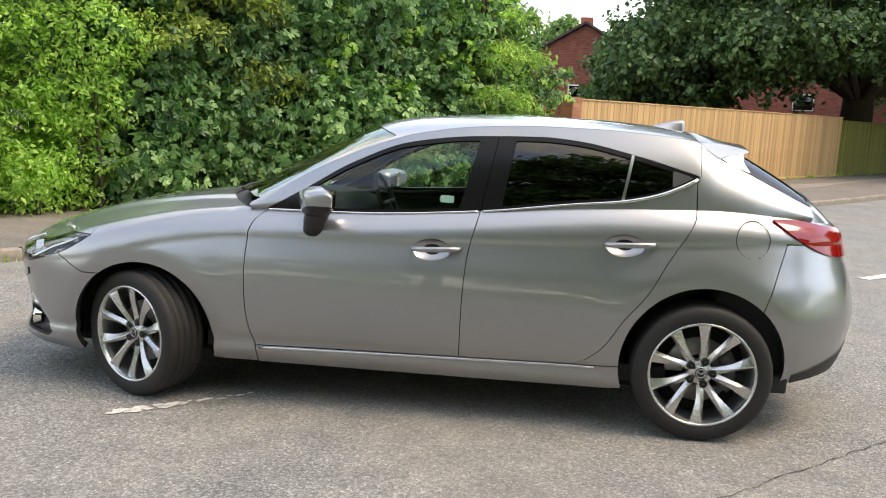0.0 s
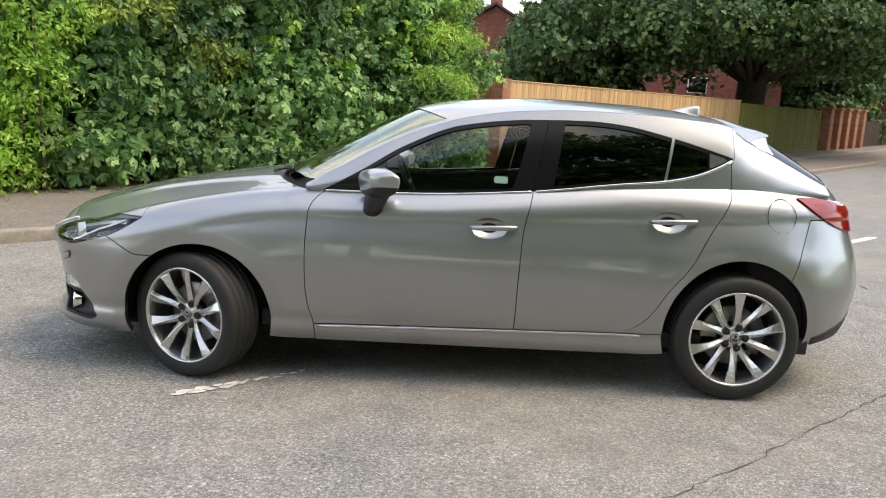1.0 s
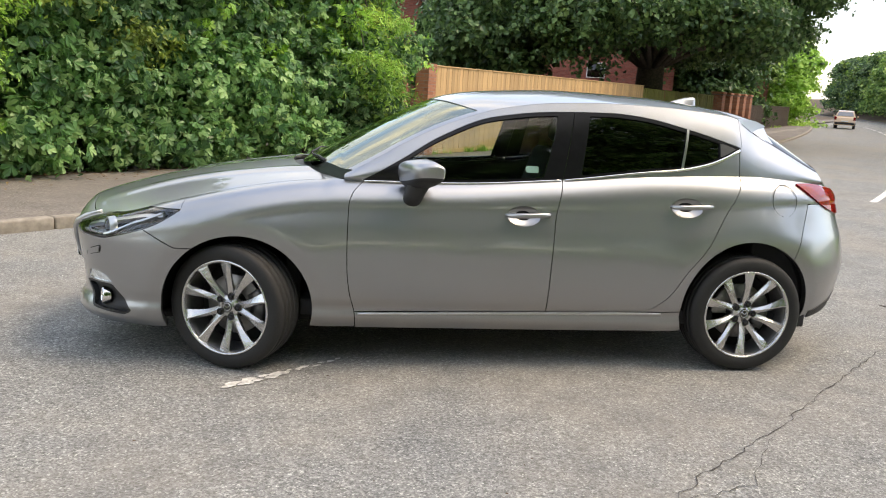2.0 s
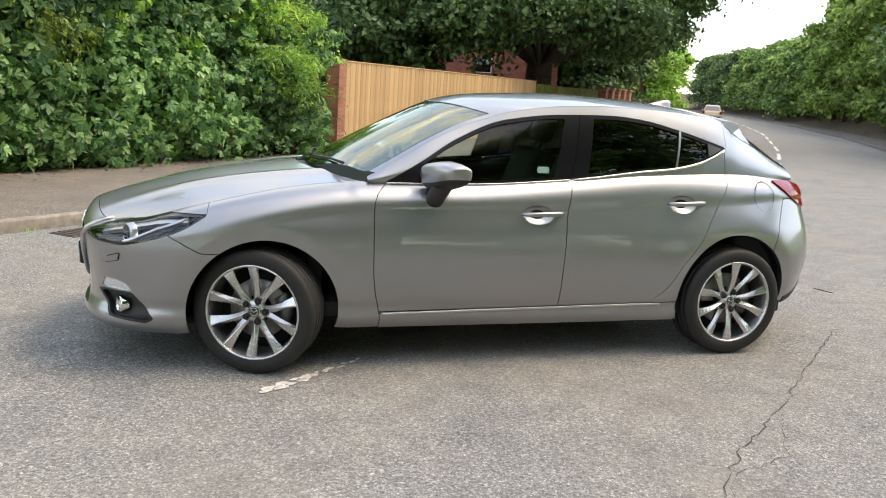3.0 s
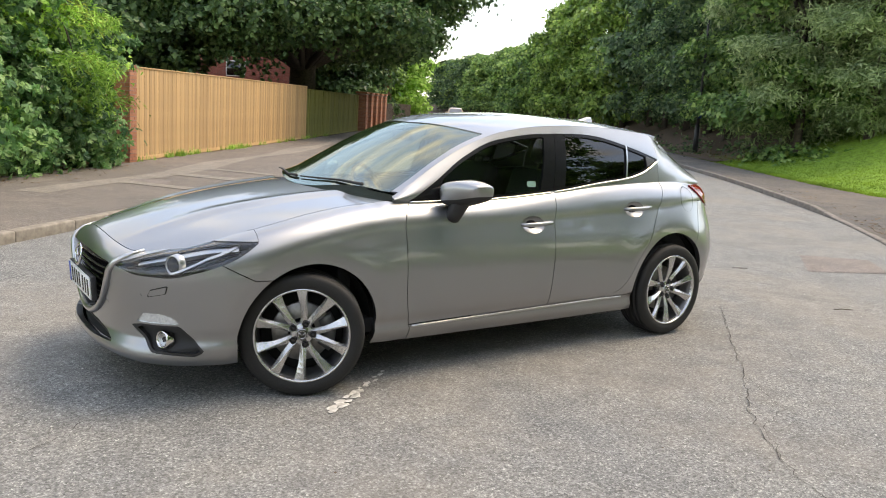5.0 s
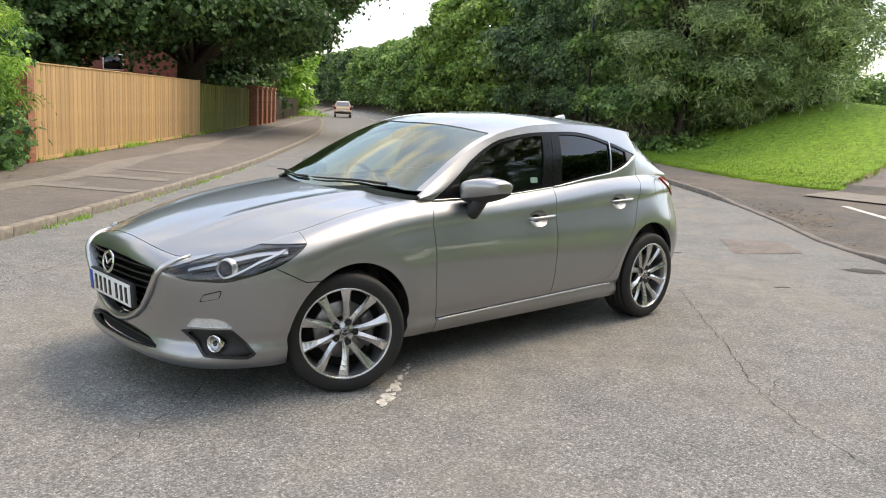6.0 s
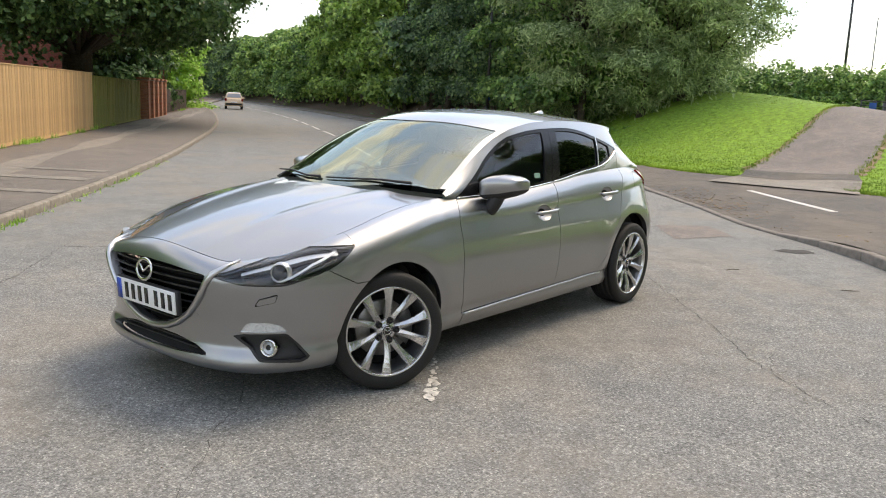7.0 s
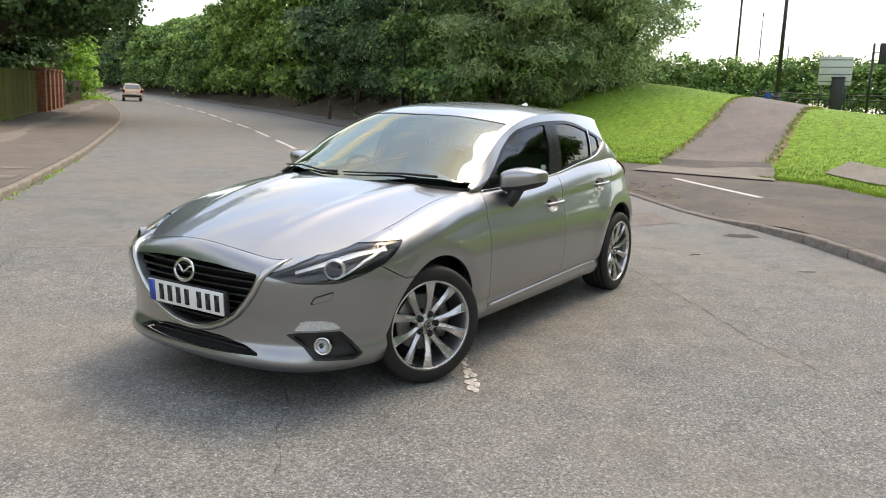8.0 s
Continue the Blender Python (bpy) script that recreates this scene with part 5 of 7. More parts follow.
# headlamps
CHROME_IN = SATIN_CHROME
for far in (False, True):
    f = -1 if far else 1
    lamp = part("headlamp", skin(bmesh.new(), cut(cut(WALL0, g_lamp, 0.002), lambda x, y, z, l: 2.0 - l), push=0.0005, rim=0.0, mirror=far), LENS, car, "clear swept-back headlamp with dark inside")
    back = cut(cut(WALL0, g_lamp, -0.004), lambda x, y, z, l: 2.0 - l)
    part("lamp_housing", skin(bmesh.new(), back, push=-0.05, rim=0.0, mirror=far), GLOSS_BLACK, lamp, "black lamp housing")
    bezel = cut(WALL0, both(lambda x, y, z, l: g_lamp(x, y, z, l), lambda x, y, z, l: 0.010 - g_lamp(x, y, z, l)))
    part("lamp_bezel", skin(bmesh.new(), bezel, push=-0.006, rim=0.03, mirror=far), GLOSS_BLACK, lamp)
    fin = cut(WALL0, both(g_lamp, lambda x, y, z, l: 0.0055 - np.abs(z - lamp_low(l) - 0.022 - 0.22 * np.clip(l - 0.80, 0, 0.16)), lambda x, y, z, l: np.minimum(l - 0.79, 1.12 - l)))
    part("lamp_blade", skin(bmesh.new(), fin, push=-0.014, rim=0.02, mirror=far), CHROME_IN, lamp, "bright lamp blade")
    fin = cut(WALL0, both(g_lamp, lambda x, y, z, l: 0.008 - np.abs(z - lamp_high(l) + 0.022), lambda x, y, z, l: np.minimum(l - 0.60, 1.11 - l)))
    part("lamp_reflector", skin(bmesh.new(), fin, push=-0.020, rim=0.02, mirror=far), CHROME_IN, lamp)
    c = Vector((-1.938, -0.683 * f, 0.655))
    d = Vector((-0.86, -0.5 * f, 0.0)).normalized()
    q3 = d.to_track_quat("Z", "Y").to_matrix().to_4x4()
    bm = bmesh.new()
    lathe(bm, [(0.037, -0.002), (0.040, 0.005), (0.046, 0.003), (0.050, -0.03)], 32, axis="z")
    bm.transform(Matrix.Translation(c) @ q3)
    part("lamp_ring", bm, CHROME_IN, lamp, "bright projector ring")
    bm = bmesh.new()
    lathe(bm, [(0.0, 0.018), (0.016, 0.016), (0.030, 0.009), (0.0415, -0.004)], 32, axis="z")
    bm.transform(Matrix.Translation(c) @ q3)
    part("lamp_projector", bm, GLOSS_BLACK, lamp, "dark glass projector lens")
    # fog lamp pocket and day lamp
    part("fog_pocket", skin(bmesh.new(), cut(WALL0, g_fog), push=-0.028, rim=0.0, mirror=far), BLACK, bumper, "black fog lamp pocket")
    rimz = cut(WALL0, both(g_fog, lambda x, y, z, l: 0.012 - fog_line(l, z)))
    part("fog_pocket_edge", skin(bmesh.new(), rimz, push=-0.002, rim=0.035, mirror=far), BLACK, bumper)
    r0 = wall_rows([0.737], 40, 20)[0]
    c = Vector((np.interp(0.297, r0[:, 2], r0[:, 0]) + 0.004, np.interp(0.297, r0[:, 2], r0[:, 1]) * f, 0.297))
    d = Vector((-0.93, -0.36 * f, 0.05)).normalized()
    q3 = d.to_track_quat("Z", "Y").to_matrix().to_4x4()
    bm = bmesh.new()
    lathe(bm, [(0.031, -0.03), (0.031, -0.004), (0.035, 0.004), (0.0425, 0.004), (0.045, -0.004), (0.045, -0.035)], 36, axis="z")
    bm.transform(Matrix.Translation(c) @ q3)
    fl = part("fog_lamp", bm, CHROME, bumper, "round fog lamp with chrome ring")
    bm = bmesh.new()
    lathe(bm, [(0.0, 0.0), (0.02, -0.002), (0.031, -0.006)], 28, axis="z")
    bm.transform(Matrix.Translation(c) @ q3)
    part("fog_lens", bm, LENS, fl)
    bm = bmesh.new()
    lathe(bm, [(0.0, -0.028), (0.012, -0.026), (0.031, -0.010)], 28, axis="z")
    bm.transform(Matrix.Translation(c) @ q3)
    part("fog_reflector", bm, CHROME_IN, fl)
    dl = part("day_lamp", skin(bmesh.new(), cut(WALL0, g_drl), push=0.003, rim=0.01, mirror=far), LENS, bumper, "clear daytime lamp")
    part("day_lamp_reflector", skin(bmesh.new(), cut(WALL0, g_drl, -0.002), push=-0.005, rim=0.0, mirror=far), LAMP_SILVER, dl)
    # headlamp washer cap and parking sensor
    wash = inside_polygon([(0.680, 0.505), (0.700, 0.536), (0.782, 0.560), (0.772, 0.527)])
    part("washer_gap", skin(bmesh.new(), cut(WALL0, lambda x, y, z, l: wash(l, z) + 0.004), push=0.0012, rim=0.0, mirror=far), SEAL, bumper, "thin dark gap round the washer cap")
    part("washer_cap", skin(bmesh.new(), cut(WALL0, lambda x, y, z, l: wash(l, z)), push=0.007, rim=0.012, mirror=far), PAINT, bumper)
    for ll, zz in ((0.637, 0.505), (0.36, 0.43)):
        part("parking_sensor", skin(bmesh.new(), cut(WALL0, lambda x, y, z, l: 0.009 - np.hypot(l - ll, z - zz)), push=0.002, rim=0.006, mirror=far), PAINT, bumper)

# ---- sides ----
def side_y(x, z):
    r = wall_rows([along(x=x)], 60, 30)[0]
    return float(np.interp(z, r[:, 2], r[:, 1]))


for far in (False, True):
    f = -1 if far else 1
    for door, hx, hz in ((front_door[far], 0.125, 0.817), (rear_door[far], 0.995, 0.893)):
        cup = cups[0 if hx < 0.5 else 1]
        bowl = cut(grid_mesh(wall_rows(np.linspace(along(x=hx - 0.13), along(x=hx + 0.1), 60), 60, 50)), cup)
        deep = cup(*bowl[0].T) / 0.05
        bowl[0][:, 1] += 0.034 * np.clip(deep, 0, 1) ** 0.6
        part("handle_cup", skin(bmesh.new(), bowl, rim=0.0, mirror=far), PAINT, door, "scooped recess behind the handle")
        y0 = side_y(hx, hz)
        bm = tube(bmesh.new(), [(hx - 0.112, (y0 + 0.004) * f, hz - 0.004), (hx - 0.100, (y0 - 0.020) * f, hz - 0.003), (hx - 0.06, (y0 - 0.034) * f, hz - 0.001), (hx, (y0 - 0.038) * f, hz + 0.002),
                                (hx + 0.07, (y0 - 0.034) * f, hz + 0.006), (hx + 0.102, (y0 - 0.022) * f, hz + 0.007), (hx + 0.112, (y0 + 0.004) * f, hz + 0.007)],
                  [0.008, 0.011, 0.0125, 0.013, 0.0125, 0.012, 0.010], 12)
        part("door_handle", bm, PAINT, door)
    line = [(x, (side_y(x, sill_line(x) - 0.010) - 0.003) * f, sill_line(x) - 0.010) for x in np.linspace(-0.71, 0.88, 24)]
    part("sill_moulding", tube(bmesh.new(), line, [0.0075] * 24, 8), SATIN_CHROME, car, "thin bright line along the sill")
    # mirror
    mir = new("door_mirror")
    mir.parent = front_door[far]
    mir.matrix_basis = pose(-0.412, -0.872 * f, 1.006, 0, 0, 0)
    bm = bmesh.new()
    bmesh.ops.create_uvsphere(bm, u_segments=40, v_segments=24, radius=1.0)
    for fc in bm.faces:
        fc.material_index = 1 if fc.calc_center_median().z < -0.30 else 0
    for v in bm.verts:
        x, y, z = v.co
        y *= f
        e = 0.46
        sx, sy, sz = (math.copysign(abs(c) ** e, c) for c in (x, y, z))
        taper = 1.0 - 0.34 * max(0, -sy)
        px = sx * (0.085 if sx < 0 else 0.042)
        v.co = (px * (1.15 if sz > 0 else 1.15 + 0.25 * sz) + 0.05 * -sy, sy * 0.118 * f, sz * (0.072 * taper) + 0.016 * -sy - 0.02 * max(0, sx) * max(0, sz) - 0.012 * max(0, -sx) * max(0, sz))
    if far:
        bmesh.ops.reverse_faces(bm, faces=bm.faces)
    bmesh.ops.recalc_face_normals(bm, faces=bm.faces)
    sh = part("mirror_shell", bm, [PAINT, BLACK], mir, "silver mirror cap with black underside")
    bm = bmesh.new()
    box(bm, (0.044, -0.085, -0.040), (0.0485, 0.085, 0.05), 0.002)
    part("mirror_glass", bm, CHROME, mir)
    bm = tube(bmesh.new(), [(-0.045, 0.105 * f, -0.152), (-0.043, 0.070 * f, -0.140), (-0.036, 0.052 * f, -0.105), (-0.026, 0.045 * f, -0.070), (-0.015, 0.035 * f, -0.030)], [0.030, 0.040, 0.042, 0.047, 0.055], 16)
    bm.transform(Matrix.Diagonal((1.2, 1, 1, 1)))
    part("mirror_arm", bm, BLACK, mir, "black mirror arm")
    # tail lamp
    lampm = cut(grid_mesh(wall_rows(np.linspace(along(x=1.55), PLAN_END - 0.1, 150), 60, 40)), g_tail)
    tl = part("tail_lamp", skin(bmesh.new(), lampm, push=0.010, rim=0.03, mirror=far), RED_LENS, car, "red wraparound tail lamp")
# filler flap on the near side
ring = cut(grid_mesh(wall_rows(np.linspace(along(x=1.38), along(x=1.66), 120), 70, 60)), lambda x, y, z, l: 0.0022 - np.abs(np.hypot((x - 1.532) / 0.92, z - 0.942) - 0.081))
part("filler_flap_gap", skin(bmesh.new(), ring, push=0.0034, rim=0.0), SEAL, rear_quarter[False], "thin round gap of the fuel filler flap")

# spoiler, roof fin
bm = bmesh.new()
rows = []
for y in np.linspace(-0.600, 0.600, 41):
    k = (abs(y) / 0.600) ** 2.4
    u, e = 0.010 * (1 - k), 0.02 * (1 - (abs(y) / 0.600) ** 3)
    z0 = max(float(roof_z(1.295, y)) + 0.003, 1.378 - 0.020 * k)
    drop = 0.016 * k
    sec = ((1.295, z0, 0.97), (1.37, (z0 + 1.372 - drop + u) / 2 + 0.002, 0.95), (1.45, 1.366 - drop + u, 0.86), (1.545 + e, 1.352 - 1.15 * drop + u, 0.685), (1.557 + e, 1.345 - 1.15 * drop + u, 0.70), (1.548 + e, 1.338 - 1.15 * drop + u, 0.71), (1.50 + e / 2, 1.316 + u, 0.81), (1.44, 1.306 + u, 0.91), (1.39, 1.290 + u, 0.985), (1.325, 1.33 + u, 1.0))
    rows.append([bm.verts.new((x, y * k2, z)) for x, z, k2 in sec])
for a, b in zip(rows, rows[1:]):
    for i in range(10):
        bm.faces.new((a[i], b[i], b[(i + 1) % 10], a[(i + 1) % 10]))
for end in (rows[0], rows[-1][::-1]):
    bm.faces.new([bm.verts.new(v.co) for v in end])
part("roof_spoiler", bm, PAINT, tailgate)
for s in (-1, 1):
    bm = bmesh.new()
    vs = [bm.verts.new((x, s * y, z)) for x, y, z in ((1.369, 0.588, 1.290), (1.450, 0.536, 1.307), (1.524, 0.466, 1.318), (1.512, 0.535, 1.276), (1.552, 0.572, 1.212), (1.46, 0.583, 1.256))]
    low = [bm.verts.new(v.co + Vector((0, -s * 0.02, -0.015))) for v in vs]
    for a, b, c in ((0, 1, 5), (1, 3, 5), (1, 2, 3), (3, 4, 5)):
        bm.faces.new((vs[a], vs[b], vs[c]))
        bm.faces.new((low[c], low[b], low[a]))
    for i in range(6):
        bm.faces.new((vs[i], vs[(i + 1) % 6], low[(i + 1) % 6], low[i]))
    bmesh.ops.recalc_face_normals(bm, faces=bm.faces)
    part("spoiler_side", bm, PAINT, tailgate, "silver cheek under the spoiler end", smooth=False)
    bm = tube(bmesh.new(), [(x, s * (float(rail_y(x)) - 0.004), float(rail_z(x)) + 0.001) for x in np.linspace(1.40, 1.81, 12)], [0.004] * 12, 6)
    part("screen_edge_seal", bm, SEAL, tailgate, "thin dark seal along the rear screen")
bm = bmesh.new()
rows = []
for x, h, wdt in ((1.15, 0.004, 0.02), (1.19, 0.022, 0.024), (1.25, 0.046, 0.022), (1.295, 0.060, 0.014), (1.312, 0.058, 0.011), (1.318, 0.0, 0.02)):
    zb = float(roof_z(x, 0.0)) - 0.004
    rows.append([bm.verts.new(v) for v in ((x, -wdt, zb), (x, -0.008, zb + h * 0.8), (x, 0, zb + h + 0.004), (x, 0.008, zb + h * 0.8), (x, wdt, zb))])
for a, b in zip(rows, rows[1:]):
    for i in range(4):
        bm.faces.new((a[i], b[i], b[i + 1], a[i + 1]))
bm.faces.new(rows[-1])
bmesh.ops.recalc_face_normals(bm, faces=bm.faces)
part("roof_fin", bm, PAINT, roof, "silver shark-fin aerial")
# rear details: valance, exhaust, wiper
m = cut(cut(WALL, lambda x, y, z, l: 0.375 + 0.35 * (x - 1.85) - z), lambda x, y, z, l: x - 1.76)
part("rear_valance", skin(bmesh.new(), m, push=0.004, both_sides=True), BLACK, car, "black lower rear valance")
for s in (-1, 1):
    bm = bmesh.new()
    lathe(bm, [(0.036, 0.0), (0.036, 0.14), (0.031, 0.14), (0.031, 0.02)], 20, axis="x", centre=(1.74, s * 0.56, 0.335))
    part("exhaust_tip", bm, CHROME, car)
bm = tube(bmesh.new(), [(1.86, 0.0, 1.10), (1.88, 0.0, 1.125), (1.84, -0.3, 1.135)], [0.018, 0.012, 0.008], 8)
part("rear_wiper", bm, BLACK, tailgate)

# front wipers
for pts in ([(-0.90, -0.56, 0.975), (-0.935, -0.36, 1.010), (-0.975, -0.10, 1.018), (-0.985, 0.05, 1.02)], [(-0.985, 0.10, 0.985), (-0.985, 0.22, 1.012), (-0.94, 0.42, 1.005), (-0.885, 0.60, 0.99)]):
    up = [(x, y, float(roof_z(max(x, float(screen_foot(y)) + 0.02), y)) + 0.008) for x, y, z in pts]
    part("windscreen_wiper", tube(bmesh.new(), up, [0.009, 0.0065, 0.005, 0.004], 8), BLACK, car, "black wiper at the screen's foot")

# cabin
bm = bmesh.new()
rows = []
for y in np.linspace(-0.68, 0.68, 21):
    hump = 0.05 * math.exp(-((y - 0.36) / 0.2) ** 2)
    rows.append([bm.verts.new(v) for v in ((-0.99, y, 0.90), (-0.80, y, 0.945 + hump * 0.6), (-0.55, y, 0.93 + hump), (-0.46, y, 0.90 + hump), (-0.44, y, 0.80), (-0.52, y, 0.62))])
for a, b in zip(rows, rows[1:]):
    for i in range(5):
        bm.faces.new((a[i], b[i], b[i + 1], a[i + 1]))
part("dashboard", bm, BLACK, car)
bm = bmesh.new()
N = 36
c0, tilt = Vector((-0.34, 0.37, 0.90)), Matrix.Rotation(radians(-24), 4, "Y")
rings = []
for k in range(N):
    a = 2 * math.pi * k / N
    rings.append([bm.verts.new(c0 + tilt @ Vector((0.014 * math.sin(b), (0.178 + 0.014 * math.cos(b)) * math.cos(a), (0.178 + 0.014 * math.cos(b)) * math.sin(a)))) for b in (2 * math.pi * j / 8 for j in range(8))])
for k in range(N):
    for j in range(8):
        bm.faces.new((rings[k][j], rings[k][(j + 1) % 8], rings[(k + 1) % N][(j + 1) % 8], rings[(k + 1) % N][j]))
for a in (0, 180, 270):
    rod(bm, c0, c0 + tilt @ Vector((0, 0.175 * math.cos(radians(a)), 0.175 * math.sin(radians(a)))), 0.016, 0.012)
part("steering_wheel", bm, BLACK, car)


def seat_bm(x, y, width, head=True):
    bm = bmesh.new()
    box(bm, (x - 0.28, y - width / 2, 0.42), (x + 0.24, y + width / 2, 0.60), 0.05)
    mm = Matrix.Translation((x + 0.26, y, 0.56)) @ Matrix.Rotation(radians(18), 4, "Y")
    box(bm, (-0.08, -width / 2 + 0.02, 0.0), (0.06, width / 2 - 0.02, 0.56), 0.045, mm)
    if head:
        rod(bm, mm @ Vector((0, -0.05, 0.54)), mm @ Vector((0, -0.05, 0.66)), 0.007)
        rod(bm, mm @ Vector((0, 0.05, 0.54)), mm @ Vector((0, 0.05, 0.66)), 0.007)
        box(bm, (-0.05, -0.13, 0.61), (0.045, 0.13, 0.78), 0.04, mm)
    return bm


for y in (-0.36, 0.36):
    part("front_seat", seat_bm(0.12, y, 0.50), CLOTH, car, "dark cloth front seat with headrest")
part("rear_seat", seat_bm(0.98, 0, 1.25, False), CLOTH, car, "dark rear bench")
for y in (-0.38, 0.38):
    part("rear_headrest", box(bmesh.new(), (1.30, y - 0.13, 1.06), (1.38, y + 0.13, 1.20), 0.03), CLOTH, car)
bm = bmesh.new()
box(bm, (-1.0, -0.76, 0.25), (1.75, 0.76, 0.33), 0.01)
box(bm, (1.42, -0.7, 0.33), (1.80, 0.7, 0.98), 0.02)
box(bm, (-0.6, -0.10, 0.33), (0.5, 0.10, 0.60), 0.03)
box(bm, (-1.08, -0.66, 0.30), (-1.0, 0.66, 0.90), 0.01)
part("cabin_floor", bm, CLOTH, car)
for s in (-1, 1):
    card = cut(WALL, lambda x, y, z, l: np.minimum.reduce([x + 0.78, 1.3 - x, z - 0.3]))
    part("door_card", skin(bmesh.new(), card, push=-0.05, rim=0.0, mirror=s > 0), BLACK, car)
bm = tube(bmesh.new(), [(-0.30, 0.0, 1.335), (-0.32, 0, 1.30)], 0.008, 6)
box(bm, (-0.335, -0.11, 1.245), (-0.31, 0.11, 1.305), 0.012)
part("inside_mirror", bm, BLACK, car)
# a small pale sticker inside the near front window
m = cut(SIDES, lambda x, y, z, l: np.minimum(0.034 - np.abs(x - 0.152), 0.017 - np.abs(z - 1.042)))
part("window_sticker", skin(bmesh.new(), m, push=-0.0095, rim=0.0), PALE_STICKER, front_door[False], "small pale green sticker inside the glass")

# ---- shrubs on the near footway's back edge ----
def shrub(label, s0, s1, rows, count, size, shape, leaf, front=-6.95, group="shrubs behind the footway", deep=1.0, extra=None, droop=0.5):
    ob = thing("shrub", label, "shrub", group=group)
    clumps = []
    for z, r, back in rows:
        k = max(2, int((s1 - s0) / (r * 0.95)))
        for i in range(k):
            s = s0 + (s1 - s0) * (i + 0.5) / k + rng.uniform(-0.2, 0.2)
            rr = r * rng.uniform(0.8, 1.15)
            p = spot(s, front - rr * 0.75 - back + rng.uniform(-0.45, 0.25))
            clumps.append((p[0], p[1], z + rng.uniform(-0.15, 0.15) + STEP, rr, rr, rr * 0.85))
    for i in range(0, len(clumps), 2):
        c = clumps[i]
        rx, ry = rng.uniform(-0.3, 0.3, 2)
        bm = tube(bmesh.new(), [(c[0] + rx, c[1] + ry, 0.0), (c[0] + rx * 0.5, c[1] + ry * 0.5, c[2] * 0.5), (c[0], c[1], c[2])], [0.035, 0.025, 0.01], 6)
        part("stem", bm, BARK, ob)
    foliage("leaves", clumps, count, size, shape, leaf, ob, shell=0.55, droop=droop, keep=lambda p: p[:, 2] > STEP + 0.03)
    if extra:
        leaf2, share, lo = extra
        foliage("pale_leaves", [c for c in clumps if c[2] > lo], int(count * share), size * 0.8, shape, leaf2, ob, "paler young leaves", shell=0.15)
    return ob


wall_rows_of = [(0.55, 0.6, 0.0), (1.35, 0.75, 0.05), (2.3, 0.85, 0.15), (3.3, 0.95, 0.3)]
shrub("dense sycamore shrub with broad dark green leaves", 1.2, 3.6, wall_rows_of, 17000, 0.135, MAPLE, LEAF_MAPLE, extra=(LEAF_YELLOW, 0.30, 2.5))
shrub("dense sycamore shrub with broad dark green leaves", 3.0, 6.2, wall_rows_of, 20000, 0.135, MAPLE, LEAF_MAPLE, extra=(LEAF_LIGHT, 0.05, 1.0))
shrub("sycamore shrub with mid-green leaves beside the fence", 5.8, 10.2, wall_rows_of, 22000, 0.128, MAPLE, LEAF_MAPLE, extra=(LEAF_LIGHT, 0.22, 1.3))
shrub("tall feathery light green shrub", -2.3, 1.1, [(0.5, 0.55, -0.3), (1.2, 0.65, -0.1), (2.2, 0.8, 0.0), (3.3, 0.9, 0.2)], 34000, 0.085, OVAL, LEAF_LIGHT, front=-6.7)
shrub("dense sycamore shrub with broad dark green leaves", -2.4, 1.6, wall_rows_of, 7000, 0.17, MAPLE, LEAF_MAPLE, front=-7.7)
shrub("dense dark green roadside shrub", -24.0, -2.6, [(0.5, 0.6, 0)], 8000, 0.16, MAPLE, LEAF_MAPLE)
tree("ash_tree", "young ash with yellow-green leaves over the shrubs", on_land(8.4, -7.6), 5.2, 1.5, 14, 9000, 0.13, SLIM, LEAF_LIGHT, 0.07, low=0.22, second=LEAF_YELLOW)
tree("hawthorn_tree", "hawthorn with yellowing leaves above the shrubs", on_land(2.7, -8.0), 4.8, 1.7, 14, 14000, 0.10, OVAL, LEAF_YELLOW, 0.08, low=0.38)
# fallen leaves
pts = spot(rng.uniform(-6, 12, 1100), -7.2 + np.abs(rng.normal(0, 0.45, 1100)) - 0.1, 0.0)
pts[:, 2] = STEP + 0.012
v, f = leaves(pts, np.tile((0, 0, 3.0), (len(pts), 1)), 0.055, OVAL, 0.0, 0.5)
tagged(arrays_ob("fallen_leaves", v, f, LITTER), "dry brown leaves along the footway's edge", "leaves", kind="stuff")

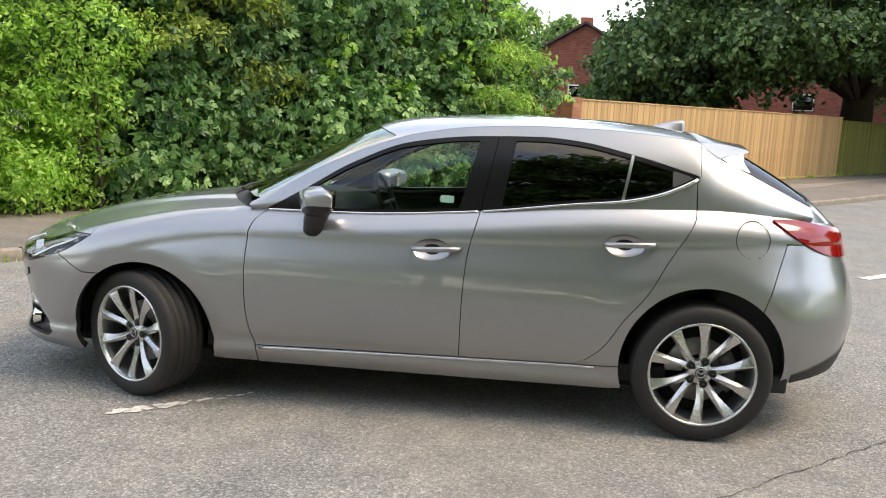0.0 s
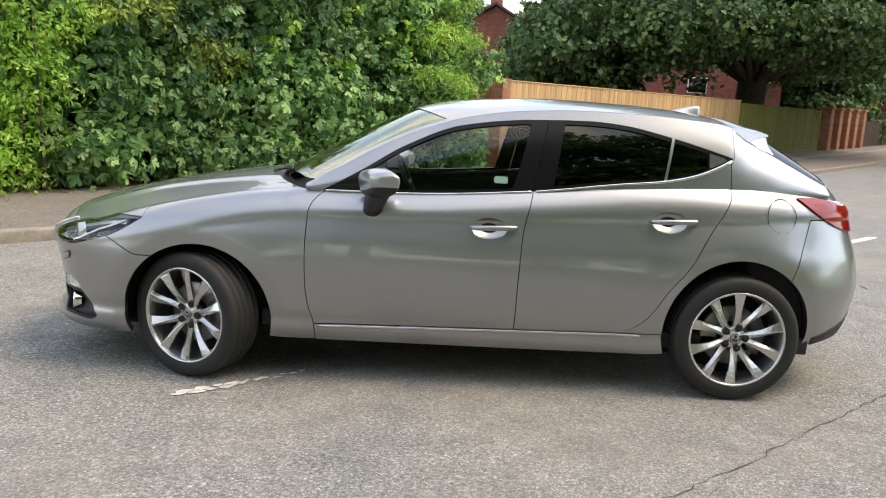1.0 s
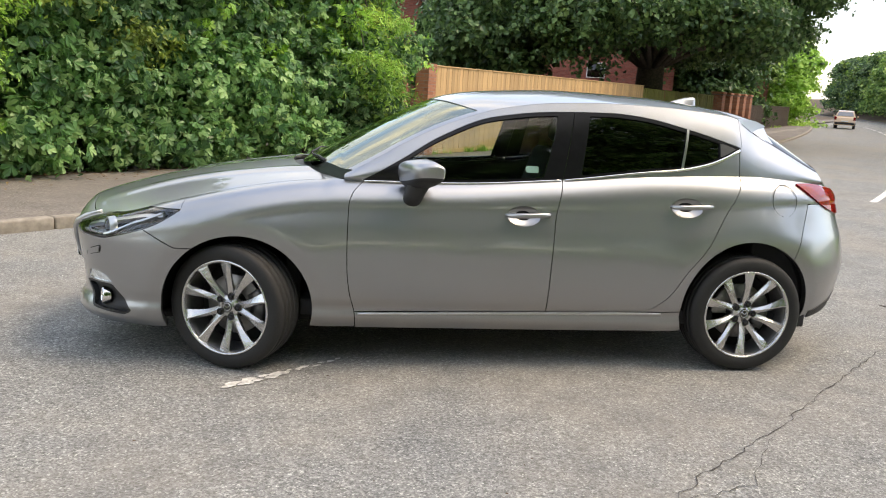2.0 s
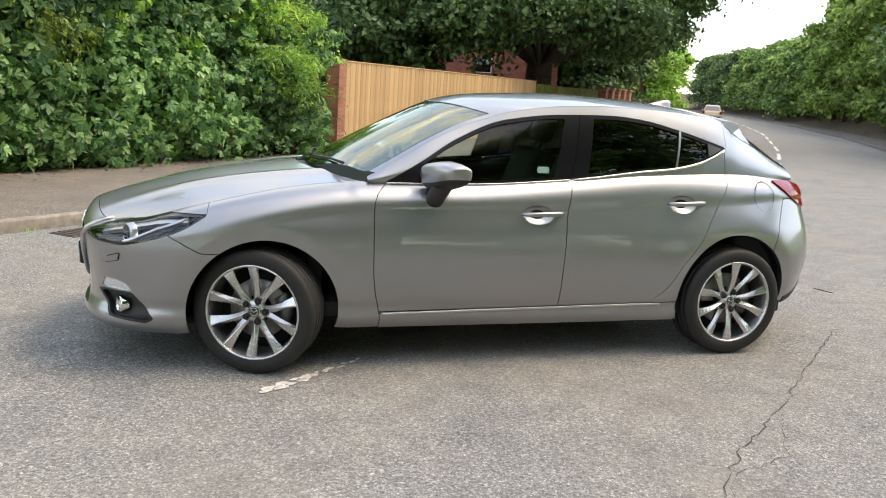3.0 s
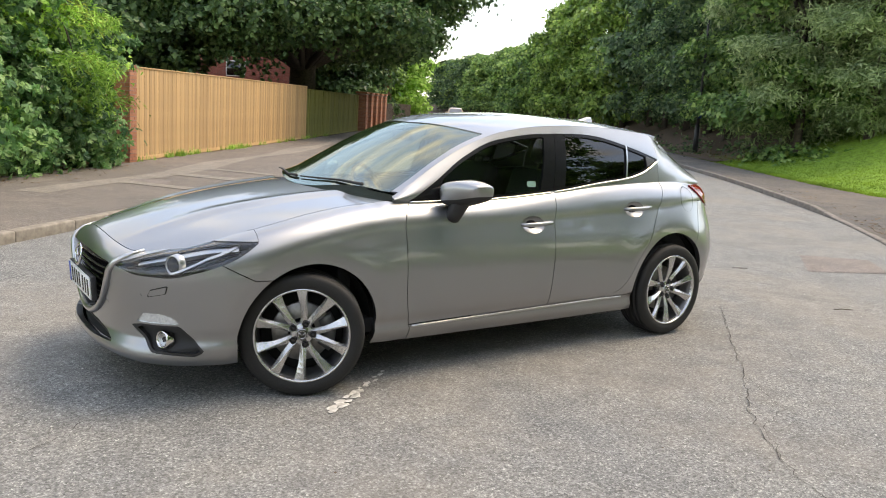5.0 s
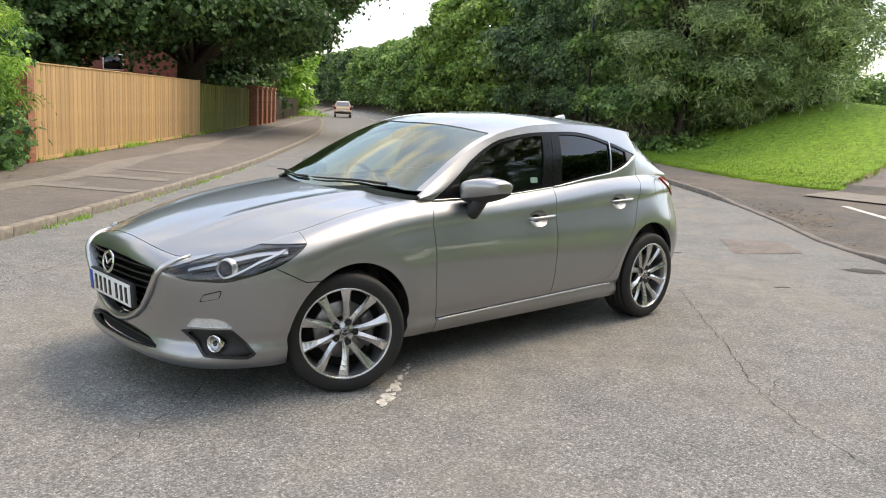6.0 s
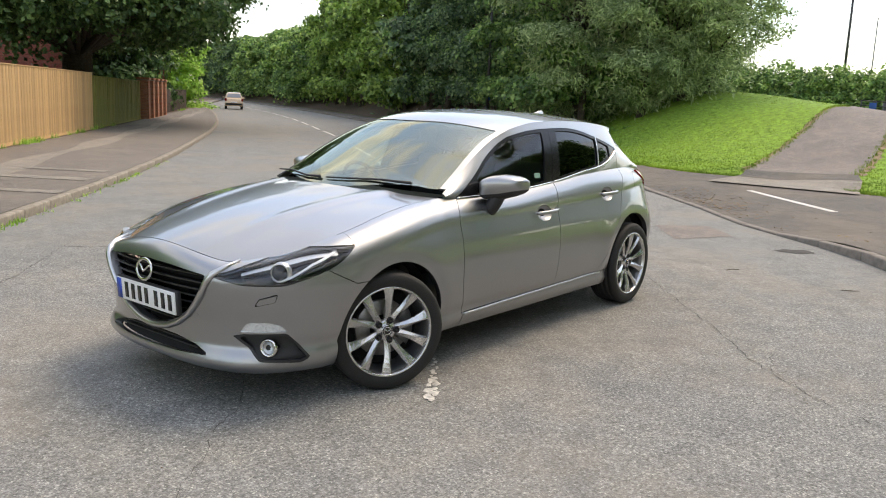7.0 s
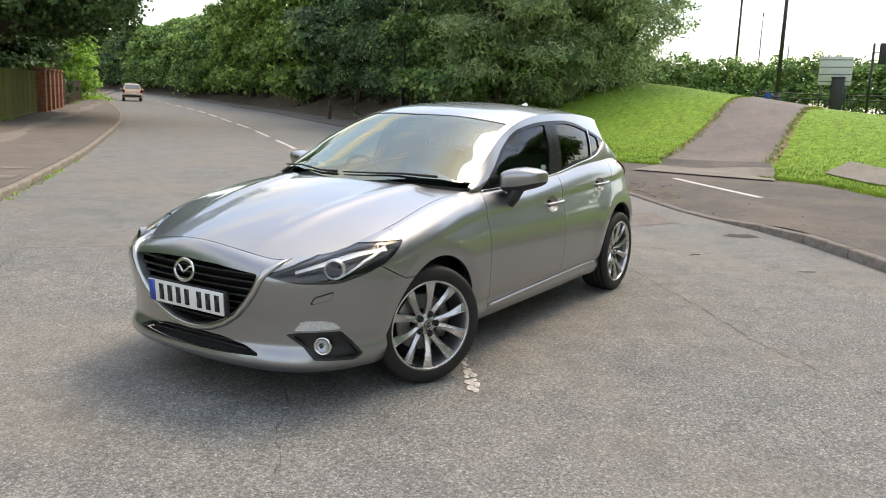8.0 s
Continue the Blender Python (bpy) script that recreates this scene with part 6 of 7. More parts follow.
# ---- fences on the near side ----
def board_fence(name, label, s0, s1, n, base0, top0, base1, top1, wood, board=0.125, rail_gap=1.83, cap=True, wobble=0.0):
    ob = thing(name, label, "fence")
    k = int((s1 - s0) / board)
    a = spot(s0, n)
    ang = math.degrees(math.atan2(AHEAD[1], AHEAD[0]))
    bm = bmesh.new()
    box(bm, (-board / 2 + 0.002, -0.009, 0), (board / 2 - 0.002, 0.009, 1.0), 0.004)
    me = None
    for i in range(k):
        t = (i + 0.5) / k
        p = spot(s0 + (s1 - s0) * t, n)
        lo, hi = base0 + (base1 - base0) * t, top0 + (top1 - top0) * t
        if me is None:
            first = part("board", bm, wood, ob, smooth=False)
            me = first.data
            o = first
        else:
            o = new("board", me)
            o.parent = ob
        off = 0.005 if i % 2 else 0.0
        o.matrix_basis = Matrix.Translation((p[0] + off * ACROSS[0], p[1] + off * ACROSS[1], lo)) @ pose(0, 0, 0, rng.uniform(-wobble, wobble), rng.uniform(-wobble, wobble), ang) @ Matrix.Diagonal((1.0, 1.0, hi - lo - 0.02, 1))
    for j in range(int((s1 - s0) / rail_gap) + 2):
        t = min(1.0, j * rail_gap / (s1 - s0))
        p = spot(s0 + (s1 - s0) * t, n - 0.07)
        lo, hi = base0 + (base1 - base0) * t, top0 + (top1 - top0) * t
        o = part("post", box(bmesh.new(), (-0.05, -0.05, -0.2), (0.05, 0.05, hi - lo), 0.006), wood, ob)
        o.matrix_basis = Matrix.Translation((p[0], p[1], lo)) @ pose(0, 0, 0, 0, 0, ang)
    if cap:
        p0, p1 = spot(s0, n, top0 - 0.02), spot(s1, n, top1 - 0.02)
        d = Vector(p1 - p0)
        bm = box(bmesh.new(), (0, -0.03, 0), (d.length, 0.03, 0.03), 0.006)
        bm.transform(Matrix.Translation(p0) @ d.to_track_quat("X", "Z").to_matrix().to_4x4())
        part("capping_rail", bm, wood, ob)
    p0, p1 = spot(s0, n + 0.012, base0 - 0.03), spot(s1, n + 0.012, base1 - 0.03)
    d = Vector(p1 - p0)
    bm = box(bmesh.new(), (0, -0.012, -0.1), (d.length, 0.012, 0.14), 0.004)
    bm.transform(Matrix.Translation(p0) @ d.to_track_quat("X", "Z").to_matrix().to_4x4())
    part("gravel_board", bm, wood, ob)
    return ob


FENCE_N = -7.32
board_fence("timber_fence", "tall pale new timber close-board fence", 11.2, 26.6, FENCE_N, 0.09, 2.07, 0.24, 2.32, FENCE_WOOD)
board_fence("old_timber_fence", "green-stained old timber panel fence", 26.7, 38.4, FENCE_N, 0.24, 2.22, 0.40, 2.36, FENCE_OLD, board=0.15, wobble=0.5)
board_fence("brown_fence", "dark brown timber fence", 47.6, 66.0, FENCE_N - 0.2, 0.5, 2.1, 0.85, 2.4, FENCE_BROWN, board=0.2)


def boxes_ob(name, lows, highs, material, parent, label=""):
    """Many plain boxes as one mesh."""
    lo, hi = np.array(lows, float), np.array(highs, float)
    pick = np.array([(0, 0, 0), (1, 0, 0), (1, 1, 0), (0, 1, 0), (0, 0, 1), (1, 0, 1), (1, 1, 1), (0, 1, 1)])
    v = lo[:, None, :] * (1 - pick) + hi[:, None, :] * pick
    f = np.array([(0, 3, 2, 1), (4, 5, 6, 7), (0, 1, 5, 4), (1, 2, 6, 5), (2, 3, 7, 6), (3, 0, 4, 7)])
    ob = arrays_ob(name, v.reshape(-1, 3), (f[None] + 8 * np.arange(len(lo))[:, None, None]).reshape(-1, 4), material)
    ob.parent = parent
    if label:
        ob["label"] = label
    return ob


def brick_stack(parent, lo, hi, material, course=0.075, length=0.225, joint=0.01, proud=0.004):
    """Bricks on all four sides of an upright block, joints set back."""
    part("core", box(bmesh.new(), (lo[0] + proud, lo[1] + proud, lo[2]), (hi[0] - proud, hi[1] - proud, hi[2] - 0.003)), MORTAR, parent)
    lows, highs = [], []
    row, z = 0, lo[2]
    while z + course - joint <= hi[2] + 1e-6:
        for side in range(4):
            ax = 0 if side in (0, 2) else 1
            a0, a1 = lo[ax], hi[ax]
            x = a0 - (length / 2 if row % 2 else 0)
            while x < a1:
                b0, b1 = max(x, a0), min(x + length - joint, a1)
                if b1 - b0 > 0.03:
                    l2, h2 = [0, 0, z], [0, 0, z + course - joint]
                    l2[ax], h2[ax] = b0, b1
                    o = 1 - ax
                    l2[o], h2[o] = (lo[o], lo[o] + 0.02) if side in (0, 1) else (hi[o] - 0.02, hi[o])
                    lows.append(l2), highs.append(h2)
                x += length
        z += course
        row += 1
    return tagged(boxes_ob("brickwork", lows, highs, material, parent), kind="stuff")


ang = math.degrees(math.atan2(AHEAD[1], AHEAD[0]))
# brick pier at the pale fence's near end, with a bit of wall behind
p = spot(11.0, FENCE_N - 0.02)
ob = thing("brick_pier", "weathered orange brick gate pier beside the fence", "pier", (p[0], p[1], 0.08), turn=ang)
brick_stack(ob, (-0.165, -0.165, 0), (0.165, 0.165, 2.02), BRICK_ORANGE)
p = spot(9.6, FENCE_N - 0.35)
ob = thing("brick_wall", "low orange brick garden wall behind the shrubs", "wall", (p[0], p[1], 0.08), turn=ang)
brick_stack(ob, (-1.0, -0.11, 0), (1.05, 0.11, 1.95), BRICK_ORANGE)
for i in range(5):
    s = 39.0 + 1.85 * i
    p = spot(s, FENCE_N + 0.1)
    ob = thing("brick_pier", "orange brick boundary pier with stepped cap", "pier", (p[0], p[1], float(road_z(s)) + STEP), group="brick boundary piers", turn=ang)
    brick_stack(ob, (-0.34, -0.28, 0), (0.34, 0.28, 2.0), BRICK_ORANGE)
    part("cap", box(bmesh.new(), (-0.38, -0.32, 1.995), (0.38, 0.32, 2.10), 0.01), BRICK_ORANGE, ob)
    if i < 4:
        p = spot(s + 0.925, FENCE_N - 0.05)
        o2 = thing("panel_fence", "reddish timber infill panel between brick piers", "fence", (p[0], p[1], float(road_z(s)) + STEP), group="panels between the piers", turn=ang)
        for j in range(4):
            part("board", box(bmesh.new(), (-0.585 + 0.2925 * j, -0.02, 0.0), (-0.585 + 0.2925 * (j + 1) - 0.008, 0.02, 1.72), 0.004), FENCE_BROWN, o2)

# ---- near side trees behind the fence ----
oak = tree("oak_tree", "huge dark spreading oak behind the fence", on_land(33.3, -9.2), 13.5, 8.6, 48, 60000, 0.23, SPRAY, LEAF_DARK, 0.62, low=0.36)
low_branches = []
for i in range(22):
    a = 2 * math.pi * i / 22
    c = spot(33.3 + 10.0 * math.cos(a) * rng.uniform(0.6, 1.0), -9.2 + 6.5 * math.sin(a) * rng.uniform(0.6, 1.0))
    low_branches.append((c[0], c[1], rng.uniform(4.5, 5.6), 1.9, 1.9, 0.8))
outer = []
for i in range(30):
    a = 2 * math.pi * i / 30
    x, y, z = on_land(33.3, -9.2)
    outer.append((x + 6.6 * math.cos(a), y + 6.6 * math.sin(a), rng.uniform(5.8, 9.8), 1.7, 1.7, 1.0))
for x, y, z in ((4.4, 26.0, 5.0), (4.0, 27.0, 7.4), (4.6, 26.6, 9.4), (6.2, 25.2, 3.9), (5.6, 25.4, 6.4), (8.0, 24.6, 6.0), (3.6, 25.6, 3.5), (8.4, 26.0, 4.0), (9.6, 27.0, 4.4), (7.0, 27.0, 5.0), (5.0, 28.0, 4.6), (11.0, 28.0, 5.6)):
    outer.append((x, y, z, 1.8, 1.8, 1.4))
foliage("outer_crown", outer, 40000, 0.22, SPRAY, LEAF_DARK, oak, "outer boughs", up=0.6)
foliage("lower_crown", low_branches, 42000, 0.22, SPRAY, LEAF_DARK, oak, "low drooping boughs", up=0.5)
for c in low_branches:
    x, y, z = on_land(33.3, -9.2)
    part("bough", tube(bmesh.new(), [(x, y, 3.2), (x + (c[0] - x) * 0.35, y + (c[1] - y) * 0.35, 4.4), (c[0], c[1], c[2])], [0.20, 0.12, 0.03], 7), BARK, oak)
ob = thing("garden_hedge", "bright green clipped garden hedge", "hedge")
foliage("leaves", [(*spot(s, -7.3 + 0.2 * math.sin(3 * s)), float(road_z(s)) + z, 1.3, 1.3, 1.1) for s in np.arange(66.5, 80, 1.1) for z in (0.9, 1.9)], 14000, 0.22, SPRAY, LEAF_LIGHT, ob, shell=0.3)
for s, n, h, w, lf in ((52, -12, 9, 4.0, LEAF_DARK), (62, -12, 10, 4.5, LEAF_WOOD), (74, -13, 10, 5, LEAF_DARK), (88, -18, 11, 5.5, LEAF_WOOD), (104, -24, 12, 6, LEAF_WOOD), (46, -34, 9, 4, LEAF_WOOD), (122, -33, 12, 7, LEAF_WOOD), (54, -10.6, 8.0, 4.0, LEAF_DARK), (70, -10.2, 7.5, 3.6, LEAF_LIGHT), (79, -10.5, 8.5, 4.0, LEAF_LIGHT)):
    tree("garden_tree", "leafy green tree beyond the gardens", on_land(s, n), h, w, 16, 11000, 0.34, SPRAY, lf, 0.22, low=0.12, group="trees along the near side")

# ---- wood on the far side ----
def wood_leaf(s):
    """The kind of leaf along the wood: shady alders first, fresh green limes beyond, mixed trees at the bend."""
    if s < 34:
        return LEAF_WOOD
    if s < 55:
        return LEAF_SHADY
    if s < 88:
        return LEAF_FRESH if int(s * 7) % 4 else LEAF_SHADY
    return LEAF_WOOD if s < 126 else LEAF_SHADY


spec = []
for i, s in enumerate(np.arange(27.0, 150, 4.6)):
    spec.append((s, grass_edge(s) + 2.6 + rng.uniform(-0.4, 0.8), rng.uniform(11.5, 13.5) if s < 86 else rng.uniform(8.4, 9.6), rng.uniform(3.2, 4.0)))
for s, n, h, w in spec:
    near = s < 50
    tree("wood_tree", "broad green woodland tree leafy to the ground", on_land(s, n), h, w, 22 if near else 14, 22000 if near else 9000, 0.21 if near else 0.38, SPRAY,
         wood_leaf(s), 0.17, low=0.05, group="trees along the far side", second=LEAF_FRESH if s > 52 else LEAF_WOOD)
for s, n, h in ((26.2, 11.6, 10.5), (24.4, 13.4, 10.5), (24.6, 15.2, 9.5), (28.5, 14.0, 11.0), (27.5, 16.5, 11)):
    tree("willow_tree", "grey-green willow with hanging sprays", on_land(s, n), h, 3.0, 28, 24000, 0.26, SLIM, LEAF_WILLOW, 0.14, low=0.03, group="willows at the wood's edge", second=LEAF_WILLOW)
birch = tree("birch_tree", "open-crowned tree at the wood's end with thin arching branches", on_land(24.6, 16.3), 10.5, 3.6, 26, 15000, 0.17, OVAL, LEAF_WILLOW, 0.10, low=0.14)
arch = []
bx, by, bz = on_land(24.6, 16.3)
for k, (reach, top, side) in enumerate(((4.6, 6.6, 0.3), (5.4, 8.0, -0.6), (3.6, 7.6, 0.8), (4.2, 9.2, 0.0), (2.6, 9.6, -0.8), (5.0, 9.4, 0.9))):
    ex, ey = bx + 0.53 * reach + 0.85 * side, by - 0.85 * reach + 0.53 * side
    line = [(bx, by, bz + 0.3), (bx + (ex - bx) * 0.25, by + (ey - by) * 0.25, bz + top * 0.55), (bx + (ex - bx) * 0.6, by + (ey - by) * 0.6, bz + top * 0.9), (ex, ey, bz + top)]
    part("bough", tube(bmesh.new(), line, [0.09, 0.06, 0.035, 0.012], 7), BARK, birch)
    for f in (0.55, 0.8, 1.0):
        q = [bx + (ex - bx) * f, by + (ey - by) * f, bz + top * (0.72 + 0.28 * f)]
        arch += [(q[0], q[1], q[2] - 0.1, 0.9, 0.9, 0.55), (q[0] + 0.3, q[1] + 0.3, q[2] - 0.8, 0.6, 0.6, 0.5)]
foliage("arching_leaves", arch, 17000, 0.13, SLIM, LEAF_WOOD, birch, "small leaves on arching branches", shell=0.0)
ob = thing("undergrowth", "tangled bramble and ivy at the wood's foot", "undergrowth", kind="stuff")
foliage("leaves", [(*spot(s, grass_edge(s) + 1.4 + rng.uniform(-0.3, 0.6)), float(ground_z(s, grass_edge(s) + 1.2)) + 0.45, 1.0, 1.0, 0.8) for s in np.arange(25, 90, 0.9)] + [(*spot(s, grass_edge(s) + 0.45 + rng.uniform(-0.2, 0.4)), float(ground_z(s, grass_edge(s) + 0.5)) + 0.2, 0.7, 0.7, 0.45) for s in np.arange(29.5, 90, 0.8)] + [(*spot(s, grass_edge(s) + 2.6 + rng.uniform(-0.5, 0.5)), float(ground_z(s, grass_edge(s) + 2.6)) + 0.9, 1.2, 1.2, 1.0) for s in np.arange(26, 120, 1.1)], 70000, 0.17, SPRAY, LEAF_SHADY, ob)
foliage("dry_stalks", [(*spot(s, grass_edge(s) + 0.9), float(ground_z(s, grass_edge(s) + 0.9)) + 0.5, 0.6, 0.6, 0.6) for s in np.arange(27, 33, 0.7)], 4500, 0.16, SLIM, LEAF_DRY, ob, droop=-0.6)
ob = thing("undergrowth", "bramble and ivy under the willows", "undergrowth", kind="stuff")
foliage("leaves", [(*spot(s, n), float(ground_z(s, n)) + 0.5, 1.2, 1.2, 1.0) for s, n in ((26.0, 10.6), (25.0, 11.4), (24.0, 12.4), (23.0, 13.4), (23.0, 14.5), (23.0, 15.6), (22.8, 16.6), (24.5, 13.2), (24, 15))], 14000, 0.17, SPRAY, LEAF_WOOD, ob)
foliage("tall_leaves", [(*spot(s, n), float(ground_z(s, n)) + 1.7, 1.3, 1.3, 1.1) for s, n in ((26.4, 11.4), (25.4, 12.2), (24.6, 13.2), (24.0, 14.3), (24.0, 15.4), (24.2, 16.4))], 12000, 0.20, SPRAY, LEAF_WOOD, ob, "taller bramble")

# far hedge behind the bank
ob = thing("field_hedge", "long bushy hedge along the top of the bank", "hedge")
cl = []
for t in np.linspace(0, 1, 64):
    x, y = 58 + 5 * math.sin(5 * t), 40 - 72 * t
    s, n = x * AHEAD[0] + y * AHEAD[1], x * ACROSS[0] + y * ACROSS[1]
    g = float(ground_z(s, n))
    cl += [(x, y, g + 1.0, 2.2, 2.2, 1.8), (x + 0.5, y, g + 2.5 + rng.uniform(-0.3, 0.5), 1.8, 1.8, 1.5)]
for i in range(0, len(cl), 32):
    foliage("bush", cl[i:i + 32], 37500, 0.24, SPRAY, LEAF_WOOD, ob, up=0.6)
for x, y, z, *_ in cl[::8]:
    part("stem", tube(bmesh.new(), [(x, y, z - 1.1), (x + 0.1, y, z), (x + 0.3, y, z + 1.2)], [0.08, 0.06, 0.02], 6), BARK, ob)

# woods and gardens behind the camera's way
for i, (x, y, h, w) in enumerate(((-26, -29, 9, 5), (-17, -30, 10, 5), (-8, -31, 11, 5.5), (2, -29, 9, 5), (11, -30, 10, 5), (20, -27, 9, 4.5), (29, -24, 8, 4.5))):
    s, n = x * AHEAD[0] + y * AHEAD[1], x * ACROSS[0] + y * ACROSS[1]
    tree("roadside_tree", "tall leafy tree standing beside the road", (x, y, float(ground_z(s, n))), h, w, 14, 6000, 0.42, SPRAY, LEAF_WOOD, 0.25, low=0.12, group="trees behind")

for s, n, h, w in ((4.5, 27.0, 9.5, 4.0), (1.0, 30.5, 10, 4.5), (6.0, 33.0, 9, 4), (-16, 9.8, 14, 5.0), (-10, 10.8, 13, 5.0), (-4.6, 12.5, 13, 5.0)):
    tree("roadside_tree", "tall leafy tree standing beside the road", on_land(s, n), h, w, 20, 12000, 0.36, SPRAY, LEAF_WOOD, 0.28, low=0.28, group="trees behind")
for s, n, h, w in ((4, -13.5, 5, 3), (11, -19.5, 5, 2.6), (24, -30, 9, 4.0), (28.0, -13.6, 7.5, 3.4), (25.5, -14.5, 5.5, 2.6)):
    tree("garden_tree", "leafy garden tree behind the fence", on_land(s, n), h, w, 16, 9000, 0.30, SPRAY, LEAF_DARK, 0.2, low=0.2, group="trees behind the fence")

# ---- kerbs ----
def kerb(name, label, line, side, s0, s1, far_s, material, grey):
    """Kerb stones along a line; side: -1 when the footway lies at lower n."""
    ob = thing(name, label, "kerb")
    bm = box(bmesh.new(), (-0.4535, -0.0625, -0.20), (0.4535, 0.0625, 0.0), 0.018)
    first = None
    s = s0
    while s < s1:
        e = s + 0.915 * 0.998
        a, b = spot(s, float(line(s)) + side * 0.0625, float(road_z(s)) + STEP + 0.004 - (float(kerb_drop(s)) if side > 0 else 0.0)), spot(e, float(line(e)) + side * 0.0625, float(road_z(e)) + STEP + 0.004 - (float(kerb_drop(e)) if side > 0 else 0.0))
        d = Vector(b - a)
        if first is None:
            first = o = part("kerb_stone", bm, material, ob)
        else:
            o = new("kerb_stone", first.data)
            o.parent = ob
        o.matrix_basis = Matrix.Translation((a + b) / 2) @ d.to_track_quat("X", "Z").to_matrix().to_4x4() @ pose(0, 0, rng.uniform(-0.004, 0.003), rng.uniform(-1.2, 1.2), 0, rng.uniform(-0.4, 0.4)) @ Matrix.Diagonal((d.length / 0.916, 1, 1, 1))
        s = e
    ss = np.concatenate([np.arange(-80, s0 + 2, 2.0), [s0]]), np.concatenate([[s], np.arange(s + 1, far_s, 2.0)])
    for arr in ss:
        for i, (x0, x1) in enumerate(((0.0, 0.125),)):
            st = strip("kerb_run", arr, lambda q: line(q) + side * x1 if side < 0 else line(q) + x0, lambda q: line(q) + x0 if side < 0 else line(q) + side * x1, 2, lambda q, n: road_z(q) + STEP + 0.003, material)
            st.parent = ob
            fc = strip("kerb_face", arr, lambda q: line(q) - 0.004, lambda q: line(q) + 0.004, 2, lambda q, n: road_z(q) + np.where((n - line(q)) * side > 0, STEP + 0.003, -0.05), material)
            fc.parent = ob
    return ob


kerb("kerb", "weathered sandy concrete kerb with weeds at its foot", kerb_left, -1, -9.0, 45.0, 180, KERB_MAT, False)
kerb("kerb", "chipped grey concrete kerb round the corner", kerb_right, 1, -8.0, 45.0, 180, KERB_GREY, True)

# ---- marks on the road ----
def flat_patch(name, pts, z, material, label, category, jag=0.0, kind=""):
    """A thin flat piece with an uneven outline."""
    bm = bmesh.new()
    outline = []
    for (x0, y0), (x1, y1) in zip(pts, pts[1:] + pts[:1]):
        k = max(1, int(math.hypot(x1 - x0, y1 - y0) / 0.035)) if jag else 1
        for i in range(k):
            t = i / k
            outline.append((x0 + (x1 - x0) * t + rng.uniform(-jag, jag), y0 + (y1 - y0) * t + rng.uniform(-jag, jag)))
    def zz(x, y):
        s, n = x * AHEAD[0] + y * AHEAD[1], x * ACROSS[0] + y * ACROSS[1]
        return float(road_z(s)) + float(lean(x, y)) + z
    f = bm.faces.new([bm.verts.new((x, y, zz(x, y))) for x, y in outline])
    if f.normal.z < 0 or f.calc_area() and (f.normal_update() or f.normal.z < 0):
        f.normal_flip()
    bmesh.ops.triangulate(bm, faces=bm.faces[:])
    return tagged(mesh_ob(name, bm, material, False), label, category, kind=kind)


for i, s in enumerate(np.arange(5.9, 78, 6.0)):
    k = np.linspace(s, s + 4.0 if s > 11 else s + 2.4, 5)
    mid = 0.5 * (kerb_left(k) + kerb_right(k)) + (0.02 if s > 11 else -0.55)
    a, b = spot(k, mid - 0.06), spot(k, mid + 0.06)
    flat_patch("road_line", [tuple(q[:2]) for q in a] + [tuple(q[:2]) for q in b[::-1]], 0.006, ROAD_PAINT, "worn white dash of the road's centre line", "road marking", 0.008)["group"] = "centre line dashes"
def flake(x, y, w, label="flaking remnant of white road paint"):
    """One ragged flake of old paint about w across."""
    pts = []
    for k in range(7):
        a = 2 * math.pi * (k + rng.uniform(-0.3, 0.3)) / 7
        r = w * rng.uniform(0.35, 0.75)
        pts.append((x + 1.25 * r * math.cos(a) * 0.8 - 0.4 * r * math.sin(a), y + 0.75 * r * math.cos(a) + 0.6 * r * math.sin(a)))
    flat_patch("road_line_remnant", pts, 0.005, ROAD_PAINT, label, "road marking", 0.006)["group"] = "paint remnants"


for t, off, w in ((0.02, 0.0, 0.07), (0.08, 0.02, 0.08), (0.14, -0.02, 0.07), (0.19, 0.02, 0.085), (0.25, -0.01, 0.06), (0.33, 0.02, 0.05), (0.38, -0.015, 0.075), (0.44, 0.01, 0.08), (0.50, -0.01, 0.06),
                  (0.56, 0.015, 0.04), (0.64, 0.0, 0.055), (0.71, 0.01, 0.045), (0.79, -0.01, 0.05), (0.87, 0.01, 0.035), (0.95, 0.0, 0.045), (1.04, 0.01, 0.03)):
    flake(-1.31 + 0.50 * t - 0.6 * off, -1.07 + 0.38 * t + 0.8 * off, 0.78 * w)
# white line on the far footway
flat_patch("footway_line", [(12.25, 1.98), (12.38, 1.88), (9.68, -0.38), (9.55, -0.28)], STEP + 0.006, ROAD_PAINT, "white painted line on the dark footway", "road marking", 0.006)
flat_patch("tarmac_patch", [(6.14, 1.15), (6.75, 0.62), (6.0, 0.0), (5.1, 0.40)], 0.004, PATH_MAT, "pinkish repaired square of tarmac by the kerb", "road patch", 0.02)
flat_patch("footway_slab", [(0.25, 9.35), (0.95, 9.35), (0.65, 8.65), (-0.05, 8.75)], STEP + 0.005, PATH_MAT, "pale square cover slab in the footway", "slab", 0.006)


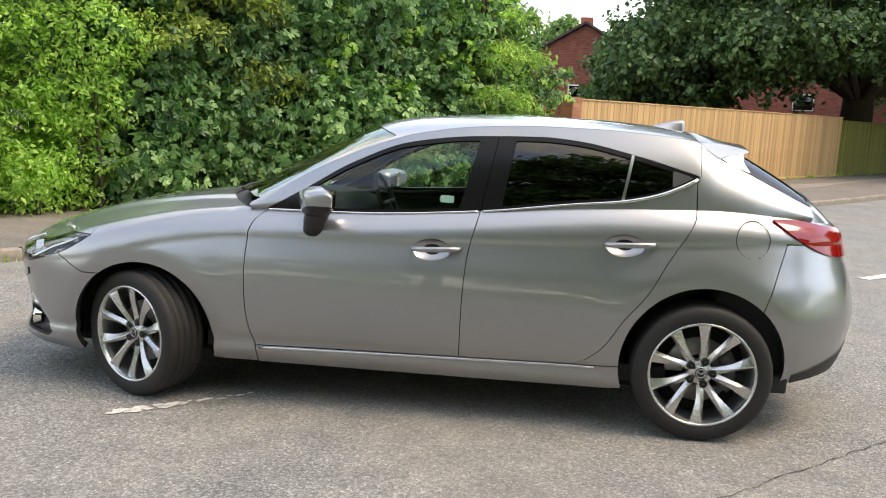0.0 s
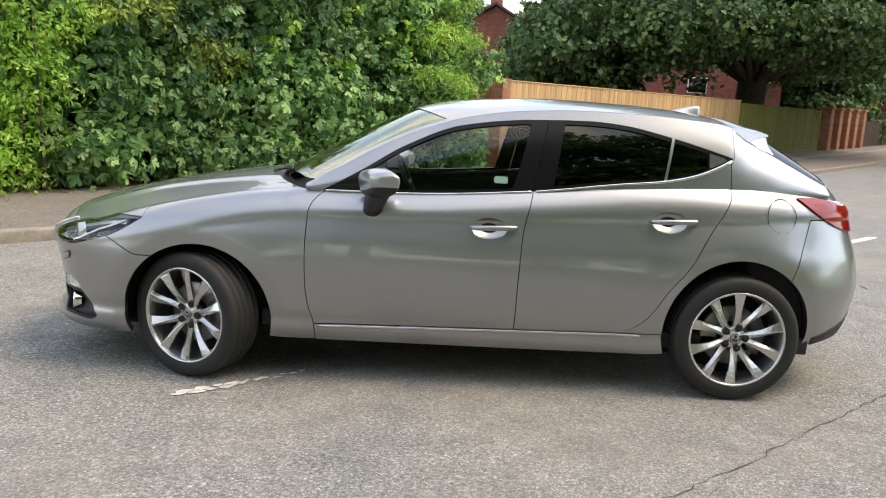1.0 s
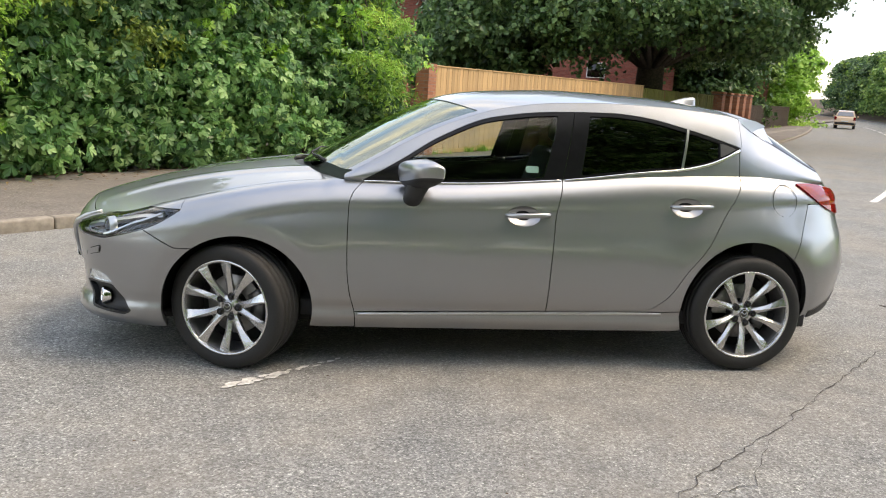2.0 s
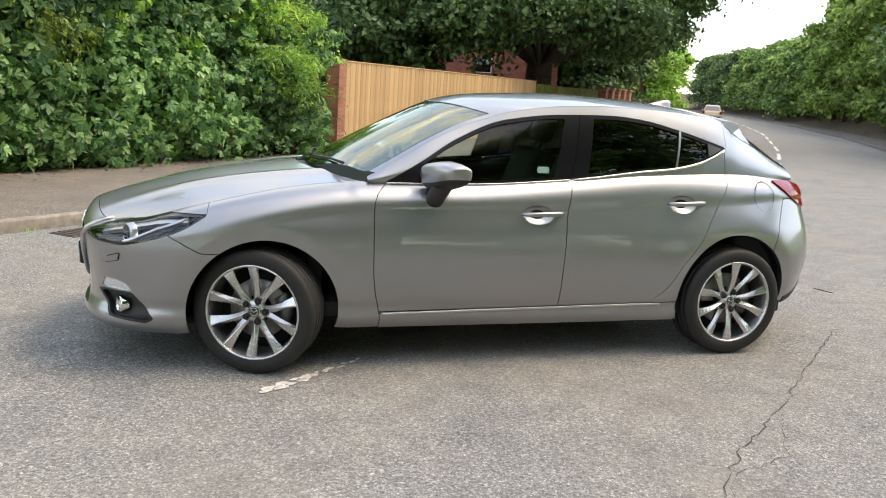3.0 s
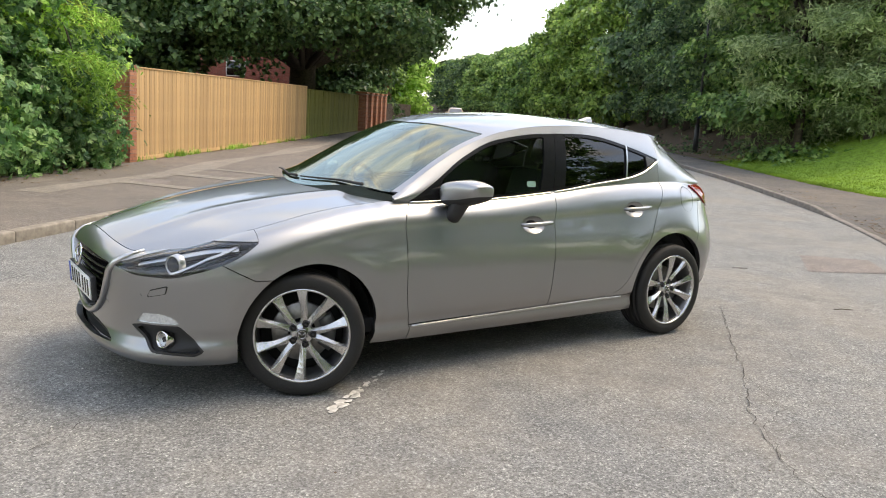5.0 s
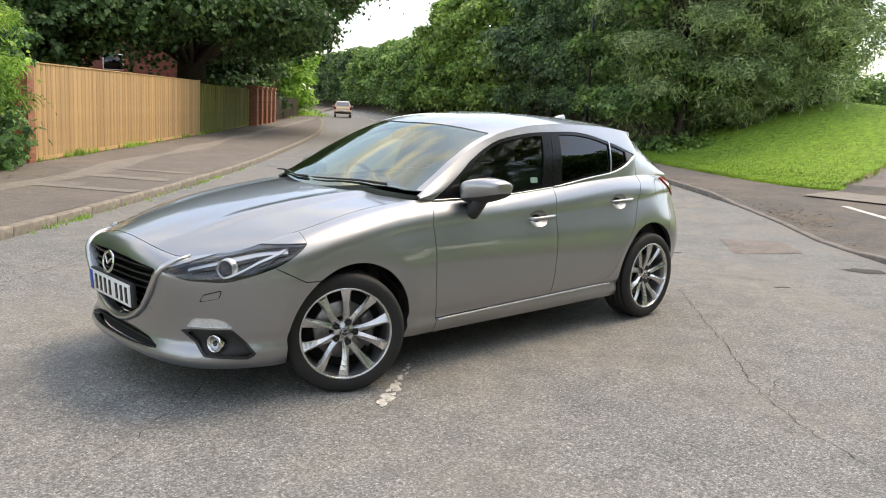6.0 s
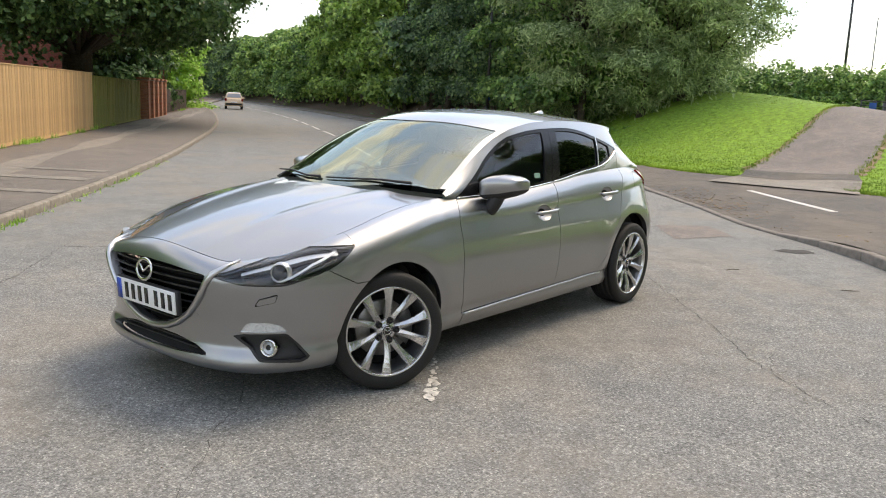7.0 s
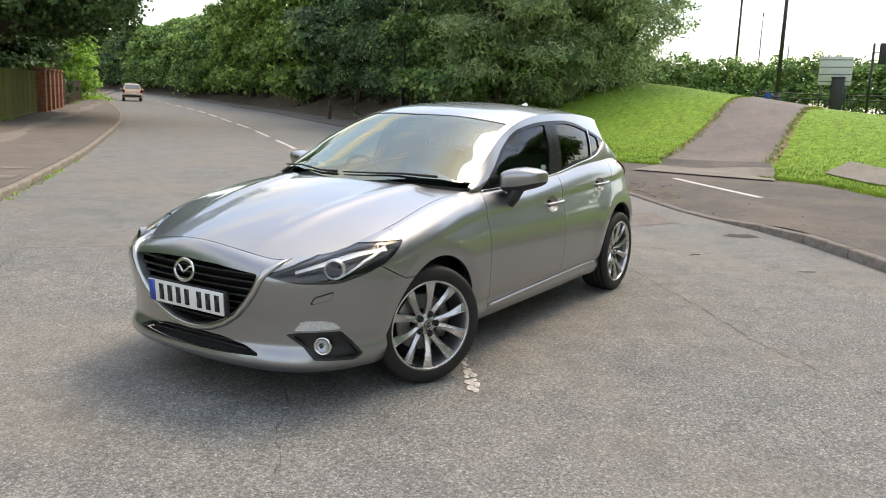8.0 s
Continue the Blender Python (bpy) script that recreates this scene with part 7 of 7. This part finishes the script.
def crack(pts, width=0.012, label="dark wandering crack in the asphalt"):
    line = []
    for (x0, y0), (x1, y1) in zip(pts, pts[1:]):
        k = max(2, int(math.hypot(x1 - x0, y1 - y0) / 0.05))
        line += [(x0 + (x1 - x0) * i / k + rng.uniform(-0.014, 0.014), y0 + (y1 - y0) * i / k + rng.uniform(-0.014, 0.014)) for i in range(k)]
    line.append(pts[-1])
    bm = bmesh.new()
    rows = []
    for i, (x, y) in enumerate(line):
        j, h = min(i + 1, len(line) - 1), max(i - 1, 0)
        d = Vector((line[j][0] - line[h][0], line[j][1] - line[h][1])).normalized()
        w = width * rng.uniform(0.15, 0.95) * 0.34
        s = x * AHEAD[0] + y * AHEAD[1]
        z = float(road_z(s)) + float(lean(x, y)) + 0.004
        rows.append((bm.verts.new((x - d.y * w, y + d.x * w, z)), bm.verts.new((x + d.y * w, y - d.x * w, z))))
    for a, b in zip(rows, rows[1:]):
        bm.faces.new((a[0], a[1], b[1], b[0]))
    return tagged(mesh_ob("road_crack", bm, CRACK, False), label, "crack", group="cracks in the road")


crack([(2.4, -0.5), (1.75, -1.05), (1.31, -1.44), (1.1, -1.63), (0.64, -1.97), (0.3, -2.3), (0.06, -2.64), (-0.3, -3.3), (-0.5, -4.2)], 0.011)
crack([(1.1, -1.63), (0.75, -2.1), (0.45, -2.2), (0.1, -2.55)], 0.006)
crack([(-1.8, -0.2), (-2.03, -0.48), (-2.2, -0.56), (-2.5, -0.85), (-2.75, -1.04), (-3.2, -1.3), (-3.9, -2.0)], 0.008)
crack([(-0.9, 4.25), (-0.4, 3.85), (0.06, 3.47), (0.9, 2.9), (1.8, 2.3)], 0.03, "dark tar joint across the road")
crack([(2.6, 5.2), (3.4, 6.4), (4.4, 7.0), (5.0, 8.3)], 0.012)
crack([(6.2, 1.2), (5.6, 1.9), (4.6, 2.1), (3.8, 3.0)], 0.012)
crack([(-2.6, 2.2), (-1.6, 3.0), (-0.5, 4.3)], 0.012)
# gully grate by the near kerb
GRATE = (-2.62, 3.05)
gr = thing("gully_grate", "rusty cast iron drain grate at the kerb", "drain", (GRATE[0], GRATE[1], 0.004), turn=52.0)
part("grate_frame", box(bmesh.new(), (-0.29, -0.15, -0.03), (0.29, 0.15, 0.002), 0.004), IRON, gr)
for i in range(9):
    part("grate_bar", box(bmesh.new(), (-0.27 + 0.06 * i, -0.13, -0.02), (-0.238 + 0.06 * i, 0.13, 0.008), 0.003), IRON, gr)
# worn band and reinstated trenches in the near footway
tagged(strip("footway_band", np.arange(5.0, 62, 0.5), lambda s: -5.95 + 0.12 * np.sin(0.9 * s), lambda s: -5.45 + 0.14 * np.sin(0.7 * s + 1), 4, lambda s, n: road_z(s) + STEP + 0.004, PAVE_WORN), "paler worn band along the footway", "pavement", kind="structure")
for s0, s1 in ((8.3, 8.75), (9.9, 10.2), (6.4, 6.75)):
    c = [spot(s0, -3.95)[:2], spot(s1, -3.92)[:2], spot(s1 + 0.5, -5.5)[:2], spot(s0 + 0.5, -5.5)[:2]]
    flat_patch("footway_patch", [tuple(float(v) for v in q) for q in c], STEP + 0.008, PAVE_WORN, "paler reinstated trench across the footway", "road patch", 0.02)
# broken hole at the far kerb
flat_patch("kerb_hole", [(5.22, -0.72), (5.45, -0.78), (5.62, -1.0), (5.45, -1.14), (5.25, -0.98)], 0.004, CRACK, "dark broken hole in the road at the kerb", "hole", 0.02)

# ---- weeds and grass ----
def tufts(name, pts, blades, height, material, label):
    n = len(pts) * blades
    base = np.repeat(np.asarray(pts, float), blades, 0) + np.concatenate([rng.normal(0, 0.05, (n, 2)), np.zeros((n, 1))], 1)
    h = height * rng.uniform(0.4, 1.2, n)
    a = rng.uniform(0, 2 * math.pi, n)
    lean = rng.uniform(0.1, 0.7, n) * h
    w = 0.006 + 0.02 * height
    tip = base + np.stack([lean * np.cos(a), lean * np.sin(a), h], -1)
    sd = np.stack([-np.sin(a) * w, np.cos(a) * w, 0 * a], -1)
    v = np.stack([base - sd, base + sd, tip], 1).reshape(-1, 3)
    f = np.arange(3 * n).reshape(n, 3)
    return tagged(arrays_ob(name, v, f, material), label, "grass", kind="stuff")


pts = [on_land(s, -7.2 + rng.uniform(-0.03, 0.1)) for s in np.concatenate([rng.normal(13.5, 0.35, 14), rng.normal(17.5, 0.5, 16), rng.uniform(11, 30, 30), rng.uniform(56, 60, 14)])]
tufts("weeds", pts, 14, 0.16, LEAF_LIGHT, "green weeds along the fence foot")
pts = [(*spot(s, float(kerb_left(s)) + rng.uniform(0.0, 0.05))[:2], float(road_z(s)) + 0.002) for s in np.concatenate([rng.uniform(-5, 14, 40), rng.normal(4.2, 0.3, 12), rng.normal(9.6, 0.3, 12)])]
pts = [(p[0], p[1], p[2]) for p in pts]
tufts("weeds", pts, 9, 0.06, LEAF_LIGHT, "small weeds in the kerb's joint")
k = 60000
ss = rng.uniform(-6, 30, k)
nn = grass_edge(ss) + np.abs(rng.normal(0, 1, k)) ** 1.4 * 3.2
p = spot(ss, nn)
# keep the path clear of grass
t = np.clip((p[:, 0] - 15.35) / 16.15, 0, 1)
off = np.abs(p[:, 1] - (1.95 + 0.75 * t)) - 1.25
ok = (off > 0.05) | (p[:, 0] < 13.9)
ss, nn, p = ss[ok], nn[ok], p[ok]
p[:, 2] = ground_z(ss, nn) - 0.005
tufts("grass_blades", p, 2, 0.05, GRASS_MAT, "short bright grass on the bank")
# grass and daisies growing over the path's edges
pts = []
for t in np.linspace(0, 0.75, 150):
    for sgn in (-1, 1):
        mid = np.array([16.6, 2.2]) * (1 - t) + np.array([31.5, 2.7]) * t
        wide = np.array([0.08, 1.32]) * (1 - smooth(t, 0, 0.3)) + np.array([-0.12, 1.18]) * smooth(t, 0, 0.3)
        q = mid + wide * sgn * (1 + rng.uniform(-0.06, 0.10))
        pts.append((q[0], q[1], float(ground_z(q @ AHEAD, q @ ACROSS)) + 0.01))
tufts("grass_edge", pts, 16, 0.07, GRASS_MAT, "ragged grass along the path's edges")
pts = [(*spot(s, float(grass_edge(s)) + rng.uniform(-0.12, 0.15))[:2], float(road_z(s)) + STEP) for s in rng.uniform(-4, 26, 900) if not 9.4 < s < 12.75]
tufts("grass_edge", pts, 10, 0.09, GRASS_MAT, "ragged grass along the footway's edge")

# ---- posts, signs and railings on the bank ----
def land_z(x, y):
    return float(ground_z(x * AHEAD[0] + y * AHEAD[1], x * ACROSS[0] + y * ACROSS[1]))


def column(label, x, y, h, r, material=POLE_BLACK, arm=None, group=""):
    ob = thing("street_lamp" if arm else "pole", label, "lamp post" if arm else "pole", (x, y, land_z(x, y) - 0.1), group=group)
    part("shaft", rod(bmesh.new(), (0, 0, 0), (0, 0, h), r, r * 0.6, 12), material, ob)
    part("base", rod(bmesh.new(), (0, 0, 0), (0, 0, 1.4), r * 1.6, r * 1.5, 12), material, ob)
    if arm:
        part("arm", tube(bmesh.new(), [(0, 0, h), (arm[0] * 0.4, arm[1] * 0.4, h + 0.25), (arm[0], arm[1], h + 0.3)], [r * 0.6, r * 0.5, r * 0.5], 8), material, ob)
        part("lantern", box(bmesh.new(), (arm[0] - 0.3, arm[1] - 0.12, h + 0.24), (arm[0] + 0.3, arm[1] + 0.12, h + 0.38), 0.04), POLE_GREY, ob)
    return ob


lp = column("dark lamp column standing before the wood", 28.0, 20.1, 8.0, 0.075, arm=(-1.2, 0.9))
bm = box(bmesh.new(), (-0.10, -0.10, 1.7), (0.10, -0.085, 2.1), 0.004)
part("notice_plate", bm, SIGN_BLUE, lp, "small blue plate")
column("tall dark lamp column beyond the bank", 54.3, 7.6, 13.0, 0.16)
column("tall slim pole beyond the bank", 68.4, 13.7, 14.0, 0.13)
column("thin grey pole far beyond the bank", 93.3, 16.9, 11.0, 0.10, POLE_GREY)
column("thin grey pole far beyond the bank", 79.0, 11.4, 6.5, 0.10, POLE_GREY)
gz = land_z(40, 2.4)
ob = thing("road_sign", "large grey road sign seen from behind on two posts", "sign", (39.95, 2.4, gz))
for y in (0.62, -0.55):
    part("post", rod(bmesh.new(), (0, y, -0.2), (0, y, 4.62 - gz), 0.045), POLE_GREY, ob)
part("board", box(bmesh.new(), (-0.09, -0.75, 3.22 - gz), (-0.06, 0.75, 4.62 - gz), 0.01), SIGN_BACK, ob)
for z in (3.4, 3.75, 4.1, 4.45):
    part("rib", box(bmesh.new(), (-0.105, -0.72, z - gz - 0.02), (-0.09, 0.72, z - gz + 0.02), 0.003), POLE_GREY, ob)
ob = thing("control_cabinet", "dark roadside control cabinet", "cabinet", (39.6, 2.2, gz - 0.05))
part("body", box(bmesh.new(), (-0.2, -0.28, 0), (0.2, 0.28, 3.6 - gz), 0.02), POLE_BLACK, ob)
part("lid", box(bmesh.new(), (-0.23, -0.31, 3.59 - gz), (0.23, 0.31, 3.66 - gz), 0.02), POLE_BLACK, ob)
ob = thing("traffic_light", "traffic light on a dark pole seen from behind", "traffic light", (40.1, 0.85, gz - 0.1))
part("pole", rod(bmesh.new(), (0, 0, 0), (0, 0, 5.35 - gz), 0.06), POLE_BLACK, ob)
for y in (-0.42,):
    part("signal_head", box(bmesh.new(), (-0.1, y - 0.17, 4.35 - gz), (0.12, y + 0.17, 5.35 - gz), 0.04), POLE_BLACK, ob)
    part("bracket", rod(bmesh.new(), (0, 0, 4.9 - gz), (0, y, 4.9 - gz), 0.025), POLE_BLACK, ob)
rl = thing("guard_railing", "black pedestrian guard railing along the top of the bank", "railing", (0, 0, 0))
rail_pts = [(39.4, 5.9), (39.5, 5.26), (39.9, 3.0), (40.2, 0.0), (40.6, -5.0), (41, -10.0)]
for (x0, y0), (x1, y1) in zip(rail_pts, rail_pts[1:]):
    k = max(1, round(math.hypot(x1 - x0, y1 - y0) / 2.0))
    for z in (0.16, 0.85, 1.08):
        part("rail", rod(bmesh.new(), (x0, y0, land_z(x0, y0) + z), (x1, y1, land_z(x1, y1) + z), 0.028, sides=6), POLE_BLACK, rl)
    for i in range(k):
        x, y = x0 + (x1 - x0) * i / k, y0 + (y1 - y0) * i / k
        part("post", rod(bmesh.new(), (x, y, land_z(x, y) - 0.2), (x, y, land_z(x, y) + 1.1), 0.03, sides=6), POLE_BLACK, rl)
    kb = int(math.hypot(x1 - x0, y1 - y0) / 0.14)
    lows = [(x0 + (x1 - x0) * i / kb - 0.009, y0 + (y1 - y0) * i / kb - 0.009, land_z(x0 + (x1 - x0) * i / kb, y0 + (y1 - y0) * i / kb) + 0.16) for i in range(kb)]
    tagged(boxes_ob("infill", lows, [(a + 0.018, b + 0.018, c + 0.69) for a, b, c in lows], POLE_BLACK, rl), kind="stuff")
ob = thing("path_sign", "small blue path sign on a short post", "sign", (38.5, 5.18, land_z(38.5, 5.18)))
part("post", rod(bmesh.new(), (0, 0, -0.1), (0, 0, 1.0), 0.03), POLE_BLACK, ob)
part("plate", box(bmesh.new(), (-0.04, -0.16, 0.62), (-0.03, 0.16, 0.95), 0.003), SIGN_BLUE, ob)
ob = thing("marker_post", "short dark timber post by the far kerb", "post", (float(spot(41.5, 7.6)[0]), float(spot(41.5, 7.6)[1]), float(road_z(41.5)) + STEP))
part("shaft", box(bmesh.new(), (-0.07, -0.07, -0.1), (0.07, 0.07, 1.1), 0.015), BARK, ob)

# ---- the small car far down the road ----
def far_car(label, s, n, turn):
    p = spot(s, n)
    ob = thing("small_car", label, "car", (float(p[0]), float(p[1]), float(road_z(s))), turn=turn)
    cream = plain("cream_car_paint", (0.66, 0.47, 0.30), 0.3, 0.2, coat=0.6)
    prof = [(-1.75, 0.28, 0.74), (-1.82, 0.55, 0.78), (-1.70, 0.88, 0.80), (-1.45, 1.0, 0.78), (-1.25, 1.42, 0.58), (-0.9, 1.50, 0.56), (0.3, 1.49, 0.57), (0.95, 1.02, 0.74), (1.75, 0.86, 0.74), (1.9, 0.6, 0.76), (1.85, 0.28, 0.74)]
    bm = bmesh.new()
    rows = [[bm.verts.new((x, -w, z)), bm.verts.new((x, -w * 0.6, z + 0.015)), bm.verts.new((x, w * 0.6, z + 0.015)), bm.verts.new((x, w, z))] for x, z, w in prof]
    for a, b in zip(rows, rows[1:]):
        for i in range(3):
            bm.faces.new((a[i], a[i + 1], b[i + 1], b[i]))
    bm.faces.new([r[0] for r in rows])
    bm.faces.new([r[3] for r in rows][::-1])
    bmesh.ops.recalc_face_normals(bm, faces=bm.faces)
    part("body", bm, cream, ob, smooth=False)
    bm = bmesh.new()
    vs = [bm.verts.new(v) for v in ((-1.46, -0.64, 1.05), (-1.46, 0.64, 1.05), (-1.29, 0.52, 1.38), (-1.29, -0.52, 1.38))]
    bm.faces.new(vs)
    part("rear_window", bm, plain("pale_reflecting_glass", (0.35, 0.34, 0.33), 0.08, 0.3), ob)
    for y in (-0.72, 0.72):
        part("rear_lamp", box(bmesh.new(), (-1.82, y - 0.09, 0.72), (-1.70, y + 0.09, 0.98), 0.02), RED_LENS, ob)
        part("door_mirror", box(bmesh.new(), (0.35, y + (0.12 if y > 0 else -0.26), 0.98), (0.47, y + (0.26 if y > 0 else -0.12), 1.12), 0.02), cream, ob)
    part("bumper", box(bmesh.new(), (-1.87, -0.74, 0.36), (-1.70, 0.74, 0.52), 0.03), BLACK, ob)
    part("plate", box(bmesh.new(), (-1.885, -0.26, 0.56), (-1.80, 0.26, 0.67)), WHITE_PLATE, ob)
    for x in (-1.15, 1.2):
        for y in (-0.70, 0.70):
            part("wheel", rod(bmesh.new(), (x, y - 0.09, 0.29), (x, y + 0.09, 0.29), 0.29, sides=24), RUBBER, ob)
    return ob


far_car("cream small hatchback standing far down the road", 72.6, -3.9, math.degrees(math.atan2(AHEAD[1], AHEAD[0])) + 3)

# ---- houses behind the fence ----
def house(label, x, y, turn, w, d, eaves, ridge, windows):
    ob = thing("house", label, "house", (x, y, 0.1), turn=turn)
    bm = bmesh.new()
    v = [bm.verts.new(q) for q in ((-w, -d, 0), (w, -d, 0), (w, d, 0), (-w, d, 0), (-w, -d, eaves), (w, -d, eaves), (w, d, eaves), (-w, d, eaves), (0, -d, ridge), (0, d, ridge))]
    for f in ((0, 1, 5, 8, 4), (1, 2, 6, 5), (2, 3, 7, 9, 6), (3, 0, 4, 7)):
        bm.faces.new([v[i] for i in f])
    wall = part("wall", bm, MORTAR, ob, "red brick wall", smooth=False)
    # brick courses on the gable that faces the road
    lows, highs = [], []
    z, row = 0.0, 0
    while z < ridge - 0.1:
        half = w if z < eaves else w * (ridge - z) / (ridge - eaves)
        x0 = -half + (0.1125 if row % 2 else 0)
        while x0 < half - 0.05:
            lows.append((x0, -d - 0.012, z)), highs.append((min(x0 + 0.215, half), -d + 0.01, z + 0.065))
            x0 += 0.225
        z += 0.075
        row += 1
    tagged(boxes_ob("brickwork", lows, highs, BRICK_RED, wall), kind="stuff")
    th = 0.12
    for sgn in (-1, 1):
        bm = bmesh.new()
        a = [(0, -d - 0.25, ridge + 0.05), (sgn * (w + 0.3), -d - 0.25, eaves - (ridge - eaves) * 0.3 / w + 0.05), (sgn * (w + 0.3), d + 0.25, eaves - (ridge - eaves) * 0.3 / w + 0.05), (0, d + 0.25, ridge + 0.05)]
        lo, hi = [bm.verts.new(q) for q in a], [bm.verts.new((q[0], q[1], q[2] + th)) for q in a]
        bm.faces.new(lo), bm.faces.new(hi[::-1])
        for i in range(4):
            bm.faces.new((lo[i], hi[i], hi[(i + 1) % 4], lo[(i + 1) % 4]))
        bmesh.ops.recalc_face_normals(bm, faces=bm.faces)
        part("roof_slope", bm, ROOF_TILE, ob, smooth=False)
    for wx, wz, ww, wh in windows:
        o = part("window", box(bmesh.new(), (wx - ww, -d - 0.05, wz), (wx + ww, -d + 0.02, wz + wh), 0.01), WHITE_FRAME, ob, "white framed window")
        part("window_glass", box(bmesh.new(), (wx - ww + 0.06, -d - 0.06, wz + 0.06), (wx + ww - 0.06, -d - 0.04, wz + wh - 0.06)), PRIVACY_GLASS, o)
    part("chimney", box(bmesh.new(), (-0.3, -d + 1.0, ridge - 0.5), (0.3, -d + 1.6, ridge + 0.5), 0.02), BRICK_RED, ob)
    return ob


house("red brick house gable above the fence", 2.4, 40.0, -4.0, 3.6, 4.5, 4.2, 6.3, [(-0.35, 2.75, 0.3, 0.75)])
house("red brick house behind the oak", 17.5, 52.0, -20.0, 5.0, 4.5, 4.6, 7.4, [(-2.0, 1.0, 0.6, 1.1), (2.0, 1.0, 0.6, 1.1), (0.0, 3.2, 0.6, 1.0)])
house("red brick house behind the oak", 30.0, 62.0, -25.0, 5.0, 4.5, 4.6, 7.4, [(-2.0, 1.0, 0.6, 1.1), (2.0, 1.0, 0.6, 1.1)])


# ---- grit, chips and twigs on the road ----
def scatter(name, label, count, size, flat, material, seed):
    """Small angular chips lying on the road."""
    r = np.random.default_rng(seed)
    s, n = r.uniform(-7, 14, count), r.uniform(-4.0, 4.4, count)
    p = spot(s, n, 0.0)
    p[:, 2] = camber(s, n) - 0.001
    a, w = r.uniform(0, 2 * math.pi, count)[:, None], size * r.uniform(0.4, 1.3, count)[:, None]
    ang = a + np.array([0, 1.5, 3.0, 4.6])[None]
    rad = w * r.uniform(0.6, 1.2, (count, 4))
    v = np.zeros((count, 5, 3))
    v[:, :4, 0], v[:, :4, 1] = np.cos(ang) * rad, np.sin(ang) * rad
    v[:, 4, 2] = (w * flat)[:, 0]
    v += p[:, None, :]
    f = np.array([(0, 1, 4), (1, 2, 4), (2, 3, 4), (3, 0, 4)])
    ob = arrays_ob(name, v.reshape(-1, 3), (f[None] + 5 * np.arange(count)[:, None, None]).reshape(-1, 3), material)
    tagged(ob, label, "grit", kind="stuff")


scatter("pale_grit", "small pale stone chips scattered on the road", 900, 0.0065, 0.7, ROAD_PAINT, 5)
scatter("dark_grit", "dark crumbs and leaf bits scattered on the road", 700, 0.009, 0.35, SOIL, 6)
r = np.random.default_rng(9)
for s, n in ((1.5, 3.3), (2.6, 2.2), (0.6, 3.9), (3.4, 3.0), (-0.6, 3.6), (4.2, 1.4)):
    p, a = spot(s, n), r.uniform(0, 3.1)
    z = float(camber(s, n)) + 0.004
    bend = r.uniform(-0.03, 0.03)
    ob = thing("twig", "thin dry twig lying on the road", "twig", (p[0], p[1], z), group="twigs on the road", turn=math.degrees(a))
    part("stick", tube(bmesh.new(), [(-0.09, 0, 0), (0, bend, 0.004), (0.08, bend * 0.3, 0)], [0.003, 0.004, 0.002], 5), BARK, ob)

# ---- leaves blown against the far kerb, and daisies on the bank ----
r = np.random.default_rng(21)
ss = np.concatenate([r.normal(7.6, 1.1, 260), r.uniform(2, 16, 120)])
nn = kerb_right(ss) + 0.2 + np.abs(r.normal(0, 0.45, len(ss)))
pts = spot(ss, nn, 0.0)
pts[:, 2] = road_z(ss) + STEP - kerb_drop(ss) * (1 - smooth(nn - kerb_right(ss), 0.15, 1.3)) + 0.012
v, f = leaves(pts, np.tile((0, 0, 3.0), (len(pts), 1)), 0.06, OVAL, 0.0, 0.5)
tagged(arrays_ob("fallen_leaves", v, f, LITTER), "dry brown leaves blown against the low kerb", "leaves", kind="stuff")
ss = r.uniform(5, 24, 420)
nn = grass_edge(ss) + r.uniform(0.3, 8.5, 420)
pts = spot(ss, nn, 0.0)
off = np.abs(pts[:, 1] - (1.95 + 0.75 * np.clip((pts[:, 0] - 15.35) / 16.15, 0, 1)))
ok = (off > 1.7) | (pts[:, 0] < 13.5)
ss, nn, pts = ss[ok], nn[ok], pts[ok]
pts[:, 2] = ground_z(ss, nn) + 0.045
v, f = leaves(pts, np.tile((0, 0, 3.0), (len(pts), 1)), 0.028, OVAL, 0.0, 0.4)
tagged(arrays_ob("daisies", v, f, ROAD_PAINT), "small white daisies dotted over the grass", "flowers", kind="stuff")
